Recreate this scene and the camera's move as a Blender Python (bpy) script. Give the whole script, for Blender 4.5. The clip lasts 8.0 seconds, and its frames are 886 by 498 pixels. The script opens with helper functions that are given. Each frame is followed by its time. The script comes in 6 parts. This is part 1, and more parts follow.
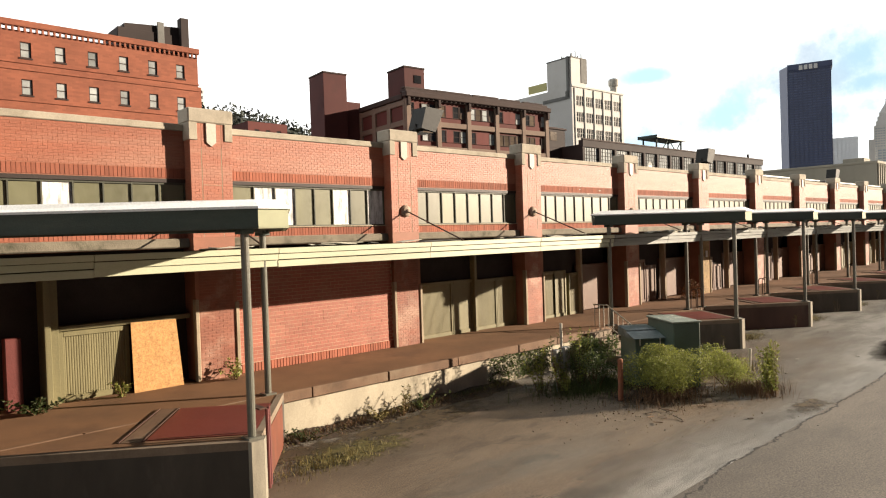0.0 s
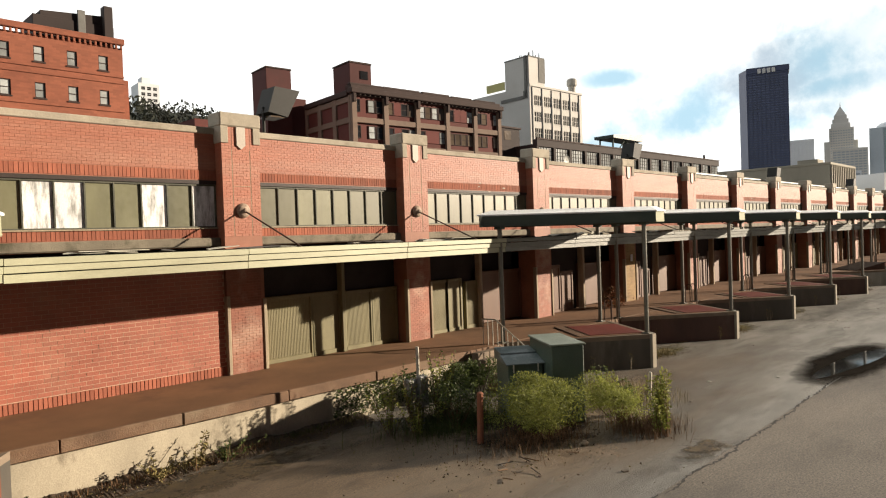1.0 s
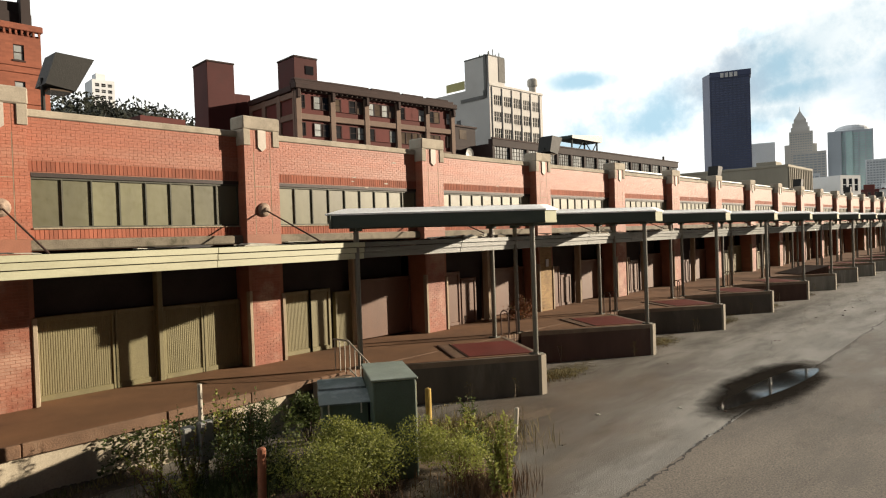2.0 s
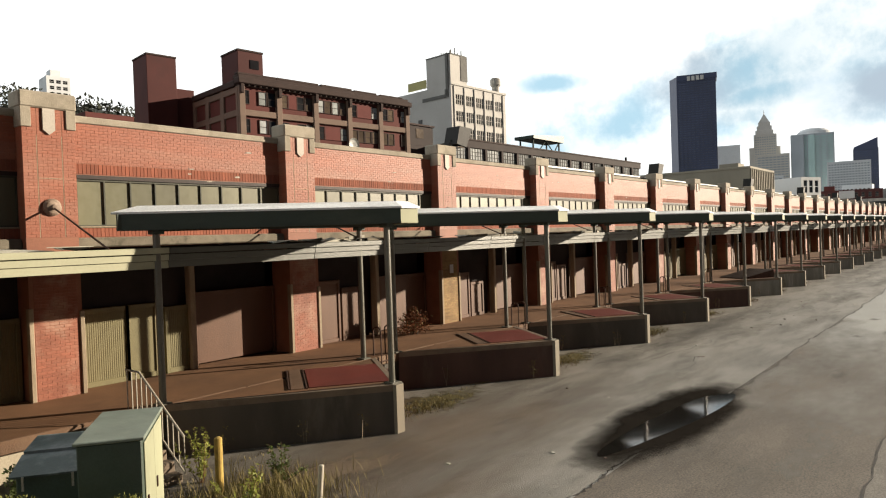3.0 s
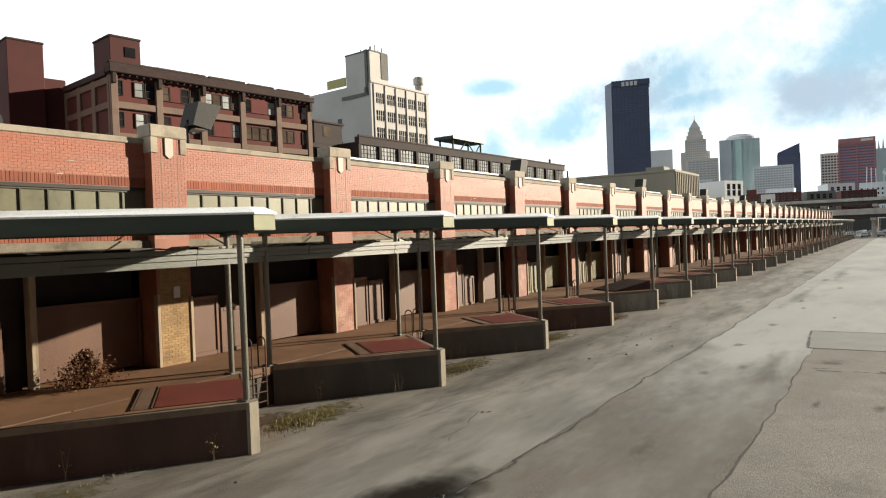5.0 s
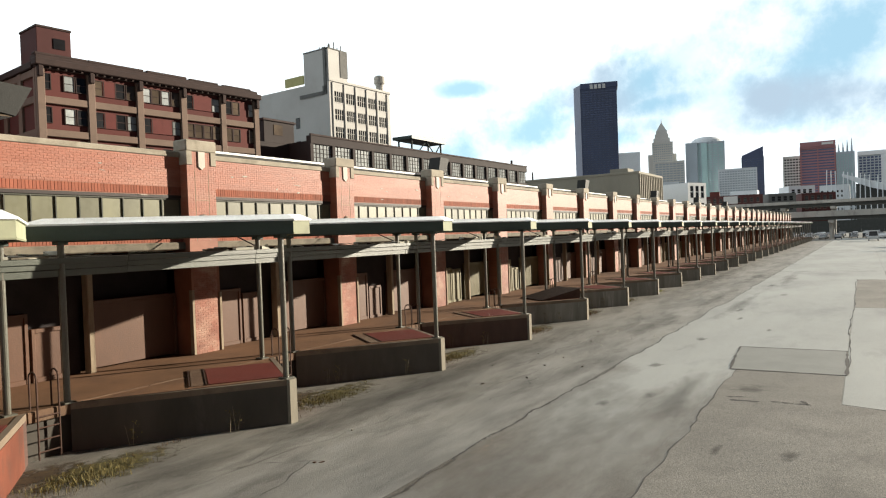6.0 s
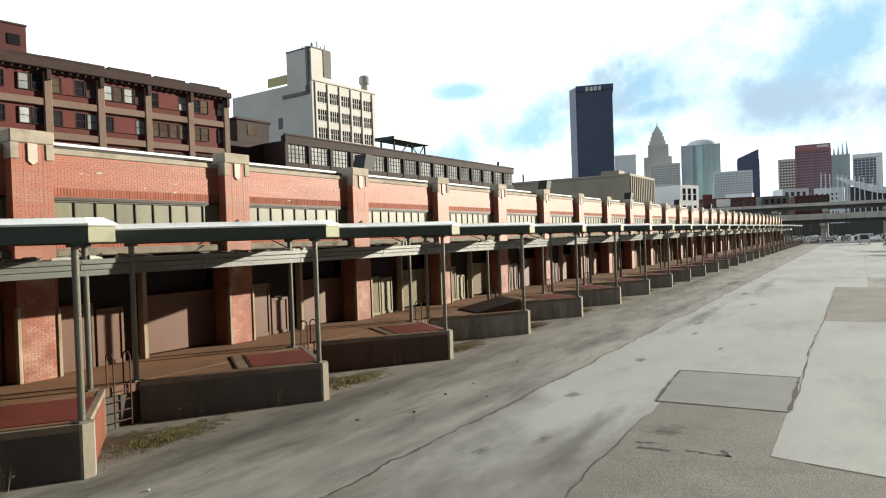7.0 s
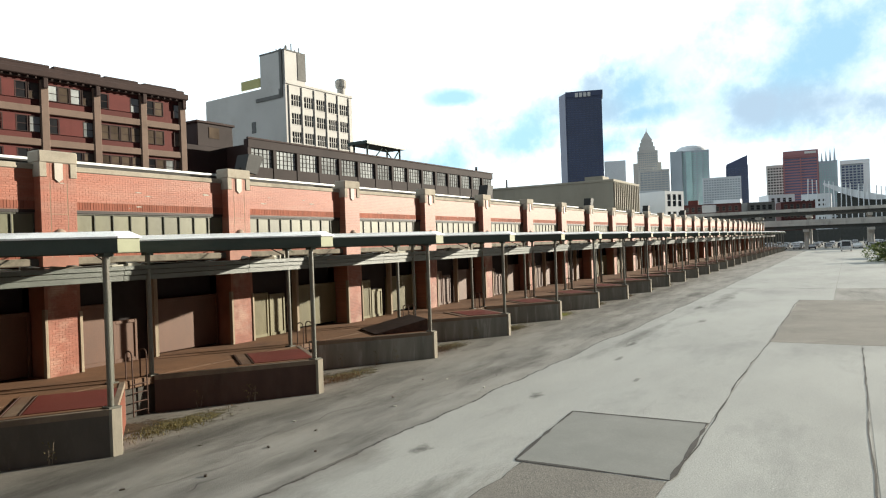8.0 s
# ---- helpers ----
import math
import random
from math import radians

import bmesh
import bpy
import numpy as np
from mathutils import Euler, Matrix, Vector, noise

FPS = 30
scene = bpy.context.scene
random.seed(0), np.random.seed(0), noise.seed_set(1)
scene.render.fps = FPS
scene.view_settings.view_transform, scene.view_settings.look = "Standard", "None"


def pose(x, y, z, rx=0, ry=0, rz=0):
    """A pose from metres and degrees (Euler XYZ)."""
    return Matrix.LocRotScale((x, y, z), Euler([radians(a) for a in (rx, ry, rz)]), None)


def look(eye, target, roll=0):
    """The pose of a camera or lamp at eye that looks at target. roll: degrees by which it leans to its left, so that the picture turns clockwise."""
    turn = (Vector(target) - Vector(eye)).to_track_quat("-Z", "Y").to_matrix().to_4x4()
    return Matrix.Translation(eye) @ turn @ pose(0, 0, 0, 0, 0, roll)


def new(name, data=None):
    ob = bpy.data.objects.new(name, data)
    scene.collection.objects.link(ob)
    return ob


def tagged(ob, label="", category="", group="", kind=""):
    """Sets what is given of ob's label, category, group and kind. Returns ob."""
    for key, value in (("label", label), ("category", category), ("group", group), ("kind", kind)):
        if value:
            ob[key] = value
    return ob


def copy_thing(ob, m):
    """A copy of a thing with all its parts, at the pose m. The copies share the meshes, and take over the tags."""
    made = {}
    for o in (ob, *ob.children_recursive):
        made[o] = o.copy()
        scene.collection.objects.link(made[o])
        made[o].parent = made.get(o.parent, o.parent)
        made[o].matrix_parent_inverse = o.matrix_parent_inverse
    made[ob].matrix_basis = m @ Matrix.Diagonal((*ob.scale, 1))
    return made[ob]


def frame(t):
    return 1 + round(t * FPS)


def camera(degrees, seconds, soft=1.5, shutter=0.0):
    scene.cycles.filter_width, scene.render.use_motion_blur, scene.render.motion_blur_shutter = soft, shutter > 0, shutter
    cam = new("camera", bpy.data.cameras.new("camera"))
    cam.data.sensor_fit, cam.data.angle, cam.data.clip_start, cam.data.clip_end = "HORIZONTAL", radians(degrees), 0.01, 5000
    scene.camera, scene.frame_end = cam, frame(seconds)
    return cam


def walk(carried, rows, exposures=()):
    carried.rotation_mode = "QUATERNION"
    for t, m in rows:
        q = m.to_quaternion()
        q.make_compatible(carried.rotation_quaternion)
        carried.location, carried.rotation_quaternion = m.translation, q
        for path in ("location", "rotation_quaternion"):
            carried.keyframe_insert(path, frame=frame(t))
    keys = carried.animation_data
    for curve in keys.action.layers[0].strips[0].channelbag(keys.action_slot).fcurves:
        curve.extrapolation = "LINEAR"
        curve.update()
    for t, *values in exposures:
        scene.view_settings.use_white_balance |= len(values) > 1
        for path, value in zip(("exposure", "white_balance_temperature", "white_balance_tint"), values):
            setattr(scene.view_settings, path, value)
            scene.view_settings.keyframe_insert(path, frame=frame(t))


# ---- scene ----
cam = camera(66.1, 8.0, soft=1.15)
PATH = [
    (0, (-1.409, 0.455, 4.786), (-0.034, 1.908, 4.752), -1.9),
    (0.5, (1.084, 0.652, 4.767), (2.492, 2.071, 4.732), -1.9),
    (1, (3.616, 0.752, 4.782), (5.058, 2.138, 4.747), -2.0),
    (1.5, (6.184, 0.826, 4.763), (7.657, 2.179, 4.728), -2.0),
    (3, (13.593, 0.669, 4.68), (15.148, 1.927, 4.646), -2.0),
    (3.5, (16.002, 0.505, 4.683), (17.581, 1.732, 4.649), -2.0),
    (4, (18.402, 0.289, 4.66), (20.006, 1.484, 4.629), -1.9),
    (4.5, (20.727, -0.045, 4.686), (22.352, 1.119, 4.655), -2.0),
    (6, (27.562, -1.229, 4.802), (29.262, -0.176, 4.77), -2.1),
    (6.5, (29.974, -1.741, 4.824), (31.678, -0.694, 4.794), -2.0),
    (7, (32.467, -2.365, 4.841), (34.172, -1.319, 4.815), -2.0),
    (7.5, (35.192, -3.109, 4.881), (36.904, -2.074, 4.861), -2.1),
    (8, (38.142, -3.927, 4.952), (39.859, -2.902, 4.942), -2.0),
]
walk(cam, [(t, look(eye, target, roll)) for t, eye, target, roll in PATH], exposures=[(0, 1.41, 6500, 8), (1.5, 0.99, 6450, 7), (3.5, 1.04, 6350, 6), (4.5, 1.13, 6250, 5), (6, 1.15, 5980, 3), (8, 1.22, 5780, 1)])

# ---- world, sun ----
SUN = Vector((1.45, -1.0, 0.41)).normalized()
sun = new("sun", bpy.data.lights.new("sun", "SUN"))
sun.data.energy, sun.data.angle, sun.data.color = 5.0, radians(0.6), (1.0, 0.82, 0.64)
sun.matrix_world = look(SUN * 300, (0, 0, 0))

world = bpy.data.worlds.new("sky")
scene.world = world
world.use_nodes = True
wn, wl = world.node_tree.nodes, world.node_tree.links
wn.clear()


def wnode(kind, **sets):
    n = wn.new(kind)
    for key, value in sets.items():
        n.inputs[key].default_value = value
    return n


sky = wn.new("ShaderNodeTexSky")
sky.sky_type, sky.sun_disc = "NISHITA", False
sky.sun_elevation, sky.sun_rotation = math.asin(SUN.z), math.atan2(SUN.x, SUN.y)
sky.air_density, sky.dust_density = 0.4, 0.0
clear = wnode("ShaderNodeBackground", Strength=0.008)
wl.new(sky.outputs[0], clear.inputs[0])
coord = wn.new("ShaderNodeTexCoord")
stretch = wnode("ShaderNodeMapping", Scale=(1.0, 1.0, 2.6), Location=(0.55, 0.2, 0.3))
wl.new(coord.outputs["Generated"], stretch.inputs[0])


def wspan(value, a, b, c=0.0, d=1.0):
    n = wn.new("ShaderNodeMapRange")
    n.interpolation_type = "SMOOTHSTEP"
    wl.new(value, n.inputs[0])
    for i, v in enumerate((a, b, c, d)):
        n.inputs[i + 1].default_value = v
    return n.outputs[0]


def wmath(kind, a, b):
    n = wn.new("ShaderNodeMath")
    n.operation = kind
    for socket, v in zip(n.inputs, (a, b)):
        if isinstance(v, bpy.types.NodeSocket):
            wl.new(v, socket)
        else:
            socket.default_value = v
    return n.outputs[0]


GAPS = [(29.3, 12.2, 1.8, 0.6, 0), (24.7, 8.4, 6.0, 2.2, 14), (30.7, 6.6, 7.0, 2.0, 8), (14.3, 12.1, 8.5, 2.6, 26), (14.4, 10.0, 3.4, 1.0, 10), (1.4, 12.3, 5.6, 4.4, 20), (17.5, 7.5, 3.5, 1.6, 10)]
GREYS = [(5.7, 9.5, 2.0, 1.3, 10), (0.9, 9.4, 4.1, 1.4, -3), (18.5, 10.9, 2.5, 2.5, 20)]
# cloud bank over the city, breaking up sunward; unseen sky cleared to deepen shade
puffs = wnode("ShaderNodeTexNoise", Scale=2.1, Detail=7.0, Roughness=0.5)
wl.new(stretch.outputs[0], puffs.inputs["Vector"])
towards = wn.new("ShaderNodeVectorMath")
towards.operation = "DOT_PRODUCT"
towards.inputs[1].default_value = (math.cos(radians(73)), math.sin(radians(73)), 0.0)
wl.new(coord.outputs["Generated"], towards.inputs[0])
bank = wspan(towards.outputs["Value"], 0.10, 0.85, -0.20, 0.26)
# unseen western veil of cloud, added to light faces turned west
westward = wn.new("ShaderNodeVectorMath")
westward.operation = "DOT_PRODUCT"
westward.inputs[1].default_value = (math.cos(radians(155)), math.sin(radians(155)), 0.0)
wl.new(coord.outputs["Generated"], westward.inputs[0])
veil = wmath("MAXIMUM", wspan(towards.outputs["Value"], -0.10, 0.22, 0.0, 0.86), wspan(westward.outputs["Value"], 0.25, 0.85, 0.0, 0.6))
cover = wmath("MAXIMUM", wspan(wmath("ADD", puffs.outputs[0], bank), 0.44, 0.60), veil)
shade = wnode("ShaderNodeTexNoise", Scale=3.4, Detail=6.0, Roughness=0.55)
wl.new(stretch.outputs[0], shade.inputs["Vector"])
tone = wn.new("ShaderNodeValToRGB")
tone.color_ramp.elements[0].position, tone.color_ramp.elements[0].color = 0.24, (0.60, 0.72, 0.82, 1)
tone.color_ramp.elements[1].position, tone.color_ramp.elements[1].color = 0.46, (1.0, 0.99, 0.97, 1)
wl.new(shade.outputs[0], tone.inputs[0])
# ragged openings and grey undersides in the bank: azimuth, elevation, half width, half height, tilt, in degrees
ragged_edge = wnode("ShaderNodeTexNoise", Scale=7.0, Detail=8.0, Roughness=0.62)
wl.new(coord.outputs["Generated"], ragged_edge.inputs["Vector"])
tint = tone.outputs[0]
for colour, gaps in (((0.40, 0.57, 0.68, 1), GAPS), ((0.45, 0.52, 0.60, 1), GREYS)):
    wide = None
    for azimuth, elevation, half_w, half_h, tilt in gaps:
        az, el, lean = radians(azimuth), radians(elevation), radians(tilt)
        flat = Vector((math.sin(az), -math.cos(az), 0.0))
        up = Vector((-math.sin(el) * math.cos(az), -math.sin(el) * math.sin(az), math.cos(el)))
        heart = Vector((math.cos(el) * math.cos(az), math.cos(el) * math.sin(az), math.sin(el)))
        total = None
        for axis, half in ((flat * math.cos(lean) + up * math.sin(lean), half_w), (up * math.cos(lean) - flat * math.sin(lean), half_h)):
            n = wn.new("ShaderNodeVectorMath")
            n.operation = "DOT_PRODUCT"
            n.inputs[1].default_value = axis / math.sin(radians(half))
            wl.new(coord.outputs["Generated"], n.inputs[0])
            square = wmath("POWER", wmath("ABSOLUTE", wmath("SUBTRACT", n.outputs["Value"], heart.dot(axis) / math.sin(radians(half))), 0.0), 2.0)
            total = square if total is None else wmath("ADD", total, square)
        inside = wspan(wmath("ADD", wmath("SQRT", total, 0.0), wspan(ragged_edge.outputs[0], 0.3, 0.7, -0.7, 0.7)), 1.7, 0.1, 0.0, 1.0)
        wide = inside if wide is None else wmath("MAXIMUM", wide, inside)
    n = wn.new("ShaderNodeMix")
    n.data_type = "RGBA"
    wl.new(wide, n.inputs[0])
    wl.new(tint, n.inputs[6])
    n.inputs[7].default_value = colour
    tint = n.outputs[2]
cloud = wn.new("ShaderNodeBackground")
wl.new(tint, cloud.inputs[0])
cloud.inputs[1].default_value = 0.66
blend = wn.new("ShaderNodeMixShader")
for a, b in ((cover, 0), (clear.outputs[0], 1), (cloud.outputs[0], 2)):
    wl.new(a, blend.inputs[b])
out = wn.new("ShaderNodeOutputWorld")
wl.new(blend.outputs[0], out.inputs[0])


# ---- materials ----
def surface(name, base, vary=0.18, scale=0.8, rough=0.85, bump=0.25, fine=30.0, metal=0.0, stain=None, amount=0.5,
            stain_scale=0.5, stain_from=0.52, squeeze=(1, 1, 1), piece=0.0, pale=None, grain=0.12, spec=0.4, bricks=None, coat=0.0, fade=0.0, fade_scale=3.0, fade_rag=0.4, fade_core=0.62, fade_soft=0.38, fade_plane=(1, 1, 0), sheer=0.0):
    """A worn surface: broad tone, fine grain, stains with edges of their own, relief, and a tone of its own for each piece."""
    m = bpy.data.materials.new(name)
    m.use_nodes = True
    t = m.node_tree
    nodes, links = t.nodes, t.links
    bsdf = nodes["Principled BSDF"]
    bsdf.inputs["Metallic"].default_value = metal
    bsdf.inputs["Specular IOR Level"].default_value = spec
    bsdf.inputs["Coat Weight"].default_value = coat

    def node(kind, **sets):
        n = nodes.new(kind)
        for key, value in sets.items():
            n.inputs[key].default_value = value
        return n

    def mix(kind, factor, a, b):
        n = nodes.new("ShaderNodeMix")
        n.data_type, n.blend_type = "RGBA", kind
        for socket, value in ((n.inputs[0], factor), (n.inputs[6], a), (n.inputs[7], b)):
            if isinstance(value, bpy.types.NodeSocket):
                links.new(value, socket)
            else:
                socket.default_value = value
        return n.outputs[2]

    def span(value, a, b, c=0.0, d=1.0):
        n = nodes.new("ShaderNodeMapRange")
        links.new(value, n.inputs[0])
        for i, v in enumerate((a, b, c, d)):
            n.inputs[i + 1].default_value = v
        return n.outputs[0]

    place = node("ShaderNodeNewGeometry").outputs["Position"]
    mapped = node("ShaderNodeMapping", Scale=squeeze)
    links.new(place, mapped.inputs[0])
    broad = node("ShaderNodeTexNoise", Scale=scale, Detail=5.0, Roughness=0.6)
    links.new(mapped.outputs[0], broad.inputs["Vector"])
    small = node("ShaderNodeTexNoise", Scale=fine, Detail=3.0, Roughness=0.65)
    links.new(place, small.inputs["Vector"])
    colour = (*base, 1)
    if bricks:
        bw, bh, mortar, axis = bricks
        turn = node("ShaderNodeSeparateXYZ")
        links.new(place, turn.inputs[0])
        joined = node("ShaderNodeCombineXYZ")
        links.new(turn.outputs[axis], joined.inputs[0])
        links.new(turn.outputs[2], joined.inputs[1])
        wall = node("ShaderNodeTexBrick", Scale=1.0)
        for key, value in (("Brick Width", bw), ("Row Height", bh), ("Mortar Size", 0.012), ("Mortar Smooth", 0.3), ("Bias", 0.0)):
            wall.inputs[key].default_value = value
        wall.inputs["Color1"].default_value = (*[c * 0.86 for c in base], 1)
        wall.inputs["Color2"].default_value = (*[c * 1.12 for c in base], 1)
        wall.inputs["Mortar"].default_value = (*mortar, 1)
        links.new(joined.outputs[0], wall.inputs["Vector"])
        colour = wall.outputs["Color"]
    tone = span(broad.outputs[0], 0.3, 0.7, 1 - vary, 1 + vary)
    toned = nodes.new("ShaderNodeVectorMath")
    toned.operation = "SCALE"
    if isinstance(colour, bpy.types.NodeSocket):
        links.new(colour, toned.inputs[0])
    else:
        toned.inputs[0].default_value = base
    links.new(tone, toned.inputs["Scale"])
    colour = toned.outputs[0]
    fleck = nodes.new("ShaderNodeVectorMath")
    fleck.operation = "SCALE"
    links.new(colour, fleck.inputs[0])
    links.new(span(small.outputs[0], 0.3, 0.7, 1 - grain, 1 + grain), fleck.inputs["Scale"])
    colour = fleck.outputs[0]
    if stain:
        spots = node("ShaderNodeTexNoise", Scale=stain_scale, Detail=8.0, Roughness=0.68)
        links.new(mapped.outputs[0], spots.inputs["Vector"])
        colour = mix("MIX", span(spots.outputs[0], stain_from, stain_from + 0.16, 0.0, amount), colour, (*stain, 1))
    if pale:
        worn = node("ShaderNodeTexNoise", Scale=stain_scale * 0.7, Detail=7.0, Roughness=0.6)
        away = node("ShaderNodeMapping", Location=(31.0, 17.0, 5.0))
        links.new(mapped.outputs[0], away.inputs[0])
        links.new(away.outputs[0], worn.inputs["Vector"])
        colour = mix("MIX", span(worn.outputs[0], 0.48, 0.66, 0.0, 0.7), colour, (*pale, 1))
    if piece:
        info = node("ShaderNodeObjectInfo")
        own = nodes.new("ShaderNodeVectorMath")
        own.operation = "SCALE"
        links.new(colour, own.inputs[0])
        links.new(span(info.outputs["Random"], 0, 1, 1 - piece, 1 + piece), own.inputs["Scale"])
        colour = own.outputs[0]
        isle = nodes.new("ShaderNodeVectorMath")
        isle.operation = "SCALE"
        links.new(colour, isle.inputs[0])
        links.new(span(node("ShaderNodeNewGeometry").outputs["Random Per Island"], 0, 1, 1 - piece, 1 + piece), isle.inputs["Scale"])
        colour = isle.outputs[0]
    links.new(colour, bsdf.inputs["Base Color"])
    if fade:
        # a patch that thins out unevenly towards its rim
        middle = node("ShaderNodeMapping", Location=[-v for v in fade_plane], Scale=[2 * v for v in fade_plane])
        links.new(node("ShaderNodeTexCoord").outputs["Generated"], middle.inputs[0])
        far = nodes.new("ShaderNodeVectorMath")
        far.operation = "LENGTH"
        links.new(middle.outputs[0], far.inputs[0])
        rag = node("ShaderNodeTexNoise", Scale=fade_scale, Detail=8.0, Roughness=0.65)
        links.new(mapped.outputs[0], rag.inputs["Vector"])
        full = nodes.new("ShaderNodeMath")
        full.operation = "ADD"
        links.new(span(far.outputs["Value"], 0.0, 1.0, fade_core, -0.42), full.inputs[0])
        links.new(span(rag.outputs[0], 0.25, 0.75, -fade_rag, fade_rag * 1.1), full.inputs[1])
        links.new(span(full.outputs[0], 0.0, fade_soft, 0.0, fade), bsdf.inputs["Alpha"])
    links.new(span(small.outputs[0], 0.3, 0.7, max(0.02, rough - 0.08), min(1, rough + 0.08)), bsdf.inputs["Roughness"])
    if bump:
        relief = node("ShaderNodeBump", Strength=bump, Distance=0.02)
        links.new(small.outputs[0], relief.inputs["Height"])
        links.new(relief.outputs[0], bsdf.inputs["Normal"])
    if sheer:
        # thin leaves let light through
        glow = nodes.new("ShaderNodeBsdfTranslucent")
        both = nodes.new("ShaderNodeMixShader")
        both.inputs[0].default_value = sheer
        links.new(colour, glow.inputs[0])
        links.new(bsdf.outputs[0], both.inputs[1])
        links.new(glow.outputs[0], both.inputs[2])
        links.new(both.outputs[0], nodes["Material Output"].inputs[0])
    return m


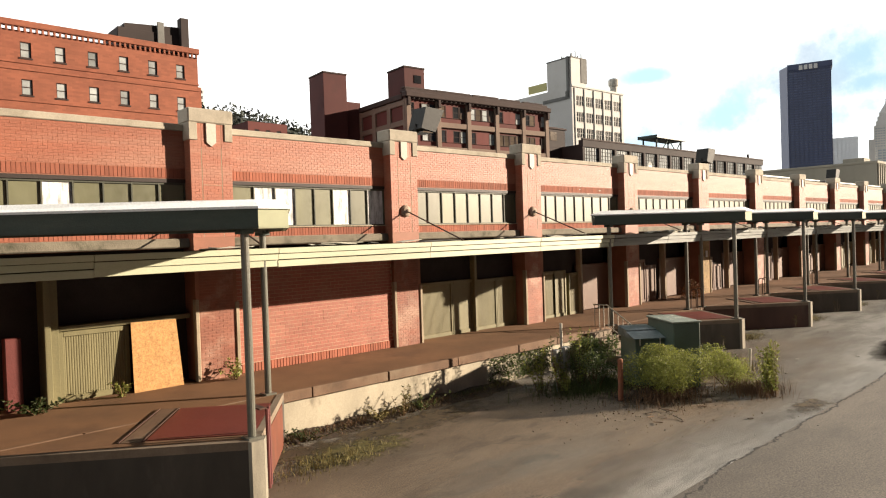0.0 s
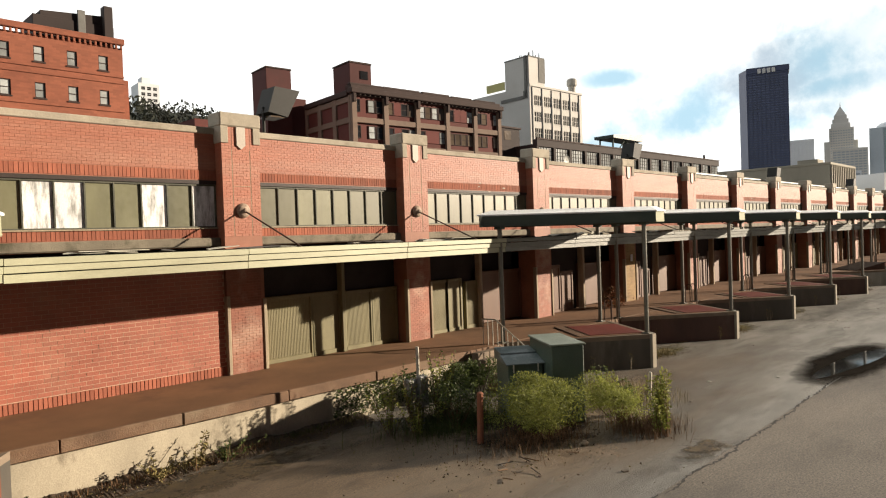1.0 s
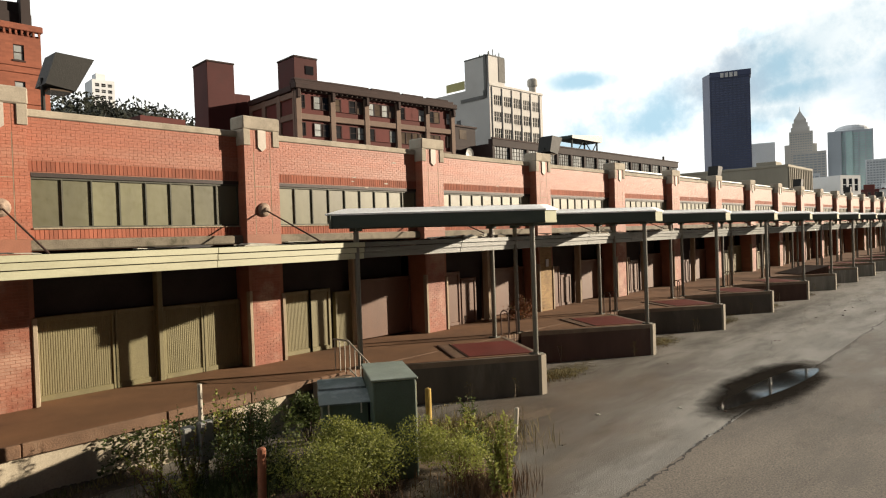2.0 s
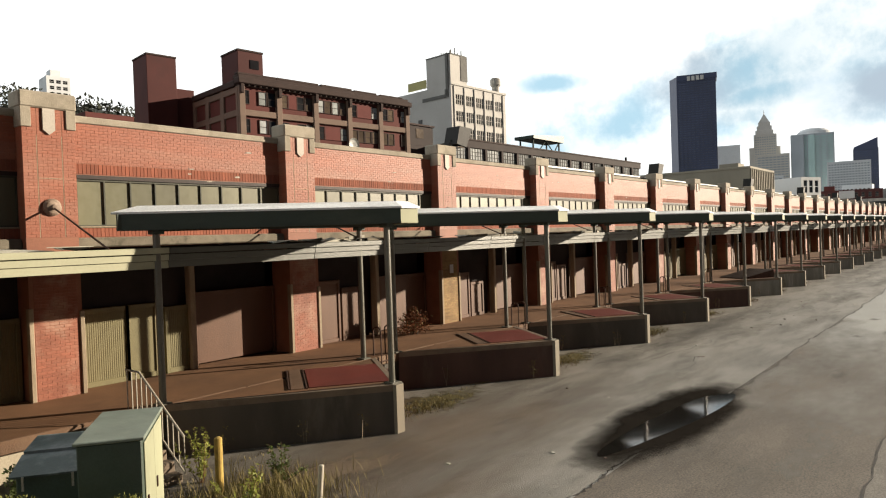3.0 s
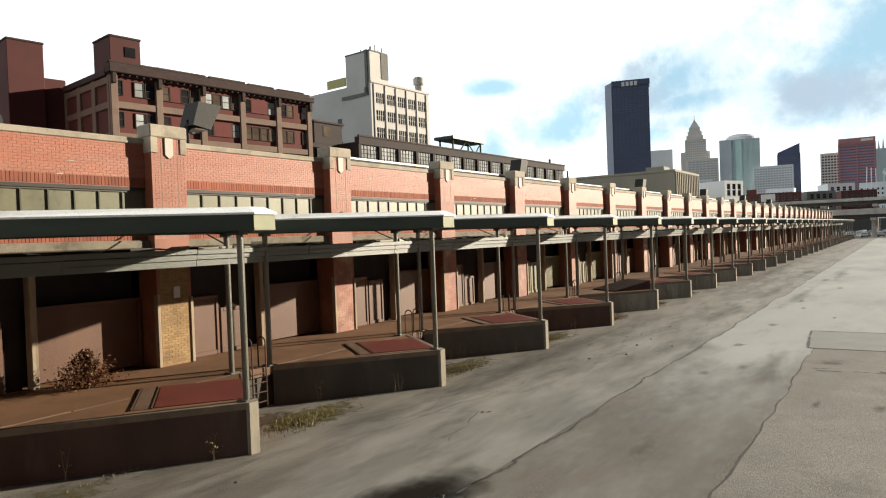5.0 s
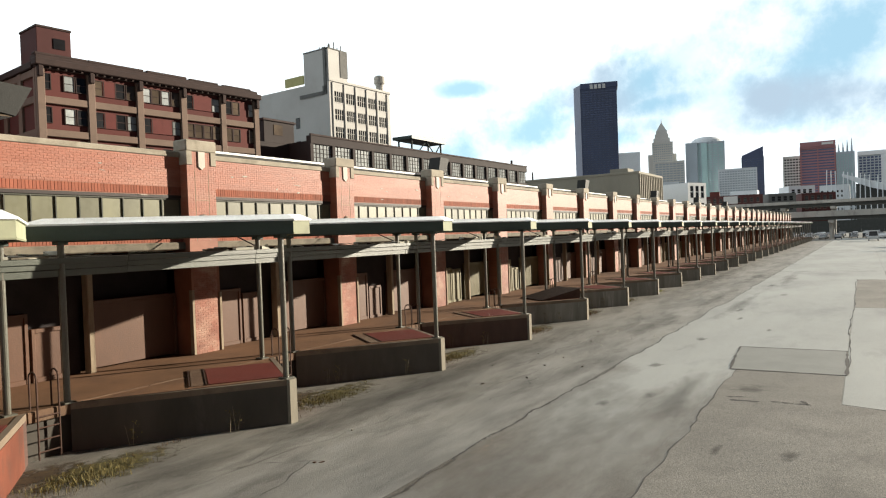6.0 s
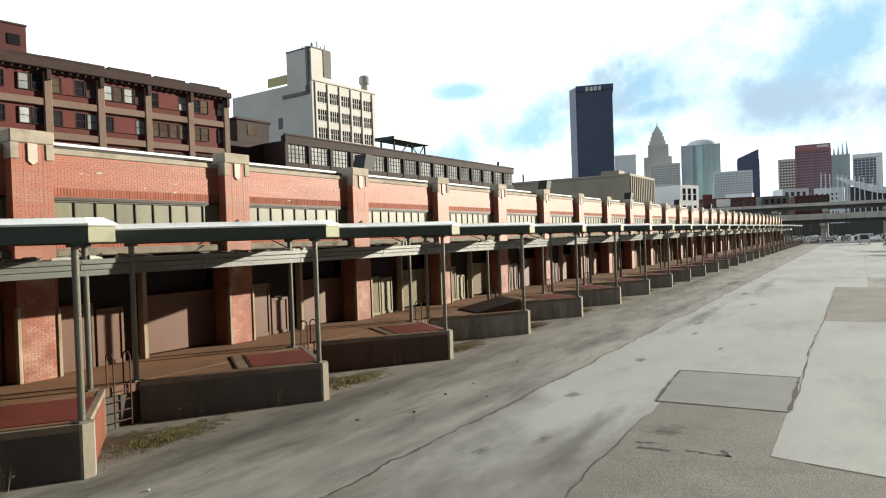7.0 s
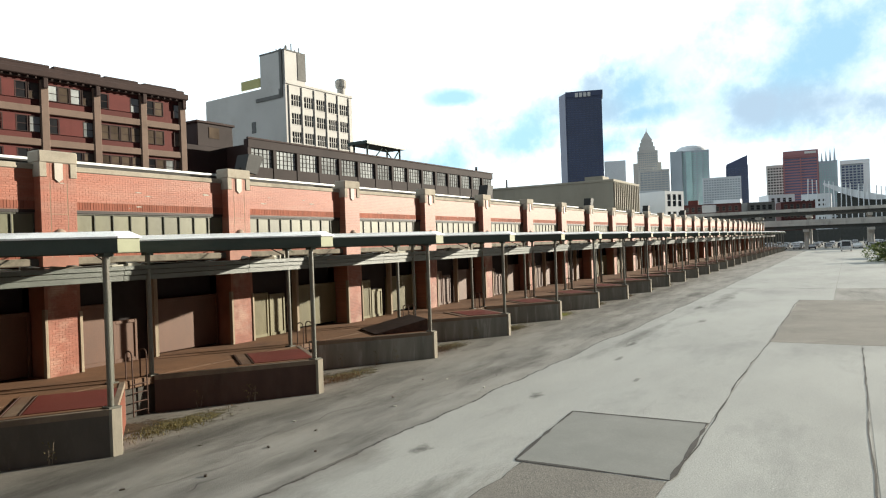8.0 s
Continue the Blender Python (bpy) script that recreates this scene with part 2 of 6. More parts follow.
M = {
    "yellow_brick": surface("yellowed_painted_brick", (0.23, 0.16, 0.0704), vary=0.25, scale=1.4, piece=0.16, stain=(0.128, 0.0896, 0.0448), amount=0.5, stain_scale=2.0),
    "grimy_brick": surface("grimy_red_brick", (0.23, 0.08, 0.048), vary=0.25, scale=0.9, piece=0.10, stain=(0.269, 0.166, 0.115), amount=0.4, stain_scale=1.5, rough=0.6, spec=0.4, pale=(0.4, 0.26, 0.19)),
    "infill_brick": surface("red_infill_brick", (0.269, 0.0864, 0.0544), vary=0.16, scale=0.6, piece=0.10, stain=(0.294, 0.154, 0.106), amount=0.5, rough=0.6, spec=0.4),
    "brick": surface("red_brick", (0.288, 0.0947, 0.0525), pale=(0.32, 0.157, 0.106), squeeze=(0.35, 1, 3.0), vary=0.14, scale=0.5, piece=0.07, stain=(0.23, 0.0896, 0.0544), amount=0.45, stain_scale=0.7, bump=0.4, rough=0.54, spec=0.4),
    "brick_wall": surface("red_brick_wall", (0.288, 0.106, 0.064), vary=0.14, scale=0.4, stain=(0.243, 0.102, 0.064), amount=0.4, bricks=(0.215, 0.085, (0.269, 0.154, 0.109), 0), rough=0.54, spec=0.38),
    "brick_side": surface("red_brick_side", (0.256, 0.0896, 0.0544), vary=0.14, scale=0.4, bricks=(0.215, 0.085, (0.269, 0.154, 0.109), 1)),
    "pale_mortar": surface("pale_mortar", (0.4, 0.26, 0.185), vary=0.2, scale=1.2),
    "mortar": surface("mortar", (0.245, 0.1, 0.06), vary=0.2, scale=1.2, rough=0.6, spec=0.35),
    "dark_brick": surface("dark_red_soldier_brick", (0.256, 0.0864, 0.0512), piece=0.16, stain=(0.218, 0.0896, 0.0576), amount=0.4),
    "stone": surface("weathered_concrete_coping", (0.32, 0.288, 0.23), vary=0.2, scale=1.1, stain=(0.154, 0.134, 0.096), amount=0.7, stain_scale=0.9, bump=0.5),
    "white_tile": surface("white_terracotta", (0.422, 0.384, 0.333), vary=0.12, stain=(0.256, 0.218, 0.173), amount=0.4, rough=0.6),
    "ledge": surface("dirty_concrete_ledge", (0.16, 0.141, 0.106), vary=0.3, scale=1.6, stain=(0.0448, 0.0448, 0.0256), amount=0.9, stain_scale=1.3, bump=0.6),
    "lintel": surface("dark_steel_lintel", (0.0224, 0.0141, 0.0115), rough=0.6),
    "pane": surface("grimy_olive_window_pane", (0.125, 0.125, 0.074), vary=0.25, scale=0.9, rough=0.42, bump=0.06, fine=8, stain=(0.147, 0.141, 0.096), amount=0.18, stain_scale=0.5, squeeze=(1.2, 1, 0.3), grain=0.03, piece=0.26, spec=0.42),
    "whitewash": surface("whitewashed_window_pane", (0.7, 0.71, 0.72), vary=0.10, rough=0.5, stain=(0.109, 0.115, 0.096), amount=0.75, stain_scale=2.6, stain_from=0.47, squeeze=(2.2, 1, 0.5), piece=0.05, bump=0.1),
    "sash": surface("dark_green_steel_sash", (0.048, 0.0512, 0.0352), rough=0.6, stain=(0.192, 0.179, 0.128), amount=0.4),
    # shaded copy of the cream paint, darkened in colour under the dock canopies
    "shaded_cream": surface("cream_darkened_for_shade", (0.052, 0.062, 0.046), vary=0.2, scale=0.9, stain=(0.04, 0.045, 0.035), amount=0.6, squeeze=(0.4, 1, 2), rough=0.36, spec=0.75),
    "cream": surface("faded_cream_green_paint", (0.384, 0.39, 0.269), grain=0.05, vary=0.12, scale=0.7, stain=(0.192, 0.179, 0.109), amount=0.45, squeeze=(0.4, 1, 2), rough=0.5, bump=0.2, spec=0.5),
    "olive": surface("olive_painted_panel", (0.154, 0.138, 0.0672), vary=0.16, scale=0.9, stain=(0.128, 0.109, 0.0576), amount=0.5, squeeze=(2, 1, 0.5), rough=0.55, spec=0.4),
    "tan": surface("brown_painted_panel", (0.105, 0.052, 0.029), vary=0.16, scale=0.8, stain=(0.0704, 0.0384, 0.0256), amount=0.5, squeeze=(1.5, 1, 0.5), rough=0.55, spec=0.4),
    "recess_dark": surface("shade_dark_recess_wall", (0.0384, 0.0333, 0.0333), vary=0.25, rough=0.95, spec=0.08),
    "guard": surface("weathered_white_timber", (0.294, 0.243, 0.173), vary=0.2, scale=2.5, stain=(0.16, 0.115, 0.0704), amount=0.7, squeeze=(3, 3, 0.6)),
    "plywood": surface("orange_strand_board", (0.397, 0.218, 0.0832), vary=0.22, scale=9.0, fine=26, grain=0.3, stain=(0.474, 0.294, 0.128), amount=0.8, stain_scale=7),
    "maroon": surface("maroon_painted_timber", (0.102, 0.0224, 0.0192), rough=0.6),
    "dock_top": surface("rusty_brown_dock_concrete", (0.168, 0.086, 0.04), vary=0.25, scale=0.45, stain=(0.085, 0.042, 0.023), amount=0.65, stain_scale=0.55, bump=0.4),
    "dock_lip": surface("brown_dock_edge", (0.134, 0.08, 0.048), vary=0.3, scale=1.2, stain=(0.23, 0.179, 0.122), amount=0.6, bump=0.7),
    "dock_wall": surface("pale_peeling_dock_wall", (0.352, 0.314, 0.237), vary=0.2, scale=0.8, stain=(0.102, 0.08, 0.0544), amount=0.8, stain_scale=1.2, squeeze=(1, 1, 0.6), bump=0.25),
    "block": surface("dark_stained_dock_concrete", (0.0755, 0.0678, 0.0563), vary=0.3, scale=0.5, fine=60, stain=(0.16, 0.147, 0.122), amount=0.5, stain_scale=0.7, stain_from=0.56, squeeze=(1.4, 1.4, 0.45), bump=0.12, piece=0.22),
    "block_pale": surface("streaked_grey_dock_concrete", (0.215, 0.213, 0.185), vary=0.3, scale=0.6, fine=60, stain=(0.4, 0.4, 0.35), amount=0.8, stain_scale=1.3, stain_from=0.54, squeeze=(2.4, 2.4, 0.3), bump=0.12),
    "block_red": surface("maroon_stained_dock_concrete", (0.082, 0.049, 0.039), vary=0.3, scale=0.5, fine=60, stain=(0.125, 0.1, 0.08), amount=0.5, stain_scale=0.7, stain_from=0.56, squeeze=(1.4, 1.4, 0.45), bump=0.12),
    "rusty_face": surface("rust_orange_steel_face", (0.125, 0.036, 0.018), vary=0.3, scale=1.4, stain=(0.06, 0.03, 0.02), amount=0.7, stain_scale=1.3, squeeze=(1, 1, 0.5), rough=0.75),
    "block_rim": surface("grey_dock_rim", (0.185, 0.145, 0.105), vary=0.25, scale=2.0, stain=(0.09, 0.06, 0.042), amount=0.6),
    "bumper": surface("pale_timber_bumper", (0.211, 0.192, 0.15), vary=0.25, scale=2.0, stain=(0.128, 0.0896, 0.0576), amount=0.6, squeeze=(2, 2, 0.5)),
    "plate": surface("red_oxide_steel_plate", (0.135, 0.024, 0.017), vary=0.22, scale=1.0, stain=(0.085, 0.02, 0.014), amount=0.6, rough=0.6, bump=0.3),
    "rust": surface("dark_rusty_steel", (0.064, 0.0333, 0.0224), vary=0.3, scale=4, rough=0.8, bump=0.4),
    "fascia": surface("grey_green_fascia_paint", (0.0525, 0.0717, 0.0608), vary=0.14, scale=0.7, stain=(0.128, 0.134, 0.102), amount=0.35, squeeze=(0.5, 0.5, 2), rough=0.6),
    "roof_edge": surface("white_metal_roof_edge", (0.82, 0.84, 0.83), vary=0.08, rough=0.45, stain=(0.32, 0.32, 0.294), amount=0.4),
    "post": surface("chipped_grey_post_paint", (0.109, 0.11, 0.0883), vary=0.16, scale=2, stain=(0.109, 0.0768, 0.0512), amount=0.5, stain_scale=3, squeeze=(1, 1, 0.3), rough=0.34, spec=0.6),
    "tar": surface("tar_roofing", (0.0448, 0.0435, 0.0397), vary=0.3, scale=0.6, stain=(0.128, 0.122, 0.109), amount=0.5),
    "torn": surface("torn_pale_roofing", (0.371, 0.365, 0.307), vary=0.25, scale=3),
    "soffit": surface("dark_green_soffit", (0.0384, 0.0448, 0.0352), vary=0.2),
    "asphalt": surface("old_brown_asphalt", (0.172, 0.163, 0.142), pale=(0.25, 0.24, 0.214), vary=0.42, scale=0.5, fine=34, grain=0.6, stain=(0.0672, 0.0608, 0.0512), amount=0.8, stain_scale=1.1, squeeze=(0.28, 1, 1), bump=0.8, rough=0.72, spec=0.5),
    "road": surface("pale_worn_roadway", (0.268, 0.265, 0.24), pale=(0.318, 0.317, 0.29), vary=0.2, scale=0.16, fine=26, grain=0.26, stain=(0.141, 0.141, 0.127), amount=0.6, stain_scale=0.3, squeeze=(0.4, 1, 1), bump=0.4, rough=0.66, spec=0.5),
    "coarse": surface("coarse_brown_asphalt", (0.15, 0.138, 0.117), vary=0.22, scale=0.3, fine=30, grain=0.45, stain=(0.0864, 0.0781, 0.064), amount=0.6, bump=0.6),
    "patch": surface("smooth_grey_patch", (0.175, 0.176, 0.16), vary=0.10, scale=0.8, stain=(0.154, 0.154, 0.141), amount=0.5, bump=0.2),
    "tarline": surface("black_joint", (0.0352, 0.0307, 0.0256), vary=0.3, scale=3),
    "brown_yard": surface("brown_dirty_asphalt", (0.132, 0.097, 0.064), pale=(0.178, 0.14, 0.098), vary=0.45, scale=0.5, fine=34, grain=0.7, stain=(0.0544, 0.0422, 0.0307), amount=0.9, stain_scale=1.3, squeeze=(0.4, 1, 1), bump=0.8, rough=0.75, fade=0.85, fade_scale=0.25, fade_core=1.3, fade_soft=0.7, fade_rag=0.3),
    "shaded_soil": surface("soil_with_bush_shade", (0.033, 0.024, 0.017), vary=0.4, scale=2.5, fine=18, grain=0.4, bump=1.0, spec=0.1, fade=0.95, fade_core=1.0, fade_scale=1.2),
    "road_dirt": surface("brown_dirt_and_dim_tone", (0.125, 0.105, 0.082), vary=0.3, scale=0.25, fine=26, grain=0.6, stain=(0.0768, 0.0672, 0.0544), amount=0.6, stain_scale=0.9, squeeze=(0.4, 1, 1), bump=0.4, rough=0.75, fade=0.95, fade_core=2.2, fade_soft=1.1, fade_scale=0.35, fade_rag=0.5, fade_plane=(1, 0, 0)),
    "litter_soil": surface("brown_leaf_litter", (0.064, 0.0448, 0.023), vary=0.5, scale=3.0, fine=25, grain=0.5, stain=(0.096, 0.0736, 0.032), amount=0.7, stain_scale=3, bump=1.0, fade=0.9),
    "moss": surface("yellow_green_moss_litter", (0.1, 0.086, 0.024), vary=0.5, scale=3.0, fine=25, grain=0.5, stain=(0.0448, 0.032, 0.016), amount=0.8, stain_scale=3, bump=1.0, fade=0.85),
    "smear": surface("white_paint_smear", (0.474, 0.422, 0.358), vary=0.1, fade=0.8, fade_scale=9.0, fade_rag=0.55, fade_plane=(1, 0, 1), squeeze=(0.5, 1, 1.5)),
    "streak": surface("dark_wheel_dirt", (0.0576, 0.0538, 0.0435), vary=0.2, scale=1.5, grain=0.2, fade=0.45, fade_soft=0.8, fade_scale=0.9, fade_rag=0.5, squeeze=(0.35, 1, 1)),
    "pale_wear": surface("pale_worn_asphalt", (0.211, 0.202, 0.173), vary=0.2, scale=1.0, grain=0.25, fade=0.55, fade_soft=0.8, fade_scale=0.9, fade_rag=0.5, squeeze=(0.35, 1, 1)),
    "red_panel": surface("faded_red_panel", (0.109, 0.0256, 0.0224), vary=0.2, scale=0.5, stain=(0.0832, 0.0224, 0.0192), amount=0.5),
    "road_stain": surface("faint_oil_stain", (0.064, 0.0608, 0.0512), vary=0.2, scale=1.5, grain=0.2, fade=0.45, fade_soft=0.6),
    "wet": surface("wet_asphalt", (0.0179, 0.0154, 0.0128), vary=0.3, spec=0.0, rough=0.9, bump=0.15, fade=0.97, fade_scale=0.8, fade_rag=0.16, fade_core=1.0),
    "water": surface("still_dark_water", (0.00768, 0.00704, 0.0064), vary=0.1, rough=0.02, bump=0.0, spec=0.5),
    "soil": surface("dark_litter_soil", (0.0544, 0.0384, 0.0256), vary=0.4, scale=2.5, fine=18, grain=0.4, bump=1.0),
    "green_metal": surface("dull_green_cabinet_paint", (0.058, 0.086, 0.069), vary=0.12, scale=1.2, rough=0.5, stain=(0.064, 0.0768, 0.064), amount=0.5),
    "top_plate": surface("pale_green_weathered_top", (0.173, 0.205, 0.173), vary=0.2, scale=2, rough=0.5, stain=(0.256, 0.269, 0.23), amount=0.5, stain_scale=1.5),
    "lid": surface("faded_blue_green_lid", (0.0672, 0.0928, 0.0928), vary=0.2, scale=2, rough=0.5, stain=(0.256, 0.282, 0.294), amount=0.6, stain_scale=1.2),
    "rail": surface("white_painted_rail", (0.397, 0.371, 0.307), vary=0.1, stain=(0.192, 0.128, 0.0768), amount=0.4, stain_scale=6, rough=0.5),
    "yellow": surface("yellow_painted_post", (0.384, 0.269, 0.0704), vary=0.2, scale=3, stain=(0.192, 0.128, 0.064), amount=0.5, stain_scale=4),
    "orange": surface("faded_orange_post", (0.218, 0.0832, 0.0448), vary=0.2, scale=3, stain=(0.128, 0.0768, 0.0512), amount=0.5, stain_scale=5),
    "grey_metal": surface("galvanised_grey_metal", (0.23, 0.237, 0.23), vary=0.15, metal=0.3, rough=0.5),
    "paled_green": surface("paled_muted_green", (0.294, 0.307, 0.205), vary=0.15, scale=1.0, stain=(0.128, 0.128, 0.0896), amount=0.5, rough=0.7, grain=0.04, bump=0.1),
    "lamp_body": surface("dark_bronze_floodlight", (0.0102, 0.0109, 0.0096), vary=0.15, rough=0.7),
    "leaf": surface("yellow_green_leaves", (0.225, 0.245, 0.055), vary=0.3, scale=3, piece=0.3, rough=0.6, bump=0, sheer=0.45),
    "leaf_dark": surface("dark_green_leaves", (0.064, 0.0864, 0.0256), vary=0.3, scale=3, piece=0.3, rough=0.6, bump=0, sheer=0.45),
    "dry": surface("dry_brown_stalks", (0.109, 0.0608, 0.0288), vary=0.3, scale=3, piece=0.3, bump=0),
    "verge_grass": surface("rough_green_grass", (0.064, 0.0832, 0.0256), vary=0.35, scale=0.8, fine=14, grain=0.4, stain=(0.109, 0.096, 0.0384), amount=0.6, stain_scale=0.8, bump=0.6),
    "straw": surface("straw_grass", (0.154, 0.128, 0.0448), vary=0.3, scale=3, piece=0.3, bump=0),
    "red_leaf": surface("reddish_weed_leaves", (0.16, 0.065, 0.032), vary=0.3, scale=3, piece=0.3, bump=0, sheer=0.4),
    "bark": surface("grey_bark", (0.064, 0.0512, 0.0384), vary=0.3, scale=3),
    "wood_far": surface("dark_wooded_leaves", (0.0141, 0.0173, 0.0096), vary=0.4, scale=0.12, piece=0.3, bump=0),
    "red_house": surface("orange_red_brick", (0.218, 0.0736, 0.0416), vary=0.18, scale=0.12, stain=(0.141, 0.0416, 0.0256), amount=0.5, stain_scale=0.2, bricks=(0.8, 0.26, (0.218, 0.0768, 0.0416), 0)),
    "tower_brick": surface("dark_maroon_brick", (0.0672, 0.0205, 0.0192), vary=0.2, scale=0.15, stain=(0.0448, 0.0192, 0.0179), amount=0.5, stain_scale=0.2),
    "maroon_brick": surface("deep_red_brick", (0.0928, 0.0243, 0.0205), vary=0.16, scale=0.15, stain=(0.0768, 0.0224, 0.0192), amount=0.5, stain_scale=0.2),
    "frame_concrete": surface("brownish_concrete_frame", (0.165, 0.118, 0.092), vary=0.16, scale=0.25, stain=(0.0704, 0.0499, 0.0397), amount=0.4),
    "dark_cornice": surface("dark_brown_cornice", (0.0352, 0.0205, 0.0179), vary=0.2),
    "black_brick": surface("sooty_brown_brick", (0.0307, 0.023, 0.0218), vary=0.25, scale=0.2),
    "white_wall": surface("off_white_rendered_wall", (0.5, 0.495, 0.475), vary=0.08, scale=0.08, stain=(0.4, 0.385, 0.355), amount=0.45, stain_scale=0.12),
    "grey_trim": surface("grey_trim_band", (0.141, 0.141, 0.134)),
    "pale_glass": surface("pale_reflecting_window", (0.269, 0.288, 0.288), vary=0.35, scale=0.35, rough=0.09, bump=0, piece=0.35, spec=0.5),
    "dark_glass": surface("dark_window_glass", (0.0179, 0.0179, 0.0192), vary=0.3, scale=0.4, rough=0.08, bump=0, piece=0.4, spec=0.3),
    "mid_glass": surface("dusty_window_glass", (0.0864, 0.0672, 0.0499), vary=0.3, scale=0.4, rough=0.08, bump=0, piece=0.4, spec=0.3),
    "beige": surface("beige_concrete_wall", (0.255, 0.24, 0.195), vary=0.12, scale=0.06, stain=(0.2, 0.185, 0.15), amount=0.5, stain_scale=0.1, squeeze=(1, 1, 0.3)),
    "tower_navy": surface("dark_navy_steel", (0.028, 0.04, 0.095), vary=0.1, scale=0.03, rough=0.35, bump=0),
    "tower_glass": surface("dark_blue_tower_glass", (0.06, 0.08, 0.16), vary=0.15, scale=0.03, rough=0.2, bump=0),
    # distant haze is put into these five colours, paling them
    "tower_stone": surface("hazed_tower_stone", (0.56, 0.545, 0.515), vary=0.06, scale=0.03, bump=0),
    "teal": surface("hazed_teal_glass", (0.33, 0.47, 0.47), vary=0.12, scale=0.02, rough=0.25, bump=0),
    "blue_grey": surface("hazed_blue_grey_facade", (0.33, 0.375, 0.42), vary=0.08, scale=0.02, rough=0.4, bump=0),
    "tower_red": surface("hazed_maroon_granite", (0.24, 0.105, 0.115), vary=0.08, scale=0.02, rough=0.4, bump=0),
    "haze_white": surface("hazed_white_wall", (0.64, 0.67, 0.7), vary=0.06, scale=0.05, bump=0),
    "deck": surface("grey_bridge_concrete", (0.42, 0.41, 0.38), vary=0.12, scale=0.15, stain=(0.102, 0.102, 0.096), amount=0.5, squeeze=(1, 1, 0.3)),
    "deck_dark": surface("dark_bridge_girder", (0.0544, 0.0576, 0.0544), vary=0.15),
    "paint_white": surface("white_car_paint", (0.48, 0.486, 0.493), vary=0.02, rough=0.25, bump=0, coat=0.6),
    "paint_dark": surface("dark_car_paint", (0.032, 0.0352, 0.0448), vary=0.02, rough=0.25, bump=0, coat=0.6),
    "paint_silver": surface("silver_car_paint", (0.269, 0.275, 0.288), vary=0.02, rough=0.3, bump=0, metal=0.4, coat=0.6),
    "rubber": surface("black_rubber", (0.0128, 0.0128, 0.0128), bump=0),
    "head": surface("clear_lamp_lens", (0.384, 0.384, 0.371), rough=0.2, bump=0),
    "sign_white": surface("white_sign_face", (0.512, 0.512, 0.512), vary=0.02, bump=0),
    "sign_yellow": surface("yellow_sign_face", (0.448, 0.422, 0.192), vary=0.05, bump=0),
    "iron": surface("rust_spotted_iron", (0.269, 0.205, 0.154), vary=0.3, scale=8, stain=(0.0896, 0.0448, 0.0288), amount=0.6, stain_scale=7, rough=0.7),
    "green_iron": surface("dark_green_iron", (0.0128, 0.0288, 0.0224), rough=0.5),
}


# ---- building blocks ----
def unit_block():
    """Topology of a chamfered box: 8 corners with three vertices each."""
    signs = [(x, y, z) for x in (0, 1) for y in (0, 1) for z in (0, 1)]
    number = {(s, a): 3 * i + a for i, s in enumerate(signs) for a in range(3)}
    spots = np.array([[(1 if k == a else 0.5) * (2 * s[k] - 1) for k in range(3)] for s in signs for a in range(3)])
    faces = []
    for a in range(3):
        b, c = (a + 1) % 3, (a + 2) % 3
        for v in (0, 1):
            ring = []
            for p, q in ((0, 0), (1, 0), (1, 1), (0, 1)):
                s = [0, 0, 0]
                s[a], s[b], s[c] = v, p, q
                ring.append(number[(tuple(s), a)])
            faces.append(ring)
        for p in (0, 1):
            for q in (0, 1):
                lo, hi = [0, 0, 0], [0, 0, 0]
                lo[a], lo[b], lo[c] = p, q, 0
                hi[a], hi[b], hi[c] = p, q, 1
                lo, hi = tuple(lo), tuple(hi)
                faces.append([number[(lo, a)], number[(hi, a)], number[(hi, b)], number[(lo, b)]])
    faces += [[number[(s, a)] for a in range(3)] for s in signs]
    done = []
    for f in faces:
        p = spots[f]
        n = np.cross(p[1] - p[0], p[2] - p[1])
        done.append(f if np.dot(n, p.mean(0)) > 0 else f[::-1])
    return np.array([s for s in signs for _ in range(3)]), np.array([[0 if k == a else 1 for k in range(3)] for _ in signs for a in range(3)]), done


CORNER, INSET, RING = unit_block()


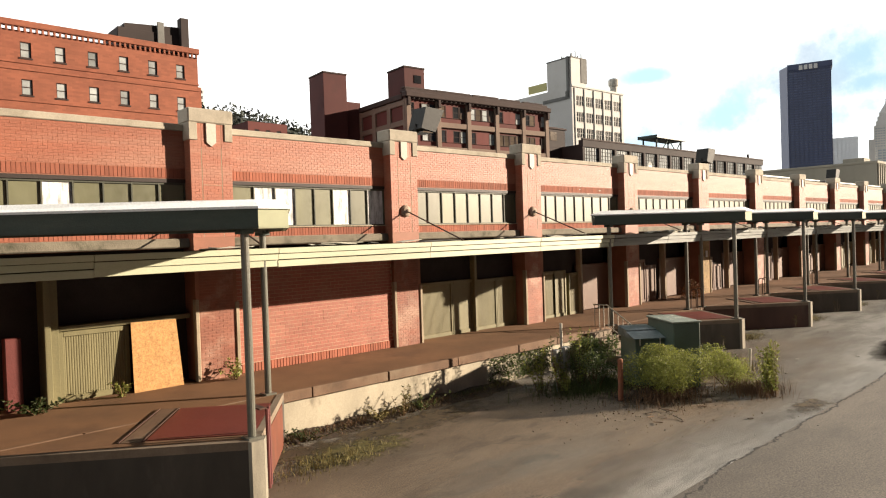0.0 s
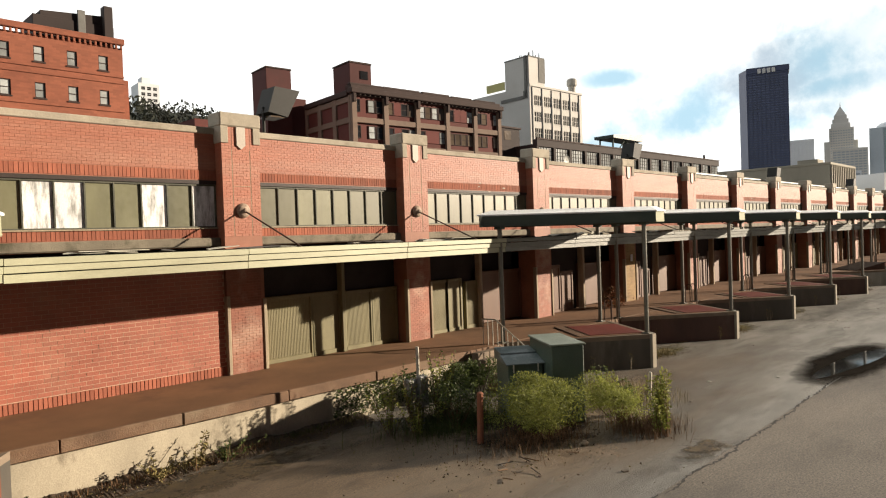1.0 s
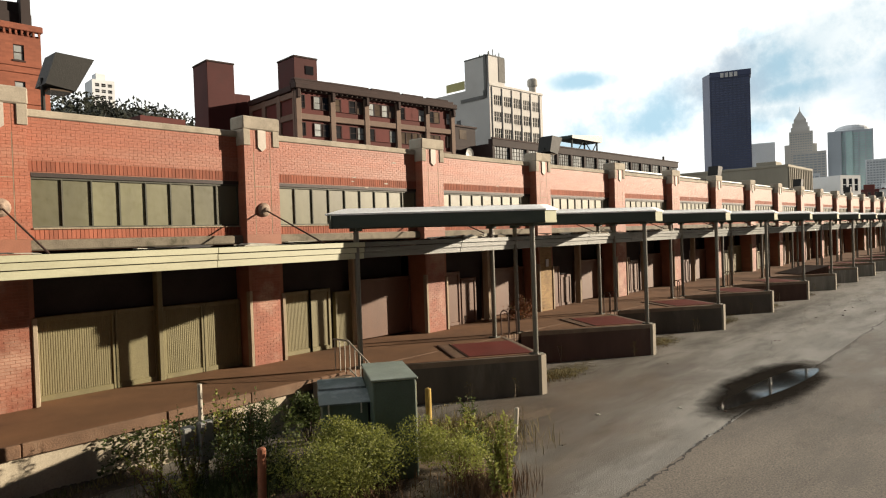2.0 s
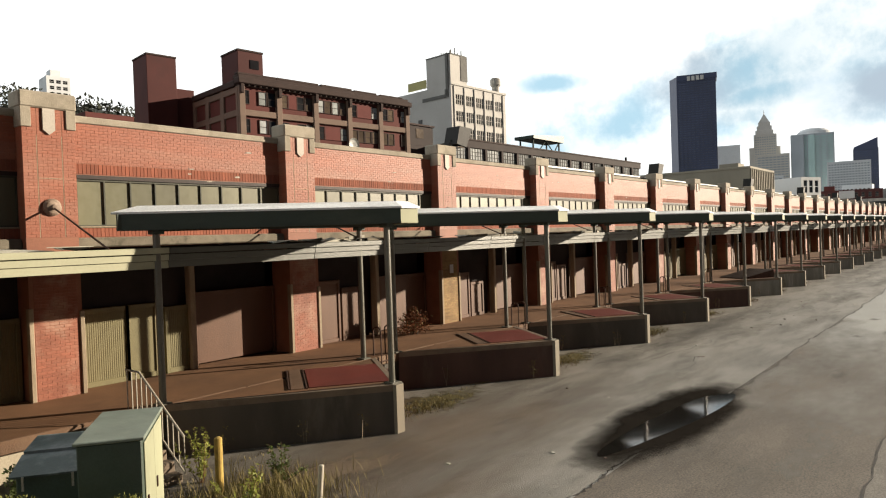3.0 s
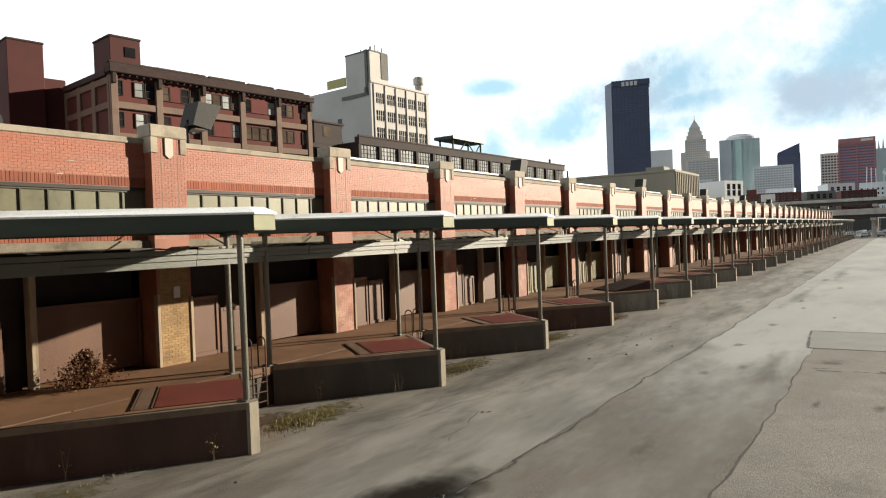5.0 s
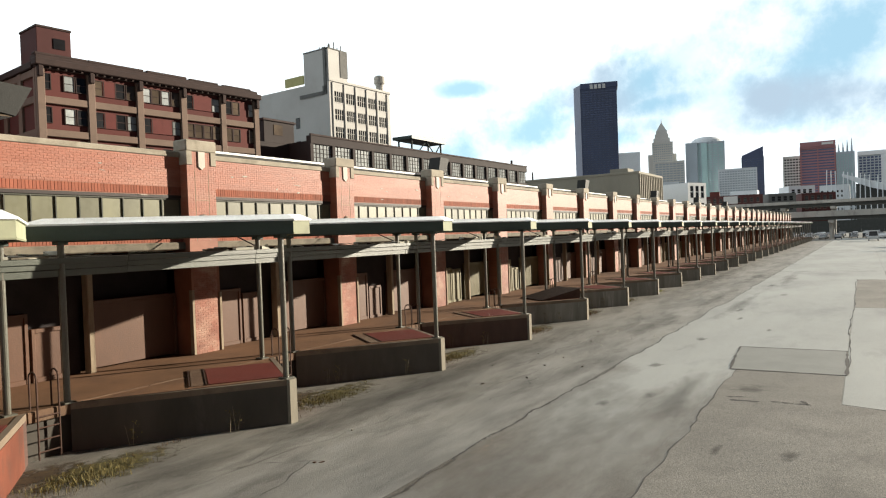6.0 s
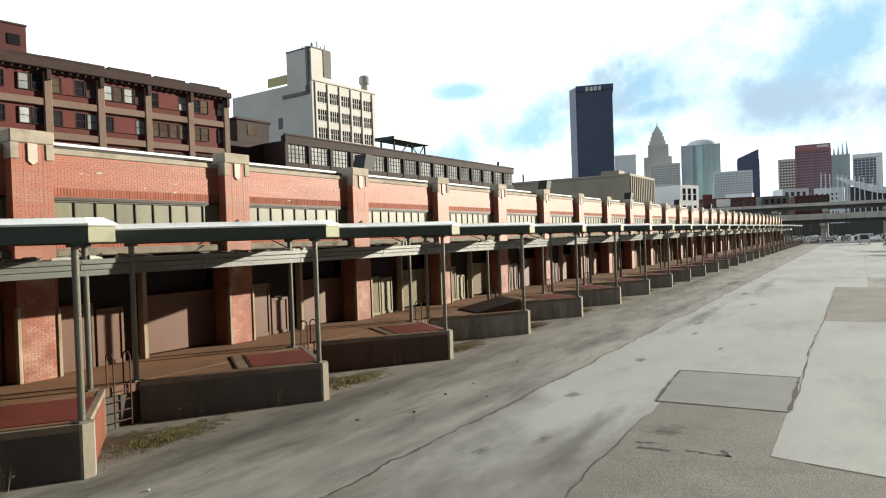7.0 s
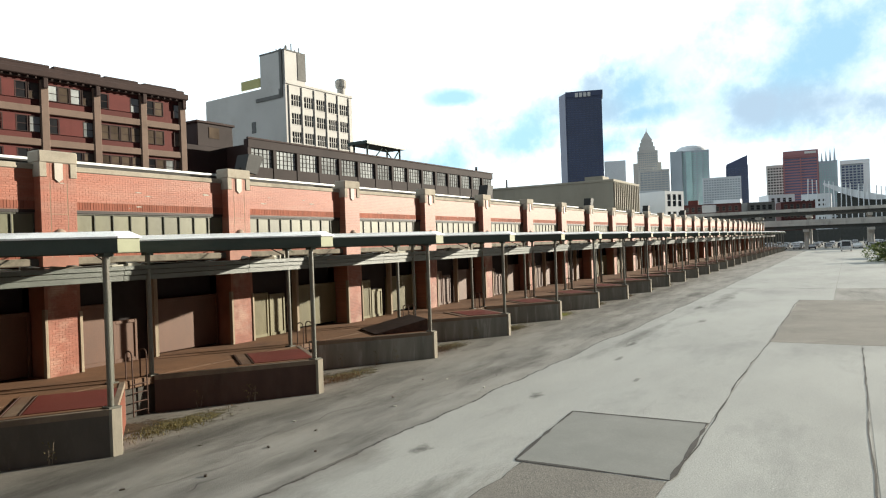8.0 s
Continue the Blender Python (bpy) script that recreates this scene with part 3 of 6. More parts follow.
class Geo:
    """Collects the faces of one mesh."""

    def __init__(self):
        self.v, self.f = [], []

    def box(self, x0, x1, y0, y1, z0, z1, c=0.0):
        lo, hi, n = np.array((x0, y0, z0)), np.array((x1, y1, z1)), len(self.v)
        if c:
            c = min(c, *((hi - lo) * 0.45))
            self.v += [tuple(p) for p in lo + CORNER * (hi - lo) + INSET * c * (1 - 2 * CORNER)]
            self.f += [[n + i for i in f] for f in RING]
        else:
            self.v += [(x, y, z) for z in (z0, z1) for x, y in ((x0, y0), (x1, y0), (x1, y1), (x0, y1))]
            self.f += [[n + i for i in f] for f in ((3, 2, 1, 0), (4, 5, 6, 7), (0, 1, 5, 4), (1, 2, 6, 5), (2, 3, 7, 6), (3, 0, 4, 7))]
        return self

    def prism(self, plan, z0, z1):
        """plan runs anticlockwise seen from above; z1 may be a list, one height for each corner."""
        n, k = len(self.v), len(plan)
        tops = z1 if isinstance(z1, (list, tuple)) else [z1] * k
        self.v += [(x, y, z0) for x, y in plan] + [(x, y, z) for (x, y), z in zip(plan, tops)]
        self.f += [[n + i for i in range(k)][::-1], [n + k + i for i in range(k)]]
        self.f += [[n + i, n + (i + 1) % k, n + k + (i + 1) % k, n + k + i] for i in range(k)]
        return self

    def tube(self, a, b, r, sides=10, r2=None):
        a, b = Vector(a), Vector(b)
        q = (b - a).to_track_quat("Z", "Y")
        n, r2 = len(self.v), r if r2 is None else r2
        for p, rad in ((a, r), (b, r2)):
            self.v += [tuple(p + q @ Vector((rad * math.cos(2 * math.pi * i / sides), rad * math.sin(2 * math.pi * i / sides), 0))) for i in range(sides)]
        self.f += [[n + i, n + (i + 1) % sides, n + sides + (i + 1) % sides, n + sides + i] for i in range(sides)]
        self.f += [[n + i for i in range(sides)][::-1], [n + sides + i for i in range(sides)]]
        return self

    def turned(self, profile, sides=16, axis="z"):
        """profile: (radius, height) from bottom to top."""
        n, k = len(self.v), len(profile)
        for r, h in profile:
            for i in range(sides):
                a = 2 * math.pi * i / sides
                p = (r * math.cos(a), r * math.sin(a), h)
                self.v.append(p if axis == "z" else (p[0], -p[2], p[1]))
        for j in range(k - 1):
            for i in range(sides):
                self.f.append([n + j * sides + i, n + j * sides + (i + 1) % sides, n + (j + 1) * sides + (i + 1) % sides, n + (j + 1) * sides + i])
        self.f += [[n + i for i in range(sides)][::-1], [n + (k - 1) * sides + i for i in range(sides)]]
        return self

    def bricks(self, x0, x1, z0, z1, y, w=0.215, h=0.076, gap=0.008, deep=0.005, upright=False, rng=None, axis=0):
        """A wall face of single bricks, proud of the plane y by deep."""
        rng = rng or random.Random(5)
        rows = max(1, round((z1 - z0) / h))
        h = (z1 - z0) / rows
        for r in range(rows):
            x = x0 - (0 if upright else (r % 2) * w / 2)
            while x < x1 - 0.02:
                joint = gap / 2 if upright else gap * 0.22
                a, b = max(x, x0) + joint, min(x + w, x1) - joint
                if b - a > 0.03:
                    d = deep * rng.uniform(0.75, 1.15)
                    za, zb = z0 + r * h + gap / 2, z0 + (r + 1) * h - gap / 2
                    n = len(self.v)
                    if axis == 0:
                        self.v += [(a, y, za), (b, y, za), (b, y, zb), (a, y, zb), (a + .003, y - d, za + .003), (b - .003, y - d, za + .003), (b - .003, y - d, zb - .003), (a + .003, y - d, zb - .003)]
                        self.f += [[n + i for i in f] for f in ((4, 5, 6, 7), (0, 1, 5, 4), (1, 2, 6, 5), (2, 3, 7, 6), (3, 0, 4, 7))]
                    else:
                        self.v += [(y, a, za), (y, b, za), (y, b, zb), (y, a, zb), (y - d, a, za), (y - d, b, za), (y - d, b, zb), (y - d, a, zb)]
                        self.f += [[n + i for i in f][::-1] for f in ((4, 5, 6, 7), (0, 1, 5, 4), (1, 2, 6, 5), (2, 3, 7, 6), (3, 0, 4, 7))]
                x += w
        return self

    def mesh(self, name, material):
        me = bpy.data.meshes.new(name)
        me.from_pydata(self.v, [], self.f)
        me.materials.append(M[material])
        me.update()
        return me


def part(name, data, material, parent, label="", at=(0, 0, 0), turn=0.0):
    """One mesh object under a thing or a part."""
    me = data.mesh(name, material) if isinstance(data, Geo) else data
    ob = new(name, me)
    ob.parent = parent
    ob.matrix_local = pose(*at, 0, 0, turn)
    return tagged(ob, label) if label else ob


def thing(name, label, category, at=(0, 0, 0), turn=0.0, group="", kind="", data=None, material=""):
    ob = new(name, data.mesh(name, material) if isinstance(data, Geo) else data)
    ob.matrix_world = pose(*at, 0, 0, turn)
    return tagged(ob, label, category, group, kind)


# ---- ground and roadway ----
DOCK = 1.16
END = 263.6
thing("ground", "old brown asphalt yard with stains and cracks", "ground", kind="structure", material="asphalt",
      data=Geo().box(-2500, 4200, -3000, 3000, -0.6, 0.0))


def ragged(x0, x1, y, step, wander, rng):
    """A line along x that wanders sideways."""
    line, x, off = [], x0, 0.0
    while x < x1:
        off = off * 0.8 + rng.uniform(-wander, wander)
        line.append((x, y + off))
        x += step * rng.uniform(0.6, 1.4)
    return line + [(x1, y)]


def strip(points, width, z, rng):
    """A flat seam of uneven width along a line."""
    g = Geo()
    for i, (x, y) in enumerate(points):
        w = width * rng.uniform(0.12, 1.6)
        p, q = points[max(i - 1, 0)], points[min(i + 1, len(points) - 1)]
        d = Vector((q[0] - p[0], q[1] - p[1])).normalized()
        g.v += [(x - d.y * w, y + d.x * w, z), (x + d.y * w, y - d.x * w, z)]
        if i:
            n = 2 * i
            g.f.append([n - 2, n - 1, n + 1, n])
    return g


rng = random.Random(11)
seam = ragged(-60, 300, 6.45, 0.35, 0.07, rng)
kerbline = ragged(-60, 95, -0.62, 0.9, 0.05, rng)
near_side = [(-60, -0.6), (95, -0.6), (95, -2.8), (300, -2.8)]
thing("road", "pale worn concrete roadway slab with stains", "road", kind="structure", data=Geo().prism(near_side + [p for p in seam if -60 < p[0] < 300][::-1], -0.05, 0.006), material="road")
thing("road", "pale worn concrete lane beside the roadway", "road", kind="structure", material="road",
      data=Geo().prism([(47.6, -4.25), (72.6, -4.25), (72.6, -0.63), (48.3, -0.63)], -0.05, 0.005).prism([(107, -30), (300, -30), (300, -2.83), (107, -2.83)], -0.05, 0.005)
      .prism([(-60, -30), (72.6, -30), (72.6, -4.3), (-60, -4.3)], -0.05, 0.005))
strip_edge = ragged(-60, 52.2, 2.5, 0.5, 0.06, random.Random(5))
thing("road", "coarse brown asphalt strip between pale lanes", "road", kind="structure", material="coarse",
      data=Geo().prism([(-60, -4.25), (47.5, -4.25), (48.2, -0.6), (52.2, -0.6)] + strip_edge[::-1], -0.04, 0.011).prism([(72.65, -30), (94.9, -30), (94.9, -0.66), (72.65, -0.66)], -0.04, 0.007))
pt = Geo()
edge = [(52.2, 2.75), (52.3, -0.66), (54.5, -0.63), (57.05, -0.58), (56.95, 3.1), (54.6, 2.95)]
pt.prism(edge, -0.04, 0.016)
patch = thing("road_patch", "smooth square grey patch in the roadway", "road patch", kind="structure", data=pt, material="patch")
for line, w in ((edge + edge[:1], 0.045),):
    fine = [tuple(Vector(a).lerp(Vector(b), k / 6)) for a, b in zip(line, line[1:]) for k in range(6)] + [line[0]]
    part("joint", strip(fine, w, 0.020, rng), "tarline", patch, "black tar joint round the patch")
jagged = []
for (xa, ya), (xb, yb) in zip(seam, seam[1:]):
    for k in range(4 if xa < 110 else 1):
        f = k / 4
        jagged.append((xa + (xb - xa) * f, ya + (yb - ya) * f + rng.gauss(0, 0.022)))
thing("crack", "long dark open seam between yard and roadway", "crack", kind="structure", data=strip(jagged, 0.027, 0.0115, rng), material="tarline")
thing("crack", "thin dark crack along the roadway", "crack", kind="structure", data=strip([p for p in kerbline if p[0] > 52], 0.022, 0.013, rng), material="tarline")
thing("crack", "thin dark crack along the coarse strip", "crack", kind="structure", data=strip(strip_edge, 0.016, 0.014, rng), material="tarline")
thing("crack", "dark crack across the roadway far along", "crack", kind="structure", data=strip([(107 + 0.6 * math.sin(y), y) for y in range(-12, 8)], 0.07, 0.013, rng), material="tarline")
for k in range(9):
    x, y = rng.uniform(14, 100), rng.uniform(7.5, 11)
    line = [(x, y)]
    for _ in range(14):
        line.append((line[-1][0] + rng.uniform(0.2, 0.6), line[-1][1] + rng.uniform(-0.22, 0.22)))
    thing("crack", "fine wandering crack in the asphalt", "crack", kind="structure", data=strip(line, 0.009, 0.004, rng), material="tarline")


thing("crack", "dark open joint where the pale lane begins", "crack", kind="structure", data=strip([(48.28 - 0.2 * k + 0.04 * math.sin(5 * k), -0.62 - k * 0.9) for k in range(5)], 0.05, 0.0145, rng), material="tarline")
thing("crack", "thin dark joint between two pale lanes", "crack", kind="structure", data=strip(ragged(40, 72, -4.27, 0.9, 0.03, rng), 0.022, 0.0147, rng), material="tarline")
for (xa, ya), (xb, yb) in (((47.72, 2.05), (47.8, 1.3)), ((47.95, 1.05), (47.9, 0.1)), ((48.3, 0.35), (47.9, 0.12)), ((48.1, 2.2), (48.25, 1.7))):
    line = [(xa + (xb - xa) * k / 8 + rng.uniform(-0.03, 0.03), ya + (yb - ya) * k / 8) for k in range(9)]
    thing("tar_mark", "short black tar smear on the coarse asphalt", "tar mark", kind="structure", data=strip(line, 0.055, 0.0152, rng), material="tarline")
for k in range(8):
    x, y, way = rng.uniform(4, 42), rng.uniform(6.9, 12.5), rng.uniform(-0.7, 0.7)
    line = [(x, y)]
    for _ in range(rng.randint(9, 26)):
        way += rng.uniform(-0.35, 0.35)
        line.append((line[-1][0] + 0.24 * math.cos(way), min(13.5, max(6.6, line[-1][1] + 0.24 * math.sin(way)))))
    thing("crack", "fine branching crack in the old asphalt", "crack", kind="structure", data=strip(line, 0.008, 0.0052 + 0.0001 * k, rng), material="tarline")


def pool(cx, cy, rx, ry, z, seed, lean=0.0):
    r, plan = random.Random(seed), []
    waves = [(r.uniform(0.04, 0.13), r.randint(1, 4), r.uniform(0, 6)) for _ in range(5)]
    for i in range(72):
        a = 2 * math.pi * i / 72
        s = 1 + sum(w * math.sin(k * a + p) for w, k, p in waves)
        x, y = rx * s * math.cos(a), ry * s * math.sin(a)
        plan.append((cx + x, cy + y + lean * x))
    return Geo().prism(plan, -0.02, z)


def sheet(cx, cy, rx, ry, z, lean=0.0):
    """A thin flat patch whose rim the material wears away."""
    g = Geo()
    g.v = [(cx - rx, cy - ry - lean * rx, z), (cx + rx, cy - ry + lean * rx, z), (cx + rx, cy + ry + lean * rx, z), (cx - rx, cy + ry - lean * rx, z)]
    g.f = [[0, 1, 2, 3]]
    return g


# dirt sheet that also darkens the near roadway to suit a dimmer exposure
thing("road_dirt", "brown dirt on the near roadway, darkened for dimmer exposure", "road dirt", kind="structure", data=sheet(-6, 2.96, 70, 3.56, 0.0064), material="road_dirt")
thing("yard_apron", "brown dirty stretch of asphalt before the docks", "asphalt", kind="structure", data=sheet(9, 10.8, 34, 5.6, 0.0045), material="brown_yard")
puddle = thing("puddle", "shallow dark puddle reflecting the bright sky", "puddle", kind="structure", data=pool(30.3, 6.80, 3.6, 0.44, 0.0145, 4, -0.07), material="water")
part("damp_rim", sheet(30.2, 6.95, 6.8, 1.4, 0.0128, -0.075), "wet", puddle, "damp dark asphalt round the puddle")
for x, y, rx, ry in ((17.6, 6.9, 1.4, 0.35), (47.5, 4.2, 0.5, 0.18), (46, 5.1, 0.4, 0.2), (58.5, 4.9, 0.6, 0.25), (37.5, 4.4, 0.8, 0.2), (70, 5.0, 1.2, 0.2), (52.0, 5.2, 0.5, 0.3), (62, 2.6, 0.5, 0.12), (49.3, 1.75, 0.8, 0.5), (43.2, 0.2, 0.5, 0.2), (66, 4.4, 0.7, 0.16), (80, 3.6, 1.1, 0.25), (88, 5.2, 1.6, 0.3), (43, 1.6, 0.5, 0.12)):
    thing("stain", "dark oil stain on the pavement", "stain", kind="structure", data=sheet(x, y, rx * 1.5, ry * 1.6, 0.0135 + 0.00001 * x), material="road_stain")

for k, (x, y, rx, ry) in enumerate(((46, 11.1, 24, 1.8), (100, 11.1, 30, 1.7))):
    thing("yard_dirt", "dark washed-in dirt along the foot of the docks", "dirt", kind="structure", data=sheet(x, y, rx, ry, 0.0055 + 0.0002 * k), material="streak")
for k, (x, y, rx, ry, m) in enumerate(((50, 7.5, 8, 0.9, "streak"), (63, 7.9, 9, 1.0, "streak"), (78, 7.4, 10, 0.9, "streak"), (97, 7.6, 13, 1.1, "streak"), 
                        (46, 9.2, 7, 0.9, "pale_wear"), (60, 9.2, 9, 0.8, "pale_wear"), (82, 9.2, 14, 0.8, "pale_wear"), (34, 8.6, 5, 0.9, "pale_wear"), (20, 9.0, 3.5, 1.0, "pale_wear"), (10, 9.5, 5, 1.4, "pale_wear"),
                        (72, 5.4, 12, 0.8, "streak"), (95, 4.6, 14, 0.9, "streak"), (48, 3.4, 6, 0.7, "streak"), (8, 7.6, 5, 0.8, "streak"))):
    thing("stain", "dark wheel dirt on the asphalt" if m == "streak" else "pale worn stretch of asphalt", "stain", kind="structure", data=sheet(x, y, rx, ry, 0.00662 + 0.00031 * k), material=m)
thing("dirt_patch", "brown dirt and grit washed against the seam", "dirt", kind="structure", data=sheet(18.1, 6.95, 1.4, 0.5, 0.018, -0.1), material="litter_soil")
# unseen long wall across the road, added to block low sky light
thing("wall_south", "plain long unseen brick wall added to block low sky light", "wall", kind="structure", material="brick_side", data=Geo().box(-220, 250, -66, -65, -0.3, 22))
# ---- loading dock ----
PIERS = [-7.4, -0.6, 6.2, 13.0, 19.8] + [27.35 + 7.62 * i for i in range(32)]
PW = 1.17
TEETH = [4.57] + [25.6 + 7.62 * i for i in range(31)]
FRONT = 15.05

dock = thing("loading_dock", "long raised concrete loading dock along the warehouse", "loading dock", at=(0, FRONT, 0), kind="structure")
part("dock_slab", Geo().box(-14, END + 2, 0.10, 4.2, DOCK - 0.16, DOCK), "dock_top", dock, "rusty brown dock paving")
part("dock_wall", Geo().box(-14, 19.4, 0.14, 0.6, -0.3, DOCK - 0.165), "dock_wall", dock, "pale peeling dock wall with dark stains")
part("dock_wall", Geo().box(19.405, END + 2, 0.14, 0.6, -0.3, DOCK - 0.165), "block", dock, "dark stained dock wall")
lip_rng = random.Random(3)
x = -14.0
while x < END:
    w = lip_rng.uniform(1.6, 3.2)
    d = lip_rng.uniform(0, 0.035)
    part("edge_slab", Geo().box(x + 0.008, min(x + w, END + 2) - 0.008, 0.0 + d, 0.098, DOCK - 0.26, DOCK + 0.004, 0.02), "dock_lip", dock)
    x += w

C36, S36 = 0.8, 0.6
u_dir, v_dir = (-C36, S36), (S36, C36)


def uv(u, v):
    """From the tooth's own axes: u along its front towards the wall, v along its end."""
    return (u * u_dir[0] + v * v_dir[0], u * u_dir[1] + v * v_dir[1])


def make_tooth(base="block"):
    """Sawtooth dock platform; its origin is the outer corner on the ground."""
    t = thing("dock_platform", "angled concrete dock platform with a red steel leveller plate", "dock platform", group="sawtooth dock platforms")
    deep = 15.04 - 11.87
    plan = [(-deep / 0.6 * 0.8, deep), uv(0.02, 0), uv(0, 0.02), (deep / 0.8 * 0.6, deep)]
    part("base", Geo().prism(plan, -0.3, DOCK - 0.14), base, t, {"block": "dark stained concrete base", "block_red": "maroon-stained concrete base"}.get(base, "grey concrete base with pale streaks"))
    part("paving", Geo().prism([uv(5.05, 0.14), uv(0.14, 0.14), uv(0.14, 3.74), (deep / 0.8 * 0.6 - 0.2, deep)], DOCK - 0.14, DOCK + 0.003), "dock_top", t, "rusty brown paving")
    rim = Geo()
    a, b, c, d = uv(5.28, 0), uv(0.0, 0.0), uv(0.14, 0.14), uv(5.05, 0.14)
    rim.prism([a, b, c, d], DOCK - 0.14, DOCK + 0.012)
    part("front_rim", rim, "block_rim", t, "worn pale concrete rim")
    part("end_rim", Geo().prism([uv(-0.004, 0.004), uv(-0.004, 3.96), uv(0.14, 3.8), uv(0.14, 0.14)], DOCK - 0.14, DOCK + 0.014), "block_rim", t)
    g = Geo()
    g.prism([(-0.15, 0.085), (-0.125, 0.0), (0.13, 0.0), (0.30, 0.235), (0.17, 0.33), (0.0, 0.2)], -0.3, DOCK + 0.016)
    part("corner_bumper", g, "bumper", t, "pale chipped corner pier")
    part("end_plate", Geo().prism([uv(-0.014, 0.42), uv(-0.014, 3.55), uv(0.01, 3.55), uv(0.01, 0.42)], -0.1, DOCK - 0.145), "rusty_face", t, "rust-orange steel facing on the platform end")
    part("leveller_plate", Geo().prism([uv(2.12, 0.5), uv(0.16, 0.5), uv(0.16, 2.95), uv(2.12, 2.95)], DOCK, DOCK + 0.022), "plate", t, "red oxide painted steel plate")
    part("hinge_strip", Geo().prism([uv(2.55, 0.45), uv(2.2, 0.45), uv(2.2, 3.0), uv(2.55, 3.0)], DOCK, DOCK + 0.015), "dock_lip", t, "brown hinge strip")
    for e in ((2.16, 0.45, 3.0), (2.58, 0.45, 3.0)):
        part("frame_bar", Geo().prism([uv(e[0] + 0.03, e[1]), uv(e[0], e[1]), uv(e[0], e[2]), uv(e[0] + 0.03, e[2])], DOCK, DOCK + 0.028), "rust", t)
    return t


def make_ladder():
    """Steel dock ladder with two hoops; its origin is on the ground under the dock's edge."""
    t = thing("dock_ladder", "rusty steel ladder with hooped handrails at the dock edge", "ladder", group="dock ladders")
    for x in (0.0, 0.5):
        g = Geo().tube((x, 0, 0.02), (x, 0, DOCK + 0.75), 0.022, 8)
        for i in range(6):
            a, b = math.pi * i / 6, math.pi * (i + 1) / 6
            g.tube((x, 0.16 - 0.16 * math.cos(a), DOCK + 0.75 + 0.14 * math.sin(a)), (x, 0.16 - 0.16 * math.cos(b), DOCK + 0.75 + 0.14 * math.sin(b)), 0.022, 8)
        g.tube((x, 0.32, DOCK + 0.75), (x, 0.32, DOCK), 0.022, 8)
        part("side_rail", g, "rust", t)
    for z in (0.2, 0.48, 0.76, 1.02):
        part("rung", Geo().tube((0, 0, z), (0.5, 0, z), 0.018, 8), "rust", t)
    return t


CANOPY_LOW, CANOPY_TOP = 5.06, 5.44


def make_canopy():
    """Angled flat canopy on three posts over a dock platform; origin as the platform's."""
    t = thing("dock_canopy", "flat green-edged steel canopy on three round posts", "canopy", group="sawtooth dock canopies")
    a, b, b2 = (-5.0, 3.5), (0.10, -0.14), (0.72, -0.14)
    c, d, e = (2.28, 2.62), (2.35, 3.1), (2.35, 3.5)
    part("roof", Geo().prism([a, b, b2, c, d, e], CANOPY_TOP - 0.03, CANOPY_TOP + 0.02), "tar", t, "dark tar roof")
    part("soffit", Geo().prism([(-4.9, 3.46), (0.12, -0.08), (0.66, -0.08), (2.2, 2.6), (2.28, 3.46)], CANOPY_LOW + 0.03, CANOPY_LOW + 0.08), "soffit", t, "dark green underside")

    def side(p, q, z0, z1, thick, out=0.0):
        p, q = Vector(p), Vector(q)
        n = (q - p).normalized()
        n = Vector((n.y, -n.x))
        return Geo().prism([tuple(p + n * out), tuple(q + n * out), tuple(q - n * thick), tuple(p - n * thick)], z0, z1)

    # sunlit ends get a paled colour, the shaded long sides a darker one
    for p, q, m in ((a, b, "fascia"), (b, b2, "paled_green"), (b2, c, "paled_green"), (c, e, "paled_green"), (e, a, "fascia")):
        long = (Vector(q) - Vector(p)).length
        f = part("fascia", side(p, q, CANOPY_LOW, CANOPY_TOP - 0.005, 0.06), m, t, "grey-green painted fascia board" if m == "fascia" else "green end fascia paled for sunlight")
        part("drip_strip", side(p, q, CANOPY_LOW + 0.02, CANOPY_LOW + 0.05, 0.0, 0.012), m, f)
    # white sheet-metal edge, mitred round the whole roof
    outline = [Vector(v) for v in (a, b, b2, c, e)]
    rows = [(0.05, CANOPY_TOP - 0.02), (0.05, CANOPY_TOP + 0.025), (-0.22, CANOPY_TOP + 0.165), (-0.28, CANOPY_TOP + 0.165), (-0.28, CANOPY_TOP + 0.02)]
    g = Geo()
    for i, v in enumerate(outline):
        n1, n2 = ((w - u).normalized() for u, w in ((outline[i - 1], v), (v, outline[(i + 1) % 5])))
        n1, n2 = Vector((n1.y, -n1.x)), Vector((n2.y, -n2.x))
        m = (n1 + n2) / max(0.3, 1 + n1.dot(n2))
        g.v += [(*(v + m * o), z) for o, z in rows]
        k = (i + 1) % 5
        g.f += [[i * 5 + j, i * 5 + (j + 1) % 5, k * 5 + (j + 1) % 5, k * 5 + j] for j in range(5)]
    part("roof_edge", g, "roof_edge", t, "white metal roof edge")
    for x, y in ((0.04, 0.29), (2.08, 3.36), (-4.22, 3.3)):
        post = part("post", Geo().tube((x, y, DOCK), (x, y, CANOPY_LOW + 0.05), 0.078, 14), "post", t, "grey painted round steel post")
        part("base_plate", Geo().box(x - 0.15, x + 0.15, y - 0.15, y + 0.15, DOCK, DOCK + 0.045, 0.01), "post", post)
        part("head_plate", Geo().box(x - 0.13, x + 0.13, y - 0.13, y + 0.13, CANOPY_LOW - 0.09, CANOPY_LOW, 0.01), "fascia", post)
    beam = Geo().tube((0.04, 0.29, CANOPY_LOW + 0.02), (-4.22, 3.3, CANOPY_LOW + 0.02), 0.05, 4).tube((0.04, 0.29, CANOPY_LOW + 0.02), (2.08, 3.36, CANOPY_LOW + 0.02), 0.05, 4)
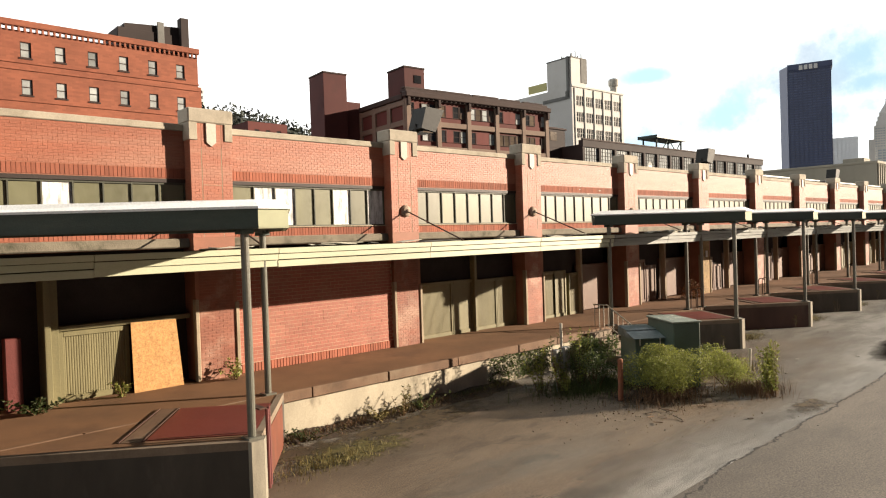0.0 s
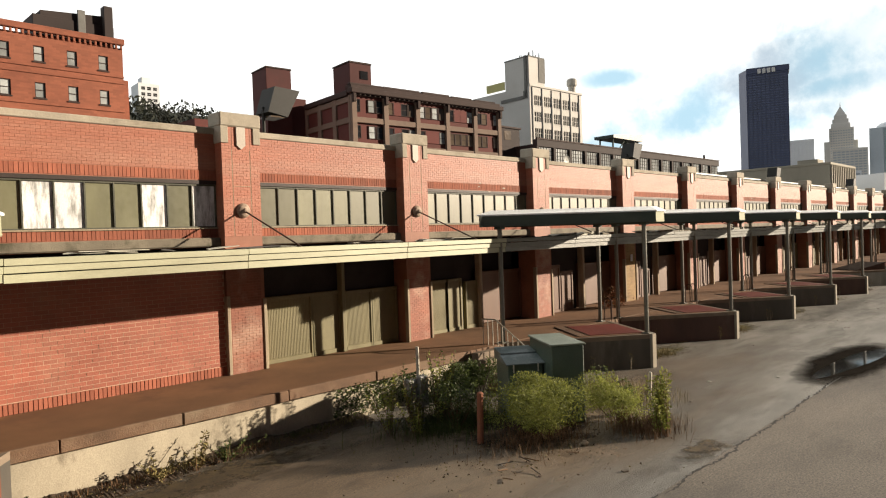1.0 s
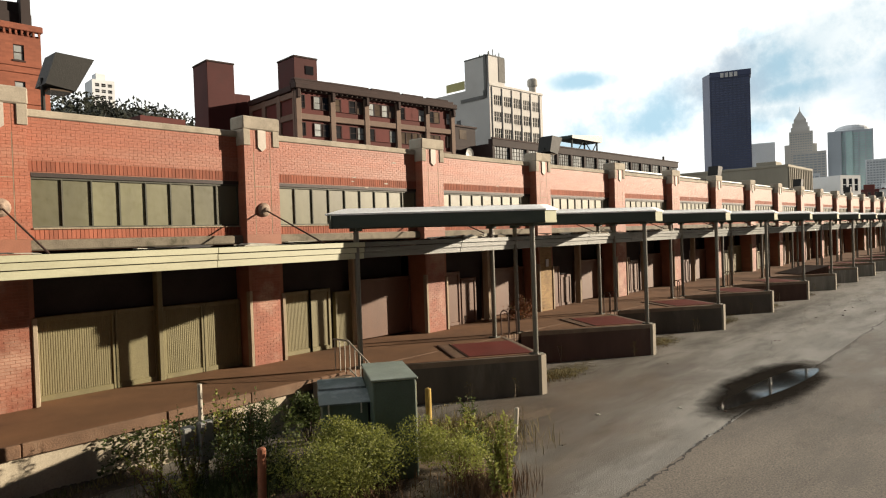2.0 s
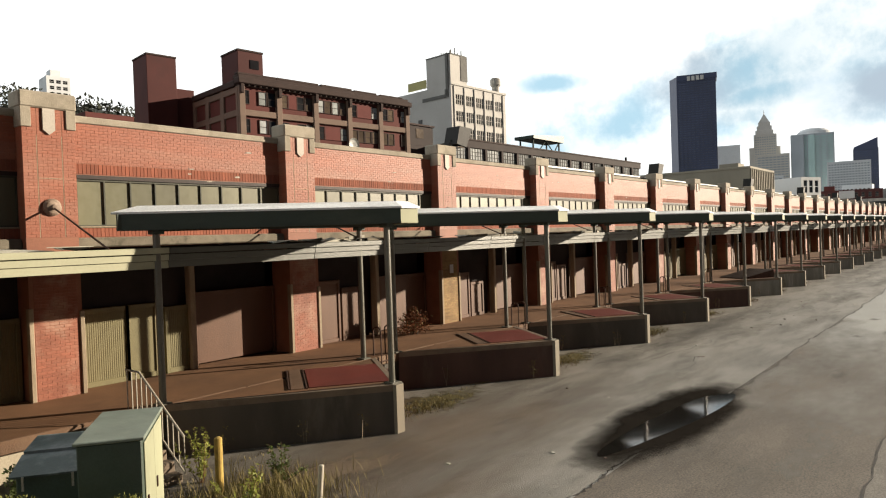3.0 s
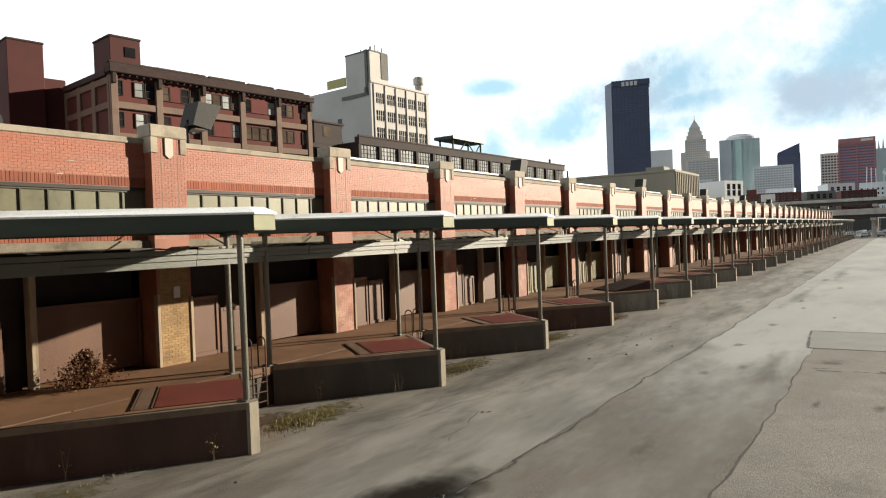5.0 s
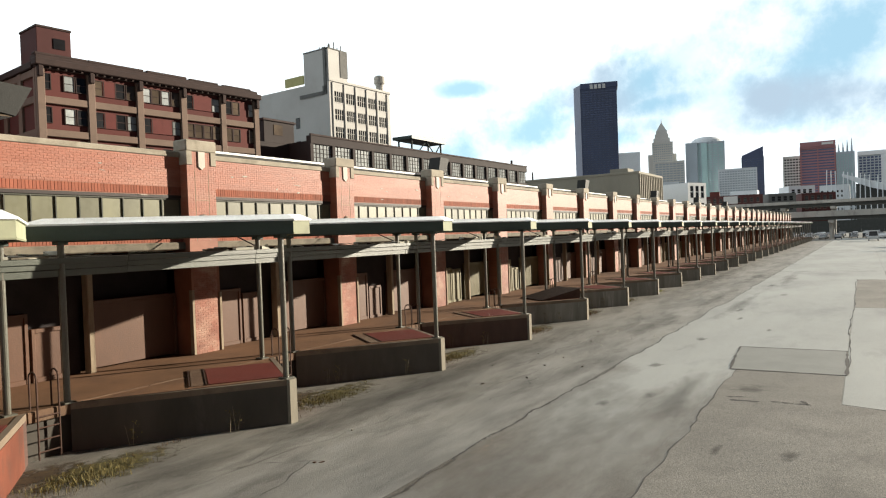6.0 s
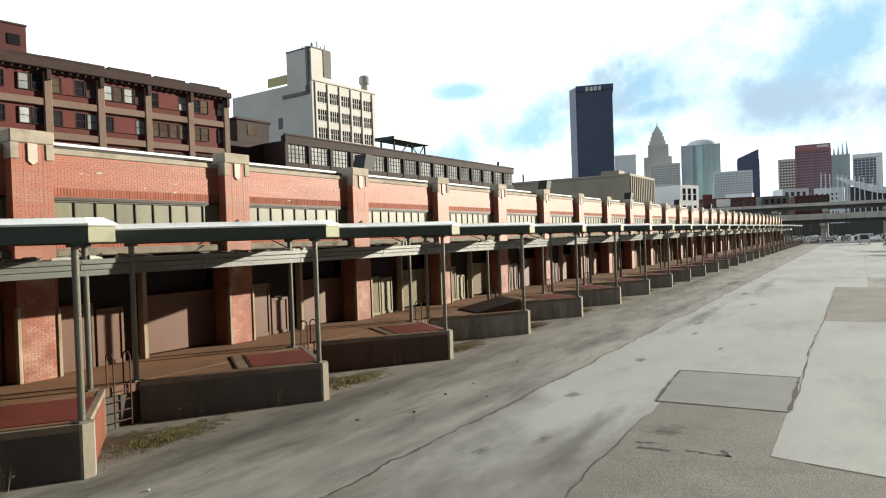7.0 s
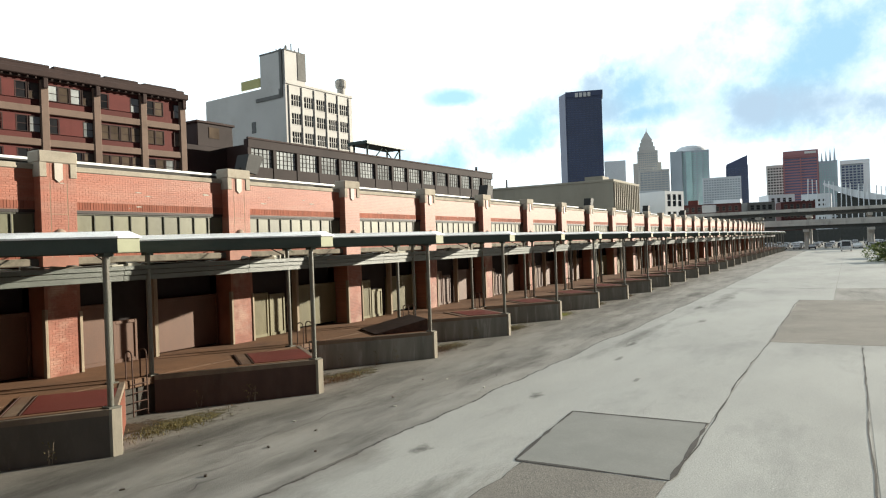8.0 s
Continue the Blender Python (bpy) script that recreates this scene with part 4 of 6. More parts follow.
    part("beam", beam, "soffit", t)
    return t


first = {}
for i, x in enumerate(TEETH):
    for kind, maker, dx, dy in (("tooth", make_tooth, 0, 11.87), ("canopy", make_canopy, 0, 11.87), ("ladder", make_ladder, 2.62, FRONT - 0.03)):
        if kind == "ladder" and i == 0:
            continue
        m = pose(x + dx, dy, 0)
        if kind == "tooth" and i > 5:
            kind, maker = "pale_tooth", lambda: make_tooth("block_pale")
        elif kind == "tooth" and i in (2, 5):
            kind, maker = "red_tooth", lambda: make_tooth("block_red")
        if kind not in first:
            first[kind] = maker()
            first[kind].matrix_world = m
        else:
            copy_thing(first[kind], m)

# ---- warehouse ----
hall = thing("warehouse", "long low red-brick produce warehouse with concrete-capped piers", "warehouse", at=(0, 18.1, 0))
REC = 0.36          # how far the bays lie behind the piers
W0, W1 = 5.26, 6.47  # windows
TOPZ = 7.86
NEAR = 58.0
cache = {}


def kept(key, make, material):
    if key not in cache:
        cache[key] = make().mesh(key.split("|")[0], material)
    return cache[key]


def pier_core():
    return Geo().box(0, PW, 0, 0.9, 4.66, 8.06).box(0.0, PW, 0, 0.9, DOCK, 4.2)


def pier_bricks():
    r = random.Random(8)
    g = Geo().bricks(0, 0.30, 5.0, 8.05, 0, rng=r).bricks(0.32, 0.86, 5.0, 8.05, 0, rng=r).bricks(0.88, PW, 5.0, 8.05, 0, rng=r)
    return g


def pier_foot():
    return Geo().bricks(0.1, PW - 0.1, DOCK, 4.2, 0, gap=0.009, rng=random.Random(4))


def pier_side():
    return Geo().bricks(0.02, REC, 4.9, 8.05, 0, rng=random.Random(2), axis=1)


def pier_cap():
    g = Geo().box(-0.05, PW + 0.05, -0.06, 0.62, 8.06, 8.45, 0.035)
    g.box(-0.03, 0.2, -0.04, 0.45, 7.6, 8.07, 0.012).box(PW - 0.2, PW + 0.03, -0.04, 0.45, 7.6, 8.07, 0.012)
    return g


def tabs():
    g = Geo()
    n = 0
    prof = [(0.45, 8.059), (0.45, 7.55), (0.585, 7.44), (0.72, 7.55), (0.72, 8.059)]
    g.v += [(x, -0.05, z) for x, z in prof] + [(x, 0.02, z) for x, z in prof]
    g.f += [[n + i for i in range(5)], [n + 5 + i for i in range(5)][::-1]] + [[n + i, n + 5 + i, n + 5 + (i + 1) % 5, n + (i + 1) % 5] for i in range(5)]
    return g


def rosette():
    return Geo().turned([(0.21, 0.0), (0.21, 0.02), (0.19, 0.05), (0.15, 0.09), (0.07, 0.12), (0.05, 0.16), (0.0, 0.17)], 18, "y")


white_panes = {-0.6: (3,), 6.2: (1, 2, 5, 7)}
door_rng = random.Random(21)
for i, x in enumerate(PIERS):
    near = -8 < x < NEAR
    p = part("pier", kept("pier|near" if near else "pier|far", pier_core, "mortar" if near else "brick_wall"), "", hall, at=(x, 0, 0))
    if near:
        tagged(part("brickwork", kept("brickwork|pier", pier_bricks, "brick"), "", p), kind="stuff")
        tagged(part("brickwork", kept("brickwork|side", pier_side, "brick"), "", p), kind="stuff")
    tagged(part("brickwork", kept("brickwork|foot2" if i == 6 else "brickwork|foot", pier_foot, "yellow_brick" if i == 6 else "grimy_brick"), "", p, "yellowed lower brickwork" if i == 6 else "grimy lower brickwork"), kind="stuff")
    if near:
        lines = lambda: Geo().box(0.302, 0.318, -0.004, 0.01, 5.0, 7.42).box(0.862, 0.878, -0.004, 0.01, 5.0, 7.42).box(0.32, 0.86, -0.010, 0.0, 6.40, 6.415)
        part("panel_line", kept("panel_line", lines, "guard"), "", p, "pale mortar lines framing a panel")
    part("cap", kept("cap", pier_cap, "stone"), "", p, "weathered concrete cap")
    part("ornament", kept("ornament", tabs, "white_tile"), "", p, "pointed white terracotta ornament")
    part("wall_plate", kept("rosette", rosette, "iron"), "", p, "round cast iron wall plate", at=(0.585, -0.02, 5.72))
    rod = lambda: Geo().tube((0.585, -0.12, 5.70), (0.62, -2.75, 4.66), 0.022, 6)
    part("tie_rod", kept("tie_rod", rod, "rust"), "", p, "sloping rusty tie rod")
    for name, x0, x1 in (("left", -0.04, 0.07), ("right", PW - 0.07, PW + 0.04)):
        part("corner_guard", kept("guard|" + name, lambda: Geo().box(x0, x1, -0.05, 0.12, DOCK, 3.35 if name == "left" else 3.2, 0.015), "guard"), "", p, "weathered white timber corner guard")
    if i + 1 == len(PIERS):
        break
    nxt = PIERS[i + 1]
    L = nxt - x - PW
    tag = "%.2f" % L
    at = (x + PW, 0, 0)
    # upper wall, window, coping
    core = lambda: Geo().box(0, L, REC, REC + 0.4, W1 + 0.1, TOPZ).box(0, L, REC, REC + 0.4, 4.72, W0).box(0, 0.16, REC, REC + 0.4, W0, W1 + 0.1)
    w = part("wall", kept(("wall|n" if near else "wall|f") + tag, core, "mortar" if near else "brick_wall"), "", hall, at=at)
    if near:
        face = lambda: Geo().bricks(0, L, 6.86, TOPZ, REC, rng=random.Random(i)).bricks(0, 0.16, W0, W1 + 0.12, REC, rng=random.Random(i))
        tagged(part("brickwork", kept("brickwork|w%d" % i, face, "brick"), "", w), kind="stuff")
    sold = lambda: Geo().bricks(0, L, W1 + 0.12, 6.85, REC, w=0.10, h=0.26, gap=0.007, deep=0.012, upright=True)
    tagged(part("soldier_course", kept("soldier|" + tag, sold, "dark_brick"), "", w, "dark red soldier course over the windows"), kind="stuff")
    sill = lambda: Geo().bricks(0, L, 5.0, W0 - 0.02, REC, w=0.10, h=0.24, gap=0.007, deep=0.012, upright=True)
    tagged(part("sill_course", kept("sill|" + tag, sill, "dark_brick"), "", w, "dark red upright brick sill"), kind="stuff")
    part("coping", kept("coping|" + tag, lambda: Geo().box(0.01, L - 0.01, REC - 0.05, REC + 0.5, TOPZ, 8.04, 0.02), "stone"), "", w, "weathered concrete coping")
    # near-black lintel strip: its colour stands for the shadow line over the windows
    part("lintel", kept("lintel|" + tag, lambda: Geo().box(0.16, L, REC - 0.01, REC + 0.3, W1, W1 + 0.1), "lintel"), "", w)
    part("ledge", kept("ledge|" + tag, lambda: Geo().box(0, L, REC - 0.16, REC + 0.02, 4.74, 4.985, 0.03), "ledge"), "", w, "stained concrete ledge")
    n = 8 if L < 6.0 else 9
    step = (L - 0.18) / n

    def sash():
        g = Geo().box(0.16, L, REC + 0.03, REC + 0.14, W0, W0 + 0.05).box(0.16, L, REC + 0.03, REC + 0.14, W1 - 0.05, W1)
        for k in range(n + 1):
            g.box(0.16 + k * step - (0 if k == 0 else 0.018), 0.16 + k * step + 0.018, REC + 0.03, REC + 0.14, W0 + 0.05, W1 - 0.05)
        return g

    win = part("window", kept("window|" + tag, sash, "sash"), "", hall, "long band window in dark steel sash", at=at)
    part("sill", kept("winsill|" + tag, lambda: Geo().box(0.16, L, REC - 0.05, REC + 0.1, W0 - 0.025, W0 + 0.012, 0.006), "guard"), "", win, "pale painted window sill")
    for k in range(n):
        white = k in white_panes.get(x, ())
        me = kept("pane|%s%s" % (white, tag), lambda: Geo().box(0.020, step - 0.020, REC + 0.075, REC + 0.09, W0 + 0.05, W1 - 0.05), "whitewash" if white else "pane")
        part("pane", me, "", win, "whitewashed peeling pane" if white else "", at=(0.16 + k * step, 0, 0))
    # lower wall, coloured near black to stand for the shaded recess
    part("lower_wall", kept("lower_wall|%s%s" % (tag, i < 4), lambda: Geo().box(0, L, 0.66, 0.95, DOCK, 4.72) if i < 4 else Geo().box(0, L, 1.3, 1.6, DOCK, 4.72).box(0, 2.9, 0.66, 1.3, DOCK, 4.72), "recess_dark"), "", hall, at=at)


smear_rng = random.Random(29)
for k in range(46):
    x = smear_rng.choice(PIERS[4:13]) + smear_rng.uniform(0.05, 6.5)
    on_pier = any(p - 0.02 < x < p + 0.75 for p in PIERS)
    if not on_pier and any(p - 0.8 < x < p + PW for p in PIERS):
        continue
    w, h = smear_rng.uniform(0.15, 0.4 if on_pier else 0.8), smear_rng.uniform(0.05, 0.16)
    z = smear_rng.uniform(6.5, 7.5)
    y = (-0.010 if on_pier else REC - 0.010)
    part("paint_smear", Geo().box(x, x + w, y - 0.002, y, z, z + h), "smear", hall, "smear of white paint")


def ribbed(w, z0, z1, pitch=0.055):
    """One sheet of corrugated metal, closed behind."""
    n = max(2, round(w / pitch))
    p = w / n
    line = [(0.0, 0.0)]
    for k in range(n):
        line += [(k * p + p * 0.15, -0.006), (k * p + p * 0.6, -0.006), (k * p + p * 0.75, 0.001), (k * p + p, 0.001)]
    line += [(w, 0.05), (0.0, 0.05)]
    return Geo().prism(line, z0, z1)


def door(x, w, z1, material, label, depth=0.52, ribs=True, rail=True):
    """A dock door leaf with frame under the warehouse, its left edge at x."""
    d = part("door", ribbed(w, DOCK + 0.12, z1) if ribs else Geo().box(0, w, 0, 0.06, DOCK + 0.05, z1, 0.01), material, hall, label, at=(x, depth, 0))
    f = Geo().box(-0.10, 0.0, -0.04, 0.12, DOCK, z1 + 0.12, 0.01).box(w, w + 0.10, -0.04, 0.12, DOCK, z1 + 0.12, 0.01).box(0, w, -0.04, 0.12, z1, z1 + 0.12, 0.01)
    part("door_frame", f, material, d)
    if rail:
        part("kick_board", Geo().box(0, w, -0.03, 0.08, DOCK, DOCK + 0.14, 0.01), material, d)
    return d


# first bays, each with its own doors
door(3.08, 1.40, 2.72, "olive", "olive ribbed metal door", depth=0.34)
door(13.0 + PW + 0.15, 1.75, 3.05, "olive", "olive painted ribbed door panel")
door(13.0 + PW + 2.05, 0.95, 3.05, "olive", "narrow olive painted panel", ribs=False)
door(13.0 + PW + 3.3, 1.05, 3.0, "olive", "olive painted ribbed door panel")
door(13.0 + PW + 4.5, 1.0, 3.0, "olive", "olive painted ribbed door panel")
door(19.8 + PW + 0.15, 1.15, 3.05, "olive", "olive painted ribbed door panel")
door(19.8 + PW + 1.4, 0.7, 3.05, "olive", "narrow olive painted panel", ribs=False)
door(19.8 + PW + 2.5, 0.55, 2.9, "olive", "narrow olive ribbed door panel")
door(19.8 + PW + 3.55, 2.7, 3.2, "tan", "brown painted roller door", depth=0.82, ribs=False, rail=False)
part("door_post", Geo().box(19.8 + PW + 3.1, 19.8 + PW + 3.28, 0.35, 0.6, DOCK, 4.2, 0.02), "guard", hall, "weathered timber door post")
part("door_post", Geo().box(13.0 + PW + 3.05, 13.0 + PW + 3.2, 0.35, 0.6, DOCK, 4.2, 0.02), "olive", hall, "olive timber door post")


def leaning_board():
    g = Geo()
    g.v = [(0, 0, 0), (1.25, 0.0, 0), (1.25, 0.015, 0), (0, 0.015, 0), (0.04, 0.2, 1.75), (1.18, 0.2, 1.72), (1.18, 0.215, 1.72), (0.04, 0.215, 1.75)]
    g.f = [[3, 2, 1, 0], [4, 5, 6, 7], [0, 1, 5, 4], [1, 2, 6, 5], [2, 3, 7, 6], [3, 0, 4, 7]]
    return g


# olive casing of the boarded doorway
for x0, x1, y0, z0, z1 in ((2.62, 2.76, 0.0, DOCK, 4.2), (2.765, 2.97, 0.22, DOCK, 4.2), (2.975, 6.15, 0.26, 2.86, 2.98)):
    part("door_casing", Geo().box(x0, x1, y0, 0.6, z0, z1, 0.01), "olive", hall, "olive painted door casing")
thing("plywood_board", "orange strand board leaning against the dock doorway", "board", at=(4.55, 18.10, DOCK), material="plywood",
      data=leaning_board())
thing("timber_post", "dark red painted post standing on the dock", "post", at=(1.86, 18.28, DOCK), material="maroon", data=Geo().box(0, 0.33, 0, 0.3, 0, 1.67, 0.02))
# brick infill of the second bay: mortar bed here, its single bricks at the end of the file
infill = part("infill_wall", Geo().box(6.2 + PW, 13.0 - 0.02, 0.10, 0.6, DOCK, 4.5), "pale_mortar", hall, "red brick infill wall")
for i in range(5, len(PIERS) - 1):
    x = PIERS[i] + PW
    L = PIERS[i + 1] - x
    green = i in (9, 10, 15, 16, 20, 24)
    key = "olive" if green else "tan"
    word = "olive painted" if green else "brown painted"
    door(x + 0.12, 1.15, 3.0 + 0.1 * (i % 3), key, word + " ribbed door panel", ribs=green)
    door(x + 1.55, 0.75, 2.55 + 0.35 * (i % 2), key, "narrow " + word + " panel", ribs=False)
    part("door_post", Geo().box(x + 3.0, x + 3.18, 0.3, 0.6, DOCK, 4.2, 0.02), "guard", hall, "weathered timber door post")
    door(x + 3.4, L - 3.55, 3.15, key, word + " roller door", depth=0.82, ribs=green, rail=False)

part("notice", Geo().box(35.5, 35.72, -0.05, -0.022, 3.2, 3.55, 0.005), "sign_white", hall, "small white notice plate")
ramp_plate = thing("dock_ramp", "raised dark steel ramp plate on a dock platform", "ramp", at=(25.6 + 7.62 * 5, 11.87, 0), material="rust",
                   data=Geo().prism([uv(2.6, 0.5), uv(0.16, 0.5), uv(0.16, 2.95), uv(2.6, 2.95)], DOCK + 0.03, [DOCK + 0.05, DOCK + 0.55, DOCK + 0.55, DOCK + 0.05]))
# roof and closing walls
part("roof", Geo().box(-8, END, REC + 0.4, 30, 7.4, 7.7), "tar", hall, "flat tar roof")
part("back_wall", Geo().box(-8, END, 30, 30.4, 0, 8.0), "brick_wall", hall)
part("end_wall", Geo().box(END, END + 0.4, 0.5, 30, 0, 8.0), "brick_side", hall)
part("end_wall", Geo().box(-8.4, -8, 0.5, 30, 0, 8.0), "brick_side", hall)

part("roof_curb", Geo().box(44, END, 1.15, 1.3, 7.7, 8.26), "tar", hall, "dark roof kerb")
part("curb_flashing", Geo().box(44, END, 1.11, 1.34, 8.262, 8.35, 0.01), "roof_edge", hall, "white metal flashing on the roof kerb")

# long hung canopy along the wall
shed = thing("wall_canopy", "long hung timber canopy with faded cream fascia", "canopy", at=(0, 15.12, 0), kind="structure")
part("canopy_roof", Geo().box(-14, END, 0.04, 3.33, 4.56, 4.64), "tar", shed, "worn tar roofing")
part("canopy_soffit", Geo().box(-14, END, 0.05, 3.3, 4.26, 4.30), "soffit", shed, "dark green boarded soffit")
fr = random.Random(17)
x = -14.0
while x < END:
    w = min(fr.uniform(3.4, 5.2), END - x)
    for z0, z1, y0 in ((4.21, 4.37, 0.03), (4.385, 4.52, 0.0), (4.53, 4.66, -0.045)):
        j = fr.uniform(-0.008, 0.008)
        part("fascia_board", Geo().box(x + 0.004, x + w - 0.004, y0 + j, y0 + 0.05 + j, z0 + j, z1 + j, 0.006), "cream" if x < 19 else "shaded_cream", shed, "faded cream green fascia board" if x < 19 else "cream fascia board darkened for canopy shade")
    x += w
for k in range(150):
    x = fr.uniform(5, 120) if k < 125 else fr.uniform(120, END)
    w, d = fr.uniform(0.3, 1.5), fr.uniform(0.15, 0.5)
    g = Geo()
    zs = [4.67 + fr.uniform(0, 0.09) for _ in range(4)]
    g.v = [(0, -0.06, zs[0]), (w, -0.06 + fr.uniform(0, 0.2), zs[1]), (w * fr.uniform(0.6, 1.0), d, zs[2]), (w * fr.uniform(0, 0.3), d, zs[3])]
    g.v += [(a, b, c - 0.015) for a, b, c in g.v]
    g.f = [[0, 1, 2, 3], [7, 6, 5, 4], [0, 4, 5, 1], [1, 5, 6, 2], [2, 6, 7, 3], [3, 7, 4, 0]]
    part("torn_roofing", g, "torn" if k % 3 else "tar", shed, "", at=(x, fr.uniform(0, 0.5), 0))


for d in TEETH[1:22]:
    for k in range(7):
        x, w, h = d + fr.uniform(-0.6, 3.2), fr.uniform(0.25, 0.8), fr.uniform(0.05, 0.2)
        g = Geo().prism([(0, 0), (w, fr.uniform(-0.1, 0.1)), (w * fr.uniform(0.7, 1), fr.uniform(0.15, 0.4)), (fr.uniform(0, 0.15), fr.uniform(0.15, 0.35))], 4.665, [4.68 + h * fr.random() for _ in range(4)])
        part("torn_roofing", g, "torn" if k % 3 else "ledge", shed, "", at=(x, fr.uniform(-0.05, 0.35), 0))


def floodlight():
    t = thing("floodlight", "large dark bronze floodlight on a short roof pole", "floodlight", group="roof floodlights")
    part("pole", Geo().tube((0, 0, -1.3), (0, 0, 0.25), 0.05, 10), "lamp_body", t)
    part("bracket", Geo().box(-0.05, 0.3, -0.07, 0.07, 0.08, 0.18, 0.01), "lamp_body", t)
    g = Geo()
    lo = [(-0.05, -0.36, 0.06), (0.62, -0.36, -0.04), (0.62, 0.36, -0.04), (-0.05, 0.36, 0.06)]
    hi = [(0.20, -0.36, 0.84), (1.08, -0.36, 0.80), (1.08, 0.36, 0.80), (0.20, 0.36, 0.84)]
    g.v = lo + hi
    g.f = [[3, 2, 1, 0], [4, 5, 6, 7], [0, 1, 5, 4], [1, 2, 6, 5], [2, 3, 7, 6], [3, 0, 4, 7]]
    housing = part("housing", g, "lamp_body", t, "boxy bronze housing")
    part("lens", Geo().box(0.06, 0.54, -0.31, 0.31, -0.07, -0.03), "mid_glass", housing)
    return t


fl = floodlight()
fl.matrix_world = pose(13.0 + PW + 0.6, 18.75, 8.62)
for x in [PIERS[i] for i in (6, 9, 12, 15, 18, 21)]:
    copy_thing(fl, pose(x + PW + (0.6 if x < 40 else 0.15), 18.75, 8.6 if x < 40 else 8.4))
dish = thing("satellite_dish", "small grey satellite dish behind the parapet", "satellite dish", at=(30.98, 18.85, 7.7))
part("mast", Geo().tube((0, 0, 0), (0, 0, 0.48), 0.03, 8), "grey_metal", dish)
part("reflector", Geo().turned([(0.02, 0.0), (0.12, 0.015), (0.19, 0.04), (0.25, 0.08), (0.26, 0.092), (0.19, 0.055), (0.02, 0.02)], 18, "y"), "grey_metal", dish, at=(0, -0.04, 0.46))
bump = thing("bumper_rail", "dark red steel bumper bars at the platform corner", "bumper rail", at=(4.57, 11.87, 0))
for v in (0.42, 0.62):
    a = uv(-0.12, v)
    part("bar", Geo().tube((a[0], a[1], 0.15), (a[0], a[1], DOCK + 0.5), 0.035, 8), "maroon", bump)
a, b = uv(-0.12, 0.4), uv(0.25, 0.64)
part("top_plate", Geo().box(min(a[0], b[0]), max(a[0], b[0]), a[1], b[1] + 0.06, DOCK + 0.5, DOCK + 0.53, 0.005), "rust", bump)


# ---- city behind ----
def facade(name, label, category, p, q, depth, height, wall, cols, rows, glass, win, frame="grey_trim", first=None, storey=4.4, margin=1.0, side_cols=0, recess=0.25, arched=False, top=None):
    """A building whose front runs from p to q; windows hang below the roof in rows of storeys, each proud of a real reveal."""
    p, q = Vector(p), Vector(q)
    d = q - p
    length, turn = d.length, math.degrees(math.atan2(d.y, d.x))
    t = thing(name, label, category, at=(p.x, p.y, 0), turn=turn)
    ww, wh = win
    step = (length - 2 * margin) / cols
    first = first if first is not None else height - 2.6
    body = Geo().box(0, length, 0.32, depth, 0, height)
    xs = [margin + step * (k + 0.5) for k in range(cols)]
    zs = [first - storey * r for r in range(rows)]
    edges = [0.0] + [e for x in xs for e in (x - ww / 2, x + ww / 2)] + [length]
    for a, b in zip(edges[::2], edges[1::2]):
        body.box(a, b, 0.0, 0.32, 0, height)
    levels = [height] + [e for z in zs for e in (z, z - wh)] + [0.0]
    for x in xs:
        for hi, lo in zip(levels[::2], levels[1::2]):
            body.box(x - ww / 2, x + ww / 2, 0.0, 0.32, lo, hi)
    part("wall", body, wall, t)
    fme = Geo().box(-ww / 2, ww / 2, 0.10, 0.16, 0, 0.10).box(-ww / 2, ww / 2, 0.10, 0.16, wh - 0.1, wh).box(-ww / 2, -ww / 2 + 0.1, 0.10, 0.16, 0.1, wh - 0.1).box(ww / 2 - 0.1, ww / 2, 0.10, 0.16, 0.1, wh - 0.1).box(-ww / 2 + 0.1, ww / 2 - 0.1, 0.10, 0.16, wh * 0.48, wh * 0.53).mesh("window", frame)
    pme = Geo().box(-ww / 2 + 0.1, ww / 2 - 0.1, 0.17, 0.2, 0.1, wh - 0.1).mesh("pane", glass)
    sme = Geo().box(-ww / 2 - 0.12, ww / 2 + 0.12, -0.1, 0.1, -0.18, 0.0).mesh("sill", frame)
    for z in zs:
        for x in xs:
            w = part("window", fme, "", t, at=(x, 0, z - wh))
            part("pane", pme, "", w)
            part("sill", sme, "", w)
    return t


# orange brick block
red = facade("brick_building", "orange-red brick building with corbelled cornice and small windows", "building", (-20.0, 92.6), (39.4, 91.5), 22, 30.6, "red_house", 16, 6, "pale_glass", (1.15, 1.85), frame="dark_cornice", first=29.3, storey=4.35, margin=0.6)
g = Geo().box(-0.2, 59.6, -0.35, 0.4, 31.0, 31.75, 0.05)
part("cornice", g, "red_house", red, "projecting brick cornice")
k = 0.2
corbel = Geo().box(0, 0.26, -0.2, 0.02, 30.45, 31.02, 0.03).mesh("corbel", "red_house")
while k < 59.2:
    part("corbel", corbel, "", red, at=(k, 0, 0))
    k += 0.62
for z in (26.75, 25.95, 22.3):
    part("string_course", Geo().box(-0.05, 59.45, -0.14, 0.02, z, z + 0.22, 0.03), "red_house", red)
box = Geo().box(49.6, 59.0, 1.5, 7.0, 31, 33.6, 0.05)
part("roof_house", box, "black_brick", red, "black rooftop plant house")
part("roof_house", Geo().prism([(50.5, 1.6), (58.4, 1.6), (58.4, 6), (50.5, 6)], 33.6, [34.2, 34.9, 34.9, 34.2]), "black_brick", red)
part("chimney", Geo().box(57.6, 58.7, 0.8, 2.0, 31, 36.0, 0.05), "black_brick", red)
